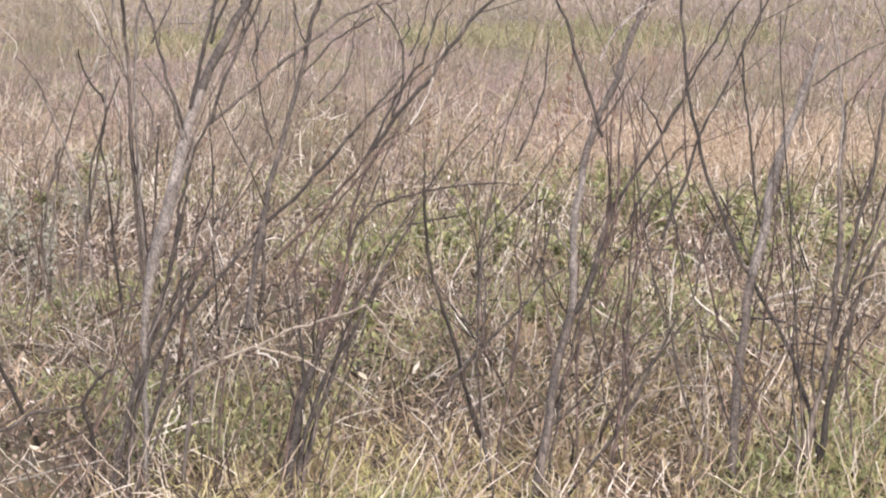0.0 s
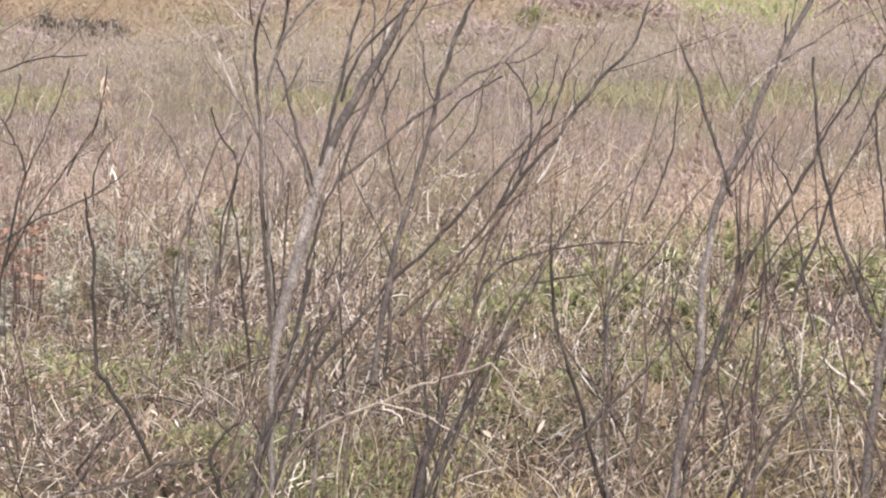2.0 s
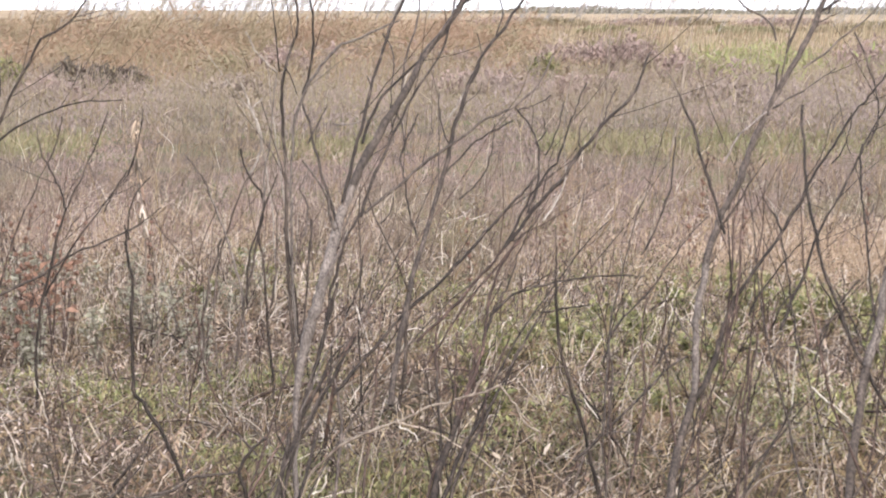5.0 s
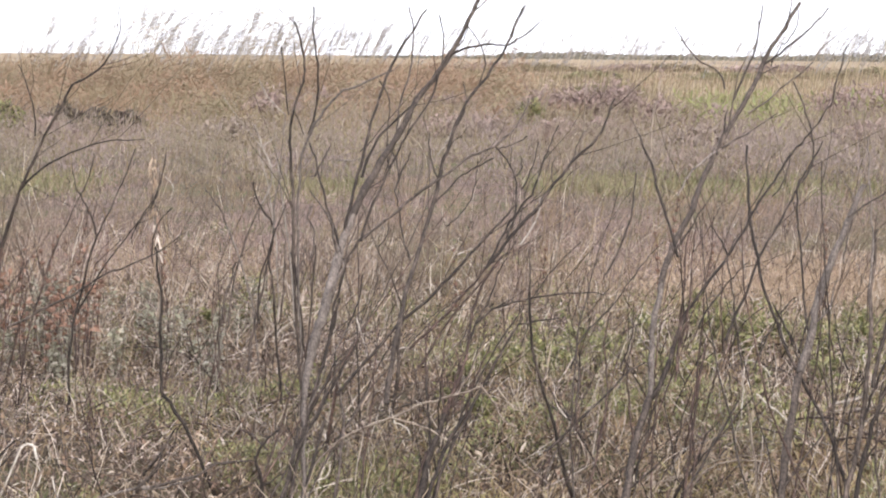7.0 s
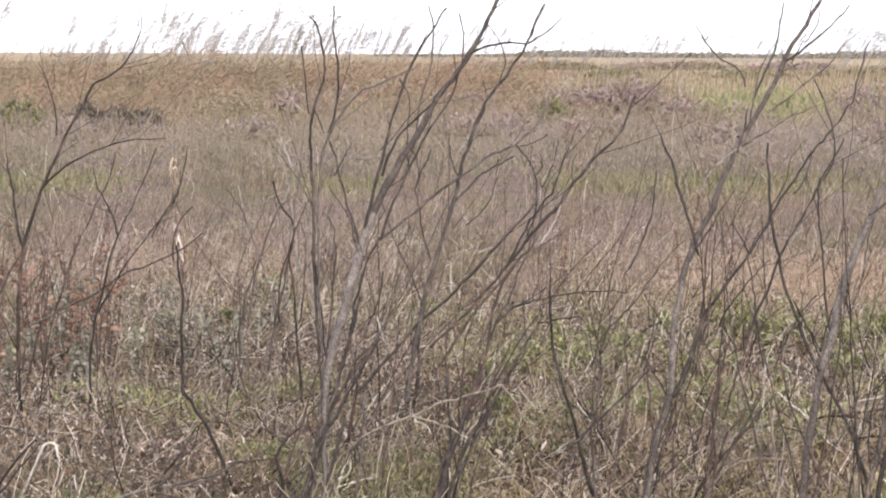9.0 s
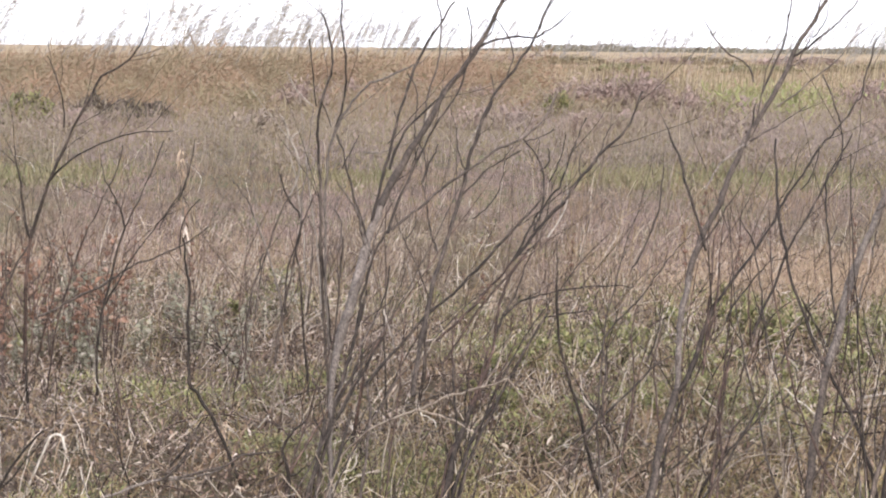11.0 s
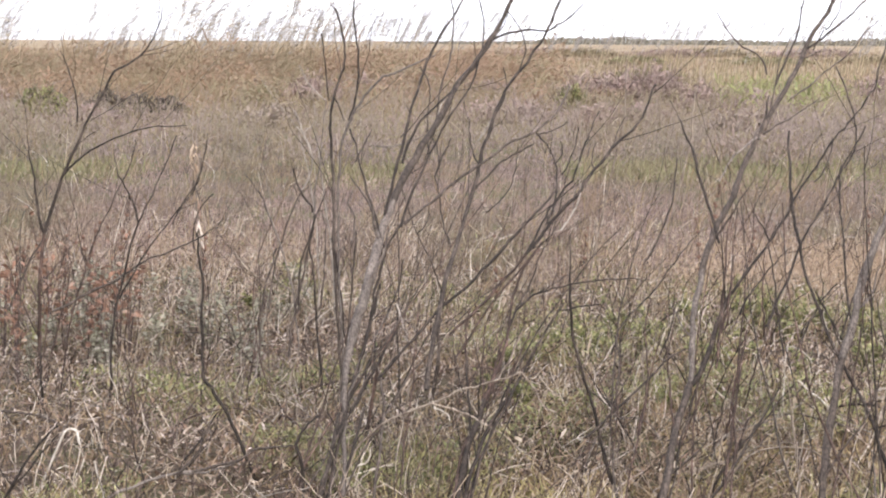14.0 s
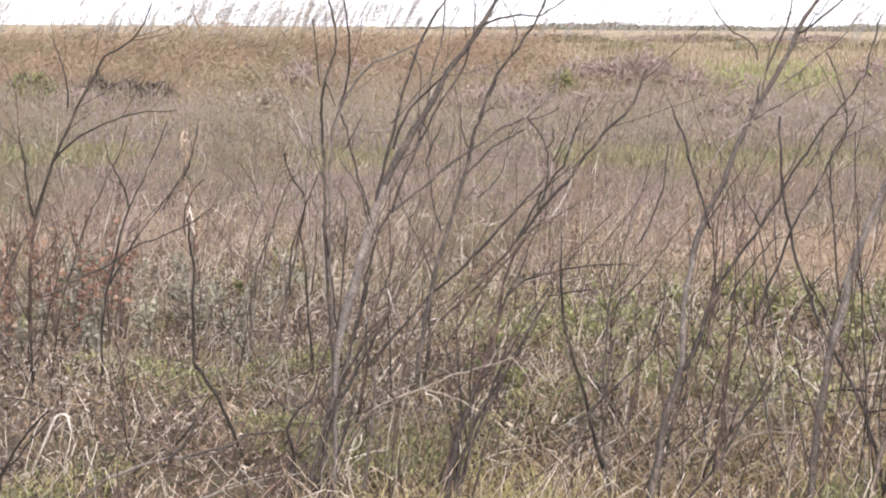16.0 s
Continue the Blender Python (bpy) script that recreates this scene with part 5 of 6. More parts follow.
shrub_h = shrub("thick-stemmed grey willow shrub with splayed stems", 1.45, 5.30, 0.3)
stem(shrub_h, -0.02, -0.03, 0.09, 0.44, 0.005, 0.0119, BARK_M, 1, taper=0.23)
stem(shrub_h, 0.01, -0.03, 0.14, 0.44, 0.019, 0.0110, BARK_D, 1, taper=0.25)
stem(shrub_h, 0.14, 0.44, 0.32, 0.71, 0.015, 0.0084, BARK_D, 1, taper=0.33)
stem(shrub_h, 0.09, 0.44, 0.13, 0.84, -0.001, 0.0094, BARK_M, 1, taper=0.20)
stem(shrub_h, 0.13, 0.84, 0.16, 1.02, -0.004, 0.0076, BARK_M, 1, taper=0.37)
stem(shrub_h, 0.12, 0.50, 0.24, 0.90, 0.005, 0.0085, BARK_M, 1, taper=0.33)
stem(shrub_h, 0.24, 0.90, 0.30, 1.15, 0.002, 0.0057, BARK_M, 1, taper=0.33)
stem(shrub_h, 0.00, -0.03, -0.03, 0.18, 0.016, 0.0055, BARK_L, 1, taper=0.33)
stem(shrub_h, 0.05, 0.30, 0.26, 0.79, 0.001, 0.0056, BARK_D, 1, taper=0.33)
stem(shrub_h, 0.12, 0.82, 0.14, 1.33, -0.003, 0.0039, BARK_L, 1, taper=0.25)
stem(shrub_h, 0.06, 1.06, 0.28, 1.18, 0.014, 0.0039, BARK_M, 1, taper=0.50)
stem(shrub_h, 0.10, 0.44, 0.26, 0.56, 0.029, 0.0028, BARK_P, 0, taper=0.33)
stem(shrub_h, 0.03, 0.21, 0.07, 0.50, 0.021, 0.0046, BARK_D, 1, taper=0.40)
stem(shrub_h, 0.07, 0.24, 0.23, 0.44, 0.011, 0.0046, BARK_B, 1, taper=0.40)

lone_0 = single("dead_stem", "dark leaning dead stem with a snapped top", "stem", 0.58, 5.50)
stem(lone_0, 0.02, -0.02, -0.09, 0.39, 0.001, 0.0075, BARK_D, 0, taper=0.14)
stem(lone_0, -0.09, 0.39, -0.17, 0.81, 0.022, 0.0064, BARK_D, 0, taper=0.17)
stem(lone_0, -0.17, 0.81, -0.17, 0.96, 0.000, 0.0032, BARK_M, 0, taper=0.33)
lone_1 = single("arching_branch", "pale arching branch bent over the dry grass", "branch", -0.31, 5.50)
stem(lone_1, -0.05, -0.02, 0.23, 0.37, 0.099, 0.0053, BARK_P, 0, taper=0.00)
stem(lone_1, 0.23, 0.37, 0.56, 0.49, 0.005, 0.0053, BARK_P, 0, taper=0.20)
stem(lone_1, 0.56, 0.49, 0.61, 0.43, 0.000, 0.0043, BARK_P, 0, taper=0.11)
stem(lone_1, 0.61, 0.43, 0.68, 0.35, -0.017, 0.0038, BARK_P, 0, taper=0.16)
stem(lone_1, 0.68, 0.35, 0.68, 0.32, 0.000, 0.0043, BARK_P, 0, taper=0.50)
stem(lone_1, 0.48, 0.46, 0.57, 0.65, -0.005, 0.0043, BARK_P, 0, taper=0.50)
stem(lone_1, 0.26, 0.39, 0.27, 0.36, 0.000, 0.0032, BARK_W, 0, taper=0.10)
stem(lone_1, 0.27, 0.36, 0.32, 0.32, 0.010, 0.0029, BARK_W, 0, taper=0.26)
stem(lone_1, 0.25, 0.38, 0.59, 0.18, 0.033, 0.0043, BARK_P, 0, taper=0.50)
lone_2 = single("fallen_branch", "bare brown fallen branch lying in the grass", "branch", -0.99, 5.38)
stem(lone_2, -0.25, -0.02, 0.14, 0.17, 0.045, 0.0063, BARK_L, 0, taper=0.17)
stem(lone_2, 0.14, 0.17, 0.36, 0.25, -0.023, 0.0052, BARK_M, 0, taper=0.00)
stem(lone_2, 0.36, 0.25, 0.48, 0.26, 0.000, 0.0052, BARK_M, 0, taper=0.40)
stem(lone_2, 0.08, 0.16, 0.18, 0.32, -0.026, 0.0052, BARK_M, 0, taper=0.40)
lone_3 = single("dead_stem", "dark crooked dead stem standing in grass", "stem", -0.49, 5.35)
stem(lone_3, -0.03, -0.02, -0.01, 0.27, -0.034, 0.0083, BARK_D, 0, taper=0.25)
stem(lone_3, -0.01, 0.27, 0.07, 0.37, 0.010, 0.0062, BARK_D, 0, taper=0.33)
stem(lone_3, 0.01, 0.18, 0.08, 0.22, 0.000, 0.0042, BARK_D, 0, taper=0.50)
lone_4 = single("dead_stem", "dark bent dead stem standing in brown weeds", "stem", -0.70, 5.75)
stem(lone_4, 0.03, -0.02, -0.16, 0.40, -0.021, 0.0078, BARK_D, 0, taper=0.14)
stem(lone_4, -0.16, 0.40, -0.16, 0.77, 0.011, 0.0067, BARK_D, 0, taper=0.17)
stem(lone_4, -0.16, 0.77, -0.18, 0.93, 0.000, 0.0056, BARK_D, 0, taper=0.40)
lone_5 = single("dead_stem", "dark dead stick leaning beside a folded straw", "stem", -1.45, 5.40)
stem(lone_5, -0.07, -0.02, 0.15, 0.32, 0.022, 0.0063, BARK_D, 0, taper=0.33)
stem(lone_5, -0.07, 0.19, -0.00, 0.11, 0.000, 0.0042, BARK_D, 0, taper=0.50)
lone_6 = single("curled_straw", "short white bleached straw curled up in litter", "straw", -0.28, 5.50)
stem(lone_6, -0.14, -0.02, -0.03, 0.16, 0.000, 0.0043, BARK_W, 0, taper=0.17)
stem(lone_6, -0.03, 0.16, 0.02, 0.22, -0.018, 0.0035, BARK_W, 0, taper=0.09)
lone_7 = single("leaning_straw", "thin bleached straw leaning over the litter", "straw", -1.16, 5.40)
stem(lone_7, 0.01, -0.02, -0.02, 0.20, -0.007, 0.0042, BARK_W, 0, taper=0.25)
lone_8 = single("leaning_straw", "tan straw drooping from a folded straw", "straw", -1.25, 5.45)
stem(lone_8, -0.10, -0.01, 0.03, 0.21, -0.020, 0.0042, BARK_P, 0, taper=0.43)
stem(lone_8, 0.03, 0.21, -0.00, 0.24, 0.000, 0.0024, BARK_P, 0, taper=0.13)
lone_9 = single("arching_straw", "long pale straw arched low over the weeds", "straw", 1.19, 5.50)
stem(lone_9, -0.26, -0.02, 0.04, 0.23, 0.106, 0.0053, BARK_P, 0, taper=0.40)
stem(lone_9, 0.04, 0.23, 0.19, 0.12, 0.003, 0.0032, BARK_P, 0, taper=0.33)
lone_10 = single("yellow_tuft", "small tuft of pale yellow blades by a stem", "grass", 0.58, 5.45)
stem(lone_10, 0.02, -0.02, -0.04, 0.21, -0.021, 0.0042, BARK_P, 0, taper=0.50)
stem(lone_10, 0.00, -0.02, 0.04, 0.19, 0.035, 0.0042, BARK_P, 0, taper=0.50)
stem(lone_10, 0.01, -0.02, -0.01, 0.22, -0.010, 0.0032, BARK_P, 0, taper=0.33)
lone_11 = single("folded_straw", "bleached straw folded over on a dark twig", "straw", 1.37, 6.60)
stem(lone_11, -0.00, 0.01, 0.01, 0.38, 0.007, 0.0038, BARK_W, 0, taper=0.33)
stem(lone_11, 0.01, 0.38, 0.11, 0.31, 0.021, 0.0026, BARK_W, 0, taper=0.00)
stem(lone_11, 0.09, 0.29, -0.03, 0.14, 0.036, 0.0038, BARK_M, 0, taper=0.33)
lone_12 = single("leaning_straw", "white bleached straw slanting across a stem", "straw", 1.49, 6.35)
stem(lone_12, -0.12, 0.29, 0.03, 0.16, -0.000, 0.0037, BARK_W, 0, taper=0.00)
stem(lone_12, 0.03, 0.16, 0.14, 0.05, 0.030, 0.0037, BARK_P, 0, taper=0.33)
lone_13 = single("leaning_straw", "white crooked bleached straw in weeds", "straw", 1.42, 6.40)
stem(lone_13, -0.01, 0.00, 0.04, 0.13, -0.010, 0.0050, BARK_W, 0, taper=0.50)
lone_14 = single("dry_stalk", "tan dry stalk standing in green weeds", "straw", 1.30, 6.00)
stem(lone_14, 0.01, 0.04, -0.03, 0.26, -0.001, 0.0047, BARK_P, 0, taper=0.50)
stem(lone_14, 0.01, 0.21, 0.09, 0.33, 0.000, 0.0023, BARK_P, 0, taper=0.00)
stem(lone_14, 0.01, 0.07, -0.04, 0.20, 0.007, 0.0035, BARK_P, 0, taper=0.33)
lone_15 = single("fallen_branch", "weathered pale forked branch lying in weeds", "branch", 1.81, 7.00)
stem(lone_15, -0.05, 0.08, 0.19, 0.15, -0.001, 0.0082, BARK_S, 0, taper=0.17)
stem(lone_15, -0.04, 0.06, 0.20, 0.09, 0.008, 0.0054, BARK_S, 0, taper=0.00)
stem(lone_15, -0.14, 0.04, -0.01, 0.08, -0.010, 0.0068, BARK_M, 0, taper=0.20)
lone_16 = single("fallen_branch", "pale broken branch with side twigs lying in litter", "branch", -0.59, 5.30)
stem(lone_16, -0.26, 0.03, 0.14, 0.14, 0.006, 0.0041, BARK_S, 0, taper=0.50)
stem(lone_16, -0.06, 0.15, 0.04, 0.05, 0.005, 0.0031, BARK_S, 0, taper=0.33)
stem(lone_16, -0.12, 0.09, -0.04, 0.12, -0.005, 0.0021, BARK_S, 0, taper=0.00)
lone_17 = single("fallen_branch", "thin brown branch leaning on another in litter", "branch", -0.75, 5.50)
stem(lone_17, -0.15, 0.13, 0.06, 0.19, -0.018, 0.0043, BARK_L, 0, taper=0.25)
stem(lone_17, 0.08, 0.07, 0.24, 0.16, 0.003, 0.0032, BARK_M, 0, taper=0.33)
stem(lone_17, -0.18, 0.11, 0.00, 0.08, -0.008, 0.0032, BARK_B, 0, taper=0.33)
lone_18 = single("dry_stalk", "pale forked dry stalk among thin weeds", "straw", -0.62, 6.20)
stem(lone_18, -0.00, 0.00, 0.01, 0.29, 0.006, 0.0036, BARK_P, 0, taper=0.00)
stem(lone_18, 0.01, 0.29, 0.06, 0.45, -0.001, 0.0036, BARK_P, 0, taper=0.33)
stem(lone_18, -0.05, 0.15, -0.01, 0.20, 0.000, 0.0036, BARK_W, 0, taper=0.33)
lone_19 = single("curled_straw", "short white straw hooked in the litter", "straw", -1.37, 6.20)
stem(lone_19, -0.00, 0.12, -0.03, 0.04, 0.026, 0.0036, BARK_W, 0, taper=0.33)

lone_stem("straw_stalk", "pale straw stalk leaning over green weeds", 6.60, -0.86, 0.75, -0.62, 0.60, -0.032, 0.0051, BARK_P)
lone_stem("straw_stalk", "thin grey stalk lying across the grass", 5.80, 0.02, 0.30, 0.22, 0.24, -0.010, 0.0036, BARK_M)
lone_stem("straw_stalk", "pale upright dry stalk", 7.20, -0.31, -0.44, -0.32, 0.07, 0.045, 0.0041, BARK_P)
lone_stem("straw_stalk", "thin pale upright stalk among brown weeds", 7.60, -1.08, 0.20, -1.10, 0.66, -0.010, 0.0047, BARK_P)
lone_stem("straw_stalk", "thin white stalk with a knee", 7.40, -0.81, 0.05, -0.84, 0.55, -0.009, 0.0046, BARK_P)
lone_stem("straw_stalk", "long pale arching straw stalk", 5.80, 1.03, 0.11, 1.38, 0.14, 0.048, 0.0034, BARK_P)
lone_stem("straw_stalk", "white bleached curl of straw in the litter", 6.15, -0.35, -0.01, -0.30, 0.06, -0.035, 0.0036, BARK_W)
lone_stem("straw_stalk", "white chip of bleached straw", 8.00, 0.41, 0.07, 0.42, 0.02, 0.009, 0.0037, BARK_W)
lone_stem("straw_stalk", "short white bleached stalk", 7.30, 1.07, 0.03, 1.06, 0.08, -0.002, 0.0042, BARK_W)
lone_stem("straw_stalk", "thin pale stalk rising in litter", 6.00, -0.14, 0.33, -0.03, 0.42, 0.011, 0.0035, BARK_P)
lone_stem("straw_stalk", "long pale arching straw stalk", 5.80, 1.03, 0.11, 0.83, 0.07, 0.006, 0.0034, BARK_P)
lone_stem("straw_stalk", "long pale straw leaning across weeds", 5.80, 1.37, 0.17, 1.54, 0.05, 0.003, 0.0036, BARK_P)
lone_stem("dead_stem", "dark dead twig leaning in the litter", 5.45, -1.48, 0.08, -1.31, 0.28, -0.003, 0.0050, BARK_D)
lone_stem("dead_stem", "dark dead twig curving out of the litter", 5.75, -1.03, 0.00, -0.81, 0.28, -0.029, 0.0044, BARK_D)
lone_stem("dead_stem", "dark dead stick leaning in green weeds", 5.60, 0.93, 0.07, 1.20, 0.44, 0.004, 0.0060, BARK_D)
lone_stem("dead_stem", "red-brown dead stick upright in weeds", 6.20, 1.06, 0.07, 1.12, 0.42, -0.002, 0.0067, BARK_B)
lone_stem("dead_stem", "red-brown dead stick upright in weeds", 6.10, -0.27, 0.33, -0.20, 0.52, 0.005, 0.0075, BARK_B)
lone_stem("dead_stem", "grey dead stem upright in weeds", 6.80, -0.04, 0.25, -0.02, 0.59, 0.003, 0.0094, BARK_M)
lone_stem("straw_stalk", "tall pale dry stalk standing alone", 9.50, 1.01, 1.19, 1.01, 1.54, -0.006, 0.0058, BARK_P)
lone_stem("straw_stalk", "pale kinked dry stalk standing alone", 9.50, 1.40, 1.08, 1.45, 1.50, 0.017, 0.0073, BARK_P)
lone_stem("straw_stalk", "white bleached stalk leaning over brown weeds", 8.72, -2.26, 0.05, -2.36, 0.22, -0.006, 0.0043, BARK_W)
lone_stem("straw_stalk", "pale straw stalk drooping in a tuft", 5.31, -1.28, 0.05, -1.33, 0.21, -0.023, 0.0030, BARK_P)
lone_stem("straw_stalk", "pale straw stalk drooping in a tuft", 5.39, -1.27, 0.05, -1.33, 0.21, -0.015, 0.0026, BARK_P)
lone_stem("straw_stalk", "pale straw stalk drooping in a tuft", 5.30, -1.16, 0.05, -1.17, 0.20, -0.007, 0.0041, BARK_P)
lone_stem("straw_stalk", "pale straw stalk drooping in a tuft", 5.59, -1.16, 0.05, -1.23, 0.09, -0.009, 0.0026, BARK_P)
lone_stem("straw_stalk", "white kinked straw end in the litter", 5.79, -1.33, 0.05, -1.34, 0.16, -0.034, 0.0026, BARK_W)
lone_stem("straw_stalk", "short white bleached straw in the litter", 6.30, -1.38, 0.05, -1.39, 0.09, -0.000, 0.0029, BARK_W)
lone_stem("straw_stalk", "pale grey straw arched low over the litter", 6.95, -1.70, 0.05, -1.32, 0.06, 0.053, 0.0040, BARK_P)
lone_stem("straw_stalk", "pale grey straw arched low over the litter", 6.73, -1.50, 0.08, -1.29, 0.05, 0.054, 0.0039, BARK_P)
lone_stem("straw_stalk", "pale straw bent down into the litter", 6.43, -1.12, 0.05, -1.21, 0.14, -0.019, 0.0037, BARK_P)
lone_stem("straw_stalk", "pale straw bent down into the litter", 5.95, -1.04, 0.05, -1.14, 0.12, -0.032, 0.0034, BARK_P)
lone_stem("straw_stalk", "tan straw lying across the litter", 5.87, -1.28, 0.11, -1.01, 0.05, -0.014, 0.0034, BARK_P)
lone_stem("straw_stalk", "thin tan straw leaning through weeds", 6.01, -0.73, 0.05, -0.84, 0.53, 0.013, 0.0037, BARK_P)
lone_stem("fallen_branch", "darker bare branch resting on another in litter", 5.87, -0.97, 0.05, -0.83, 0.26, 0.004, 0.0063, BARK_D)
lone_stem("dead_stem", "dark thin dead twig standing in litter", 5.53, -1.15, 0.05, -1.09, 0.17, 0.002, 0.0034, BARK_D)
lone_stem("dead_stem", "thin dark dead weed stem in brown weeds", 11.20, -2.60, 0.05, -2.64, 0.30, -0.006, 0.0069, BARK_D)
lone_stem("dead_stem", "dark dead stem leaning in brown weeds", 8.85, -2.18, 0.05, -2.08, 0.30, 0.009, 0.0082, BARK_B)
lone_stem("dead_stem", "dark dead stem upright in brown weeds", 6.95, -1.74, 0.05, -1.73, 0.32, 0.002, 0.0086, BARK_D)
lone_stem("dead_stem", "dark dead stem upright in brown weeds", 8.77, -1.93, 0.05, -1.94, 0.22, 0.001, 0.0054, BARK_D)
lone_stem("straw_stalk", "white curly bleached straw in weeds", 6.61, 1.03, 0.05, 0.97, 0.17, -0.005, 0.0041, BARK_W)
lone_stem("straw_stalk", "white curled straw in the litter", 6.00, 0.91, 0.05, 0.86, 0.07, -0.015, 0.0028, BARK_W)
lone_stem("straw_stalk", "pale tan straw lying on the litter", 5.93, 0.93, 0.06, 1.11, 0.05, 0.014, 0.0036, BARK_P)
lone_stem("straw_stalk", "pale tan straw arched over the litter", 6.19, 1.17, 0.07, 1.38, 0.05, 0.031, 0.0038, BARK_P)
lone_stem("straw_stalk", "pale tan straw slanting down in weeds", 5.78, 1.57, 0.05, 1.37, 0.12, 0.004, 0.0036, BARK_P)
lone_stem("straw_stalk", "pale tan straw lying on green grass", 5.55, 1.30, 0.05, 1.45, 0.07, 0.005, 0.0042, BARK_P)
lone_stem("straw_stalk", "pale tan upright dry stalk", 5.32, 1.16, 0.05, 1.11, 0.53, -0.009, 0.0041, BARK_P)
lone_stem("straw_stalk", "pale tan upright dry stalk", 6.34, 1.62, 0.05, 1.56, 0.48, -0.003, 0.0036, BARK_P)
lone_stem("straw_stalk", "thin pale straw leaning in weeds", 6.33, 1.35, 0.05, 1.27, 0.14, -0.008, 0.0036, BARK_P)
lone_stem("straw_stalk", "thin pale straw leaning in weeds", 6.48, 1.62, 0.05, 1.56, 0.15, 0.004, 0.0037, BARK_P)
lone_stem("dead_stem", "dark crooked dead twig in weeds", 6.13, 1.10, 0.05, 1.19, 0.23, 0.023, 0.0047, BARK_D)
lone_stem("dead_stem", "dark crooked dead twig with a bent tip", 6.91, 1.34, 0.05, 1.48, 0.22, -0.055, 0.0053, BARK_D)
lone_stem("dead_stem", "dark upright dead twig in weeds", 6.06, 0.99, 0.05, 1.07, 0.37, -0.001, 0.0047, BARK_D)
lone_stem("dead_stem", "dark short dead twig in the litter", 5.50, 0.83, 0.05, 0.79, 0.17, -0.014, 0.0034, BARK_D)
lone_stem("dead_stem", "red-brown dead twig standing in weeds", 6.72, 1.22, 0.05, 1.29, 0.34, 0.003, 0.0062, BARK_B)
lone_stem("dead_stem", "dark dead twig standing in weeds", 6.94, 1.39, 0.05, 1.37, 0.28, -0.012, 0.0053, BARK_D)
lone_stem("dead_stem", "red-brown dead twig standing in weeds", 8.09, 1.59, 0.05, 1.56, 0.59, 0.004, 0.0062, BARK_B)
lone_stem("dead_stem", "dark dead twig leaning in weeds", 8.24, 1.64, 0.05, 1.81, 0.35, 0.049, 0.0063, BARK_D)
lone_stem("dead_stem", "dark dead twig leaning in weeds", 8.26, 2.03, 0.05, 1.85, 0.37, 0.004, 0.0076, BARK_D)
lone_stem("dead_stem", "dark leaning dead twig in green weeds", 7.65, 1.00, 0.05, 1.06, 0.45, -0.018, 0.0059, BARK_B)
lone_stem("dead_stem", "dark curved dead twig in green weeds", 7.52, 0.97, 0.05, 1.03, 0.22, -0.019, 0.0058, BARK_D)
lone_stem("dead_stem", "silvery forked dead stem with pale tips", 8.82, -0.61, 0.05, -0.73, 1.36, -0.014, 0.0054, BARK_S)
lone_stem("straw_stalk", "silvery bent twig among dark stems", 8.81, -0.70, 0.05, -0.80, 1.13, -0.044, 0.0054, BARK_S)

for root, count, spread, height, lean in ((shrub_a, 5, 0.22, 1.3, 0.30), (shrub_b, 5, 0.16, 1.0, 0.18), (shrub_c, 4, 0.22, 1.0, 0.42), (shrub_d, 2, 0.12, 0.9, 0.15),
                                          (shrub_e, 4, 0.2, 0.8, 0.3), (shrub_f, 5, 0.22, 1.2, 0.35), (shrub_g, 6, 0.2, 1.2, 0.15), (shrub_h, 5, 0.15, 1.3, 0.15)):
    whips(root, count, spread, height, lean)


# ---- leafy plants ----
def leafy_plant(kind, height, leaves, leaf_len, mat, stalk_mat, label, category, group, seed, low=0.15):
    """A weed of a few stalks set with small leaves."""
    r = np.random.default_rng(seed)
    root = new(kind)
    k = 5
    for i in range(k):
        az, lean = r.uniform(0, 6.28), r.uniform(0.1, 0.45) * min(1.0, 0.35 / height)
        h = height * r.uniform(0.65, 1.0)
        s = np.linspace(0, 1, 7)
        line = np.stack([math.cos(az) * lean * h * s ** 1.3, math.sin(az) * lean * h * s ** 1.3, h * s - 0.03], -1)
        stalk = part("stalk", rod_mesh("stalk", line, 0.003 * (1 - 0.6 * s), 5), stalk_mat, root)
        m = leaves // k
        u = r.uniform(low, 1.0, m)
        base = np.stack([np.interp(u, s, line[:, c]) for c in range(3)], -1)
        a, t = r.uniform(0, 6.28, m), r.uniform(0.4, 1.5, m)
        d = np.stack([np.sin(t) * np.cos(a), np.sin(t) * np.sin(a), np.cos(t)], -1)
        ll = leaf_len * r.uniform(0.5, 1.2, m)
        pts = np.stack([base, base + d * (ll * 0.5)[:, None], base + d * ll[:, None] - np.array([0, 0, 1])[None] * (0.25 * ll)[:, None]], 1)
        side = np.cross(d, r.normal(0, 1, (m, 3)))
        side /= np.linalg.norm(side, axis=1, keepdims=True)
        v, q = ribbons(pts, (ll * 0.2)[:, None] * np.array([0.25, 1.0, 0.1])[None], side)
        part("foliage", quads_mesh("foliage", v, q), mat, stalk)
    return tagged(root, label, category, group=group)


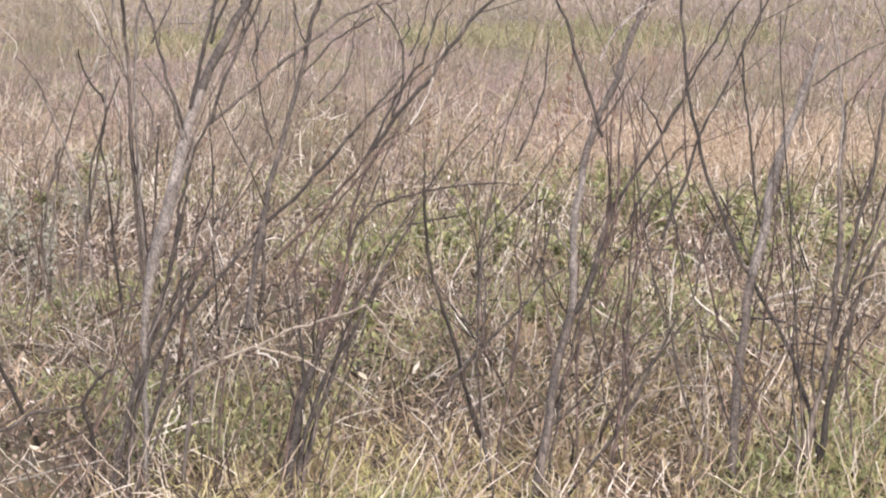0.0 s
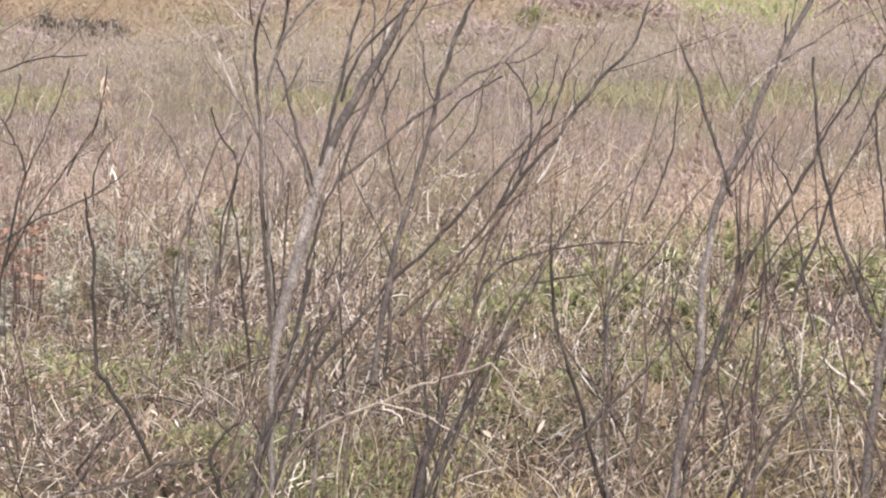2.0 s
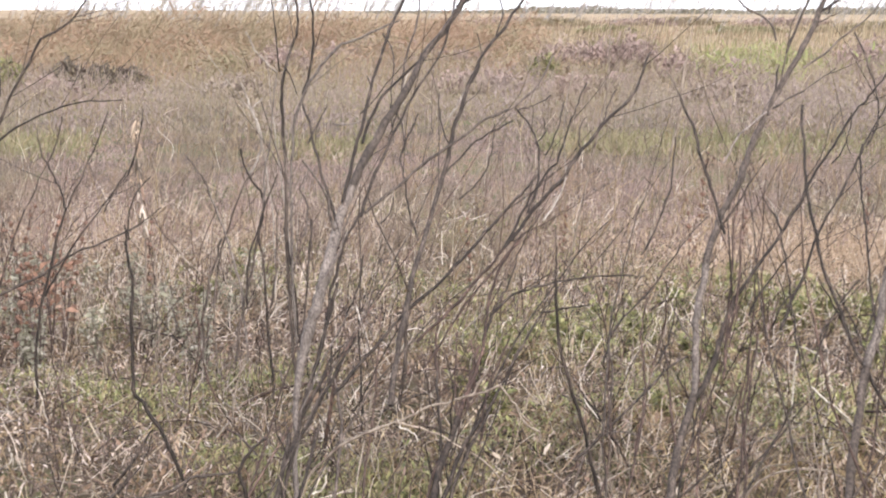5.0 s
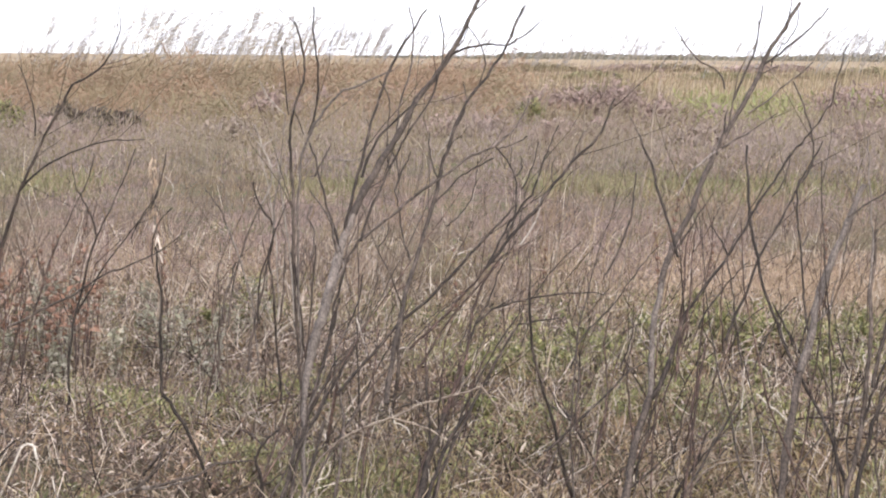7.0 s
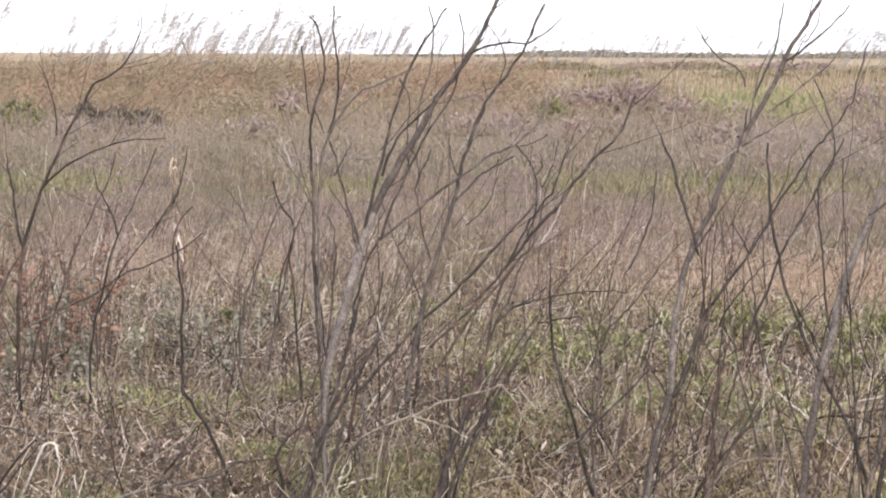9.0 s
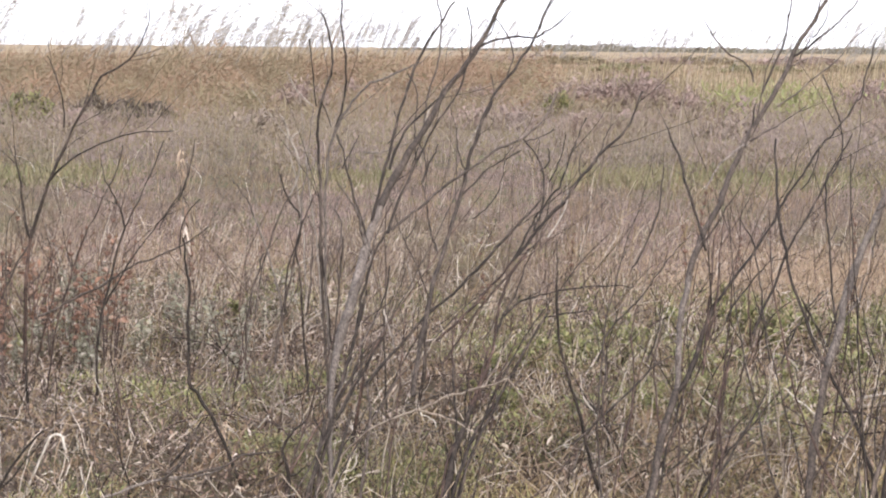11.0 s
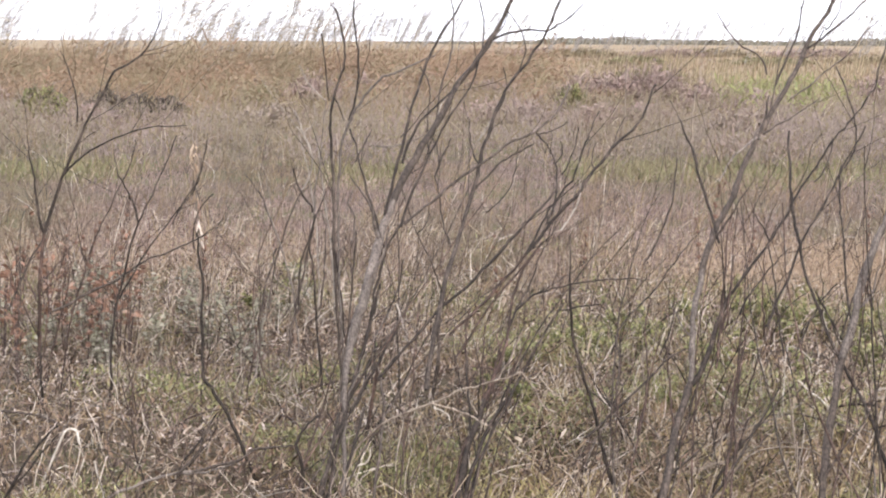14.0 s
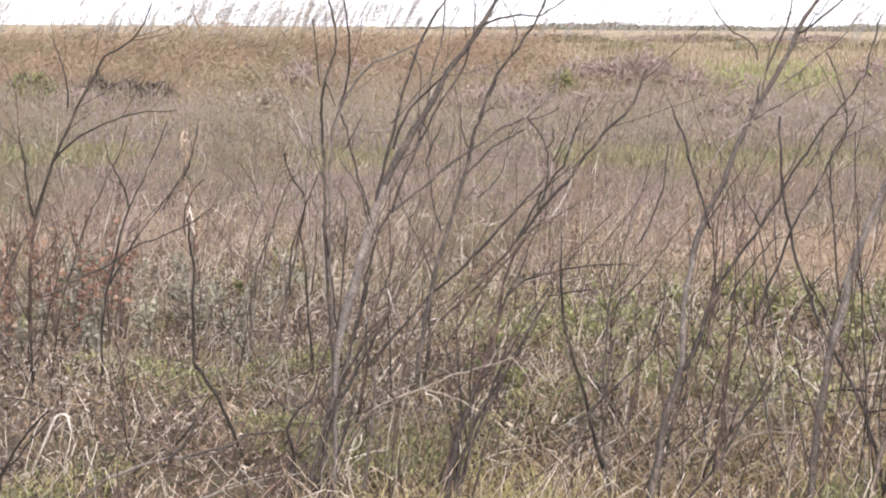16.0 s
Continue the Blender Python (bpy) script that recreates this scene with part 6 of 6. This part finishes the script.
def fluffy_weed(x, y, height, seed):
    """A tall dead weed with pale fluff and torn leaves hanging along its stalk."""
    r = np.random.default_rng(seed)
    root = new("fluffy_weed")
    s = np.linspace(0, 1, 10)
    line = np.stack([0.03 * np.sin(5 * s) + 0.05 * s, np.cumsum(r.normal(0, 0.006, 10)), height * s - 0.03], -1)
    part("stalk", rod_mesh("stalk", line, 0.0052 * (1 - 0.55 * s), 6), BARK_P, root)
    for lo, hi, count, mat, label in ((0.50, 0.56, 5, CURL, "torn white leaves"), (0.60, 0.78, 24, TANGLE, "pale hanging fluff"), (0.84, 1.0, 30, TAWNY, "tan hanging fluff"), (0.5, 0.95, 16, DARKLEAF, "dark shrivelled leaves")):
        u = r.uniform(lo, hi, count)
        base = np.stack([np.interp(u, s, line[:, c]) for c in range(3)], -1)
        a, ll = r.uniform(0, 6.28, count), r.uniform(0.02, 0.055, count)
        d = np.stack([np.cos(a) * 0.6, np.sin(a) * 0.6, r.normal(-0.3, 0.6, count)], -1)
        mid = base + d * (0.5 * ll)[:, None]
        end = mid + d * (0.4 * ll)[:, None] - np.array([0, 0, 1])[None] * (0.5 * ll)[:, None]
        side = np.cross(d, r.normal(0, 1, (count, 3)))
        side /= np.linalg.norm(side, axis=1, keepdims=True)
        v, q = ribbons(np.stack([base, mid, end], 1), ll[:, None] * 0.16 * np.array([0.4, 1.0, 0.3])[None], side)
        tagged(part("fluff", quads_mesh("fluff", v, q), mat, root, label), kind="stuff")
    tagged(root, "tall dead weed with pale fluff along its stalk", "weed")
    root.location = (x, y, 0)


def strewn(kinds, places, seed, low=0.75, high=1.2):
    r = np.random.default_rng(seed)
    for i, (x, y) in enumerate(places):
        s = r.uniform(low, high)
        if i < len(kinds):
            kinds[i].matrix_basis = pose(x, y, 0, 0, 0, r.uniform(0, 360))
        else:
            copy_thing(kinds[i % len(kinds)], pose(x, y, 0, 0, 0, r.uniform(0, 360)) @ Matrix.Diagonal((s, s, s, 1)))


def plants():
    r = np.random.default_rng(21)
    greens = [leafy_plant("green_weed", h, 230, 0.045, LEAF, GREEN, "bushy green leafy weed growing in dry grass", "weed", "green weeds", 30 + i) for i, h in enumerate((0.26, 0.32, 0.2))]
    spots = [(r.normal(1.9, 0.85), r.uniform(7.6, 9.5)) for _ in range(44)] + [(r.normal(0.75, 0.3), r.uniform(6.8, 8.4)) for _ in range(7)]
    spots += [(r.normal(-1.05, 0.25), r.uniform(9.0, 10.6)) for _ in range(6)]
    strewn(greens, spots, 3)
    greys = [leafy_plant("grey_weed", h, 190, 0.04, GREYLEAF, TWIGGY, "grey-green withering weed with small leaves", "weed", "grey weeds", 40 + i) for i, h in enumerate((0.4, 0.32))]
    strewn(greys, [(r.normal(-1.5, 0.45), r.uniform(7.6, 9.6)) for _ in range(22)], 4)
    rusts = [leafy_plant("rust_leaved_seedling", h, 42, 0.058, RUST, TWIGGY, "young seedling with rust-red withered leaves", "seedling", "rust-leaved seedlings", 50 + i, 0.42) for i, h in enumerate((0.86, 0.72))]
    strewn(rusts, [(r.uniform(-2.25, -1.5), r.uniform(7.3, 8.7)) for _ in range(13)], 5, 0.75, 1.1)


fluffy_weed(-1.34, 8.6, 1.13, 71)


def dry_weed(seed, height, mat, label):
    """One dead weed: a stalk and its side twigs."""
    r = np.random.default_rng(seed)
    root = new("dry_weed")
    s = np.linspace(0, 1, 8)
    az, bend = r.uniform(0, 6.28), r.uniform(0.1, 0.45)
    wob = np.cumsum(r.normal(0, 0.008, 8))
    line = np.stack([math.cos(az) * bend * height * s ** 1.4 + wob, math.sin(az) * bend * height * s ** 1.4, height * s - 0.03], -1)
    rad = r.uniform(0.0022, 0.0042)
    part("stalk", rod_mesh("stalk", line, rad * (1 - 0.55 * s), 5), mat, root)
    for _ in range(int(r.integers(3, 6))):
        i = int(r.integers(2, 8))
        a, t = r.uniform(0, 6.28), r.uniform(0.4, 1.1)
        d = np.array([math.sin(t) * math.cos(a), math.sin(t) * math.sin(a), math.cos(t)])
        k = np.linspace(0, 1, 5)
        tw = line[i][None] + d[None] * (k * r.uniform(0.06, 0.5 * height))[:, None] + np.stack([np.cumsum(r.normal(0, 0.006, 5)) * k, 0 * k, 0.03 * k ** 2], -1)
        part("twig", rod_mesh("twig", tw, rad * 0.6 * (1 - 0.5 * k), 4), mat, root)
    return tagged(root, label, "weed", group="dead weeds in the litter")


def lying(seed, name, length, rad, mat, label, category, group, arch):
    """A twig or straw that lies or arches over the litter."""
    r = np.random.default_rng(seed)
    s = np.linspace(0, 1, 9)
    line = np.stack([length * (s - 0.5), np.cumsum(r.normal(0, 0.01, 9)), arch * 4 * s * (1 - s) + np.cumsum(r.normal(0, 0.006, 9)) * s], -1)
    me = rod_mesh(name, line, rad * (1 - 0.5 * s), 5)
    me.materials.append(mat)
    return tagged(new(name, me), label, category, group=group)


def strew_over(kinds, count, seed, y0, y1, high, tip):
    """Copies over the near ground, turned at random and tipped up to some degrees."""
    r = np.random.default_rng(seed)
    for i in range(count):
        y = y0 * (y1 / y0) ** r.random()
        x = r.uniform(-0.29 * y - 0.3, 0.40 * y + 0.4)
        z = float(rise(np.array(x), np.array(y))) + r.uniform(0, high)
        s = r.uniform(0.7, 1.3)
        m = pose(x, y, z, r.normal(0, tip * 0.4), r.normal(0, tip), r.uniform(0, 360)) @ Matrix.Diagonal((s, s, s, 1))
        if i < len(kinds):
            kinds[i].matrix_basis = m
        else:
            copy_thing(kinds[i % len(kinds)], m)


def single_weeds():
    dark = [dry_weed(80 + i, h, (BARK_D, BARK_B)[i % 2], "small dead dark-brown weed with bare side twigs") for i, h in enumerate((0.30, 0.42, 0.24, 0.36, 0.5, 0.2))]
    strew_over(dark, 100, 6, 5.5, 10.0, 0.0, 14)
    pale = [dry_weed(90 + i, h, BARK_P, "small dead pale straw-coloured weed with bare side twigs") for i, h in enumerate((0.26, 0.36, 0.2, 0.44))]
    strew_over(pale, 80, 7, 6.3, 11.0, 0.0, 16)
    twigs = [lying(100 + i, "fallen_twig", ln, r, (BARK_M, BARK_D, BARK_B)[i % 3], "thin brown twig fallen over the litter", "twig", "fallen twigs", a)
             for i, (ln, r, a) in enumerate(((0.5, 0.004, 0.06), (0.35, 0.003, 0.03), (0.6, 0.0045, 0.08), (0.28, 0.0028, 0.02), (0.42, 0.0034, 0.05)))]
    strew_over(twigs, 200, 8, 6.0, 9.5, 0.06, 9)
    straws = [lying(110 + i, "dry_straw", ln, r, (BARK_P, BARK_W)[i == 5], "pale dry straw arched over the litter", "straw", "dry straws", a)
              for i, (ln, r, a) in enumerate(((0.22, 0.0024, 0.03), (0.17, 0.0022, 0.02), (0.14, 0.0024, 0.03), (0.28, 0.0026, 0.04), (0.2, 0.0022, 0.02), (0.1, 0.0026, 0.02)))]
    strew_over(straws, 150, 9, 5.6, 10.0, 0.08, 20)


def broken_twigs():
    """Pale dead weeds that have fallen over one another round the feet of the shrubs."""
    r = np.random.default_rng(77)
    kinds = [dry_weed(120 + i, h, mat, "small bleached weed fallen over in the litter") for i, (h, mat) in enumerate(((0.34, BARK_S), (0.26, BARK_P), (0.42, BARK_S), (0.22, BARK_W), (0.3, BARK_P)))]
    # centre, spread, count
    spots = [(r.normal(cx, sx), r.normal(cy, sy)) for cx, cy, sx, sy, count in ((-0.22, 6.05, 0.22, 0.22, 32), (1.1, 6.35, 0.32, 0.35, 40), (-1.25, 6.6, 0.3, 0.5, 16), (0.45, 6.3, 0.25, 0.3, 14), (-0.75, 6.9, 0.3, 0.5, 14)) for _ in range(count)]
    for i, (x, y) in enumerate(spots):
        m = pose(x, y, r.uniform(0.0, 0.08), r.normal(0, 25), r.choice([-1, 1]) * r.uniform(35, 80), r.uniform(0, 360)) @ Matrix.Diagonal((*[r.uniform(0.6, 1.15)] * 3, 1))
        if i < len(kinds):
            kinds[i].matrix_basis = m
        else:
            copy_thing(kinds[i % len(kinds)], m)


single_weeds()
broken_twigs()


def curled(seed, length, rad, mat, label, turn):
    """A dry vine or straw that winds through the weeds, its foot in the ground."""
    r = np.random.default_rng(seed)
    n = 15
    az, tilt = r.uniform(0, 6.28), r.uniform(0.2, 0.8)
    p = np.array([0.0, 0.0, -0.03])
    line = [p]
    daz, dtilt = r.normal(0, turn), r.normal(0.08, 0.05)
    for _ in range(n - 1):
        daz, dtilt = 0.75 * daz + r.normal(0, turn * 0.5), 0.8 * dtilt + r.normal(0.03, turn * 0.3)
        az, tilt = az + daz, tilt + dtilt
        p = p + np.array([math.sin(tilt) * math.cos(az), math.sin(tilt) * math.sin(az), math.cos(tilt)]) * length / n
        p[2] = max(p[2], 0.015)
        line.append(p)
    me = rod_mesh("curled_straw", np.stack(line), rad * np.linspace(1, 0.55, n), 5)
    me.materials.append(mat)
    return tagged(new("curled_straw", me), label, "straw", group="curled straws")


def curled_straws():
    kinds = [curled(130 + i, ln, r, mat, label, turn) for i, (ln, r, mat, label, turn) in enumerate((
        (0.42, 0.0022, BARK_S, "grey bleached straw curling through the weeds", 0.22), (0.30, 0.0018, BARK_S, "grey bleached straw curling through the weeds", 0.3),
        (0.55, 0.0024, BARK_P, "long tan straw winding through the weeds", 0.15), (0.36, 0.0020, BARK_P, "long tan straw winding through the weeds", 0.25),
        (0.22, 0.0022, BARK_W, "short white bleached straw curled over", 0.35), (0.5, 0.0024, BARK_L, "grey dry vine winding through the weeds", 0.2),
        (0.6, 0.0026, BARK_M, "grey dry vine winding through the weeds", 0.15), (0.45, 0.0024, BARK_B, "red-brown dry vine winding through the weeds", 0.18)))]
    strew_over(kinds, 120, 14, 5.6, 9.5, 0.0, 12)
    tall = [curled(145 + i, ln, r, mat, "crooked bleached stalk standing out of the weeds", turn) for i, (ln, r, mat, turn) in enumerate((
        (0.55, 0.0045, BARK_S, 0.2), (0.42, 0.004, BARK_W, 0.25), (0.6, 0.0048, BARK_P, 0.15), (0.48, 0.0042, BARK_S, 0.3), (0.7, 0.0046, BARK_L, 0.15)))]
    strew_over(tall, 72, 17, 9.5, 19.0, 0.0, 10)


curled_straws()


def seed_weed(seed, height):
    """A dead weed whose side twigs end in round brown seed heads."""
    r = np.random.default_rng(seed)
    root = new("seed_head_weed")
    s = np.linspace(0, 1, 8)
    line = np.stack([0.12 * height * s ** 1.5 + np.cumsum(r.normal(0, 0.006, 8)), np.cumsum(r.normal(0, 0.008, 8)), height * s - 0.03], -1)
    stalk = part("stalk", rod_mesh("stalk", line, 0.0032 * (1 - 0.5 * s), 5), BARK_B, root)
    for i in range(6):
        u = 0.42 + 0.11 * i
        at = Vector([float(np.interp(u, s, line[:, c])) for c in range(3)])
        bm = bmesh.new()
        bmesh.ops.create_icosphere(bm, subdivisions=2, radius=r.uniform(0.014, 0.022) * (1.15 - 0.4 * u))
        for v in bm.verts:
            v.co = Vector((v.co.x, v.co.y, v.co.z * 0.75)) * r.uniform(0.55, 1.3) + at
        me = bpy.data.meshes.new("whorl")
        bm.to_mesh(me)
        bm.free()
        part("whorl", me, HEADS, stalk, "rust-brown whorled seed head")
    for i in range(4):
        j = int(r.integers(3, 8))
        a, t = r.uniform(0, 6.28), r.uniform(0.3, 1.0)
        ln = r.uniform(0.03, 0.14)
        k = np.linspace(0, 1, 4)
        tw = line[j][None] + np.array([math.sin(t) * math.cos(a), math.sin(t) * math.sin(a), math.cos(t)])[None] * (ln * k)[:, None]
        twig = part("twig", rod_mesh("twig", tw, np.full(4, 0.0016), 4), BARK_B, stalk)
        bm = bmesh.new()
        bmesh.ops.create_icosphere(bm, subdivisions=1, radius=r.uniform(0.007, 0.013))
        for v in bm.verts:
            v.co = v.co * r.uniform(0.65, 1.3) + Vector(tw[-1])
        me = bpy.data.meshes.new("seed_head")
        bm.to_mesh(me)
        bm.free()
        part("seed_head", me, HEADS, twig)
    return tagged(root, "dead weed with stacked rust-brown seed whorls", "weed", group="seed-head weeds")


def seed_weeds():
    r = np.random.default_rng(31)
    kinds = [seed_weed(160 + i, h) for i, h in enumerate((0.64, 0.76, 0.52))]
    spots = [(r.normal(-1.92, 0.3), r.uniform(7.5, 9.3)) for _ in range(12)] + [(r.uniform(-1.2, 3.4), r.uniform(9.0, 11.5)) for _ in range(6)]
    strewn(kinds, spots, 15, 0.7, 1.15)


seed_weeds()


plants()


# ---- bushes on the far field ----
def far_bush(width, height, twig_mat, leaf_mat, leaves, label, seed):
    """A low bush: many fanned twigs and a loose uneven crown of small leaves."""
    r = np.random.default_rng(seed)
    root = new("field_bush")
    n = 70
    x, y = r.normal(0, width * 0.2, n), r.normal(0, width * 0.12, n)
    tip = np.stack([x + r.normal(0.12, 0.35, n) * width, y + r.normal(0, 0.2, n) * width, height * r.uniform(0.45, 1.05, n)], -1)
    base = np.stack([x, y, np.full(n, -0.02)], -1)
    mid = (base + tip) / 2 + r.normal(0, 0.05, (n, 3)) * width
    v, q = rods(np.stack([base, mid, tip], 1), r.uniform(0.005, 0.010, n)[:, None] * np.array([1, 0.8, 0.4])[None])
    part("brushwood", quads_mesh("brushwood", v, q), twig_mat, root)
    m = leaves
    a, b = r.uniform(0, 6.28, m), r.random(m) ** 0.5
    lump = 0.75 + 0.35 * np.sin(3 * a + seed) * np.sin(5 * a)
    px = np.cos(a) * b * width * 0.5 * lump + 0.05 * width
    pz = height * np.clip(0.08 + 0.85 * r.random(m) * (1 - 0.6 * b ** 2) * lump, 0.02, 1.1)
    py = np.sin(a) * b * width * 0.3
    d = r.normal(0, 1, (m, 3))
    d /= np.linalg.norm(d, axis=1, keepdims=True)
    c = np.stack([px, py, pz], -1)
    ll = r.uniform(0.03, 0.09, m)[:, None]
    side = np.cross(d, r.normal(0, 1, (m, 3)))
    side /= np.linalg.norm(side, axis=1, keepdims=True)
    v, q = ribbons(np.stack([c - d * ll, c + d * ll], 1), ll * 0.5 * np.array([0.75, 0.4])[None], side)
    part("crown", quads_mesh("crown", v, q), leaf_mat, root)
    return tagged(root, label, "bush", group="bushes on the far field")


def bushes():
    dark = "low dark-brown bush of bare twigs and dead leaves"
    mauve = "low mauve-brown bush of dense dry twigs"
    green = "low dull green bush among dry weeds"
    olive = "low olive bush among dry grass"
    pale = "low greyish bush with pale bleached twigs"
    # x, y, width, height, look
    for i, (x, y, w, h, look_of) in enumerate((
            (-7.0, 33.6, 1.2, 0.7, "dark"), (-6.3, 33.4, 1.0, 0.6, "dark"), (-5.8, 33.8, 0.8, 0.5, "dark"), (-8.2, 33.2, 1.0, 0.8, "green"), (-10.8, 37, 1.8, 0.75, "mauve"), (-3.25, 39, 1.8, 0.95, "mauve"), (-2.3, 44, 1.5, 0.8, "mauve"), (-5.6, 50, 2.0, 0.6, "pale"),
            (2.75, 38, 0.8, 0.7, "green"), (3.5, 41, 1.5, 1.05, "mauve"), (4.3, 40, 1.7, 1.2, "mauve"), (5.1, 40.5, 1.6, 1.25, "mauve"), (5.7, 38, 1.3, 0.8, "mauve"), (7.0, 38, 1.2, 0.6, "mauve"), (0.6, 44, 2.2, 0.75, "mauve"), (-1.2, 50, 2.6, 0.9, "mauve"), (7.5, 62, 3.0, 0.9, "olive"),
            (11.4, 43, 2.4, 1.15, "mauve"), (13.2, 46, 2.0, 1.0, "mauve"), (-13.0, 45, 2.0, 0.7, "mauve"), (-11.4, 60, 3.0, 0.9, "olive"), (16.5, 50, 2.4, 0.9, "olive"), (3.2, 32, 1.9, 0.5, "mauve"), (5.4, 30, 1.8, 0.45, "pale"),
            (-3.4, 31, 1.8, 0.45, "pale"), (-6.6, 30, 1.6, 0.45, "mauve"), (8.8, 31, 2.0, 0.5, "mauve"), (1.0, 33, 1.9, 0.5, "mauve"), (-8.6, 34, 1.6, 0.5, "pale"), (10.8, 35, 2.0, 0.6, "mauve"), (-4.6, 41, 1.4, 0.6, "olive"), (6.9, 36, 1.6, 0.5, "mauve"))):
        if look_of == "dark":
            b = far_bush(w, h, DARKTWIG, DARKLEAF, 2200, dark, 60 + i)
        elif look_of == "mauve":
            b = far_bush(w, h, TWIGGY, MAUVELEAF, 1900, mauve, 60 + i)
        elif look_of == "green":
            b = far_bush(w, h, DARKTWIG, LEAF, 1500, green, 60 + i)
        elif look_of == "olive":
            b = far_bush(w, h, TWIGGY, OLIVEGREEN, 1600, olive, 60 + i)
        else:
            b = far_bush(w, h, TWIGGY, GREYWEED, 1100, pale, 60 + i)
        b.location = (x, y, 0)
    # broad mounds of growth near the horizon
    r = np.random.default_rng(91)
    for i, slope in enumerate((0.03, 0.055, 0.075, 0.11, 0.13, 0.155, 0.19, 0.215, 0.25, 0.275)):
        y = r.uniform(85, 190)
        b = far_bush(2.0, 0.5, TWIGGY, (OLIVEGREEN, MAUVELEAF, OLIVE)[i % 3], 1700, "broad low mound of dull growth near the horizon", 100 + i)
        b.matrix_basis = pose(slope * y, y, 0) @ Matrix.Diagonal((0.028 * y, 0.02 * y, 0.013 * y, 1))


bushes()


# ---- bent straws ----
def bent_straw(x, y, height, reach, drop, r, label):
    """A straw that rises, folds over and hangs down at its end."""
    s = np.linspace(0, 1, 7)
    up = np.stack([x - 0.12 + 0.12 * s ** 0.95, 0 * s, height * s - 0.02], -1)
    a = np.linspace(math.pi, 0.15, 7)[1:]
    over = np.stack([x + reach * 0.5 * (1 + np.cos(a)), 0.02 * np.sin(a), height - 0.02 + reach * 0.32 * np.sin(a)], -1)
    end = over[-1][None] + np.stack([0.012 * s[1:4], 0 * s[1:4], -drop * s[1:4] * 2], -1)
    line = np.concatenate([up, over, end])
    me = rod_mesh("bent_straw", line, np.concatenate([np.full(7, r), np.full(6, r * 1.15), np.full(3, r)]), 6)
    me.materials.append(BARK_W)
    ob = tagged(new("bent_straw", me), label, "straw")
    ob.location = (0, y, 0)


bent_straw(-1.33, 5.6, 0.26, 0.05, 0.035, 0.0042, "white bleached straw folded over in a loop")
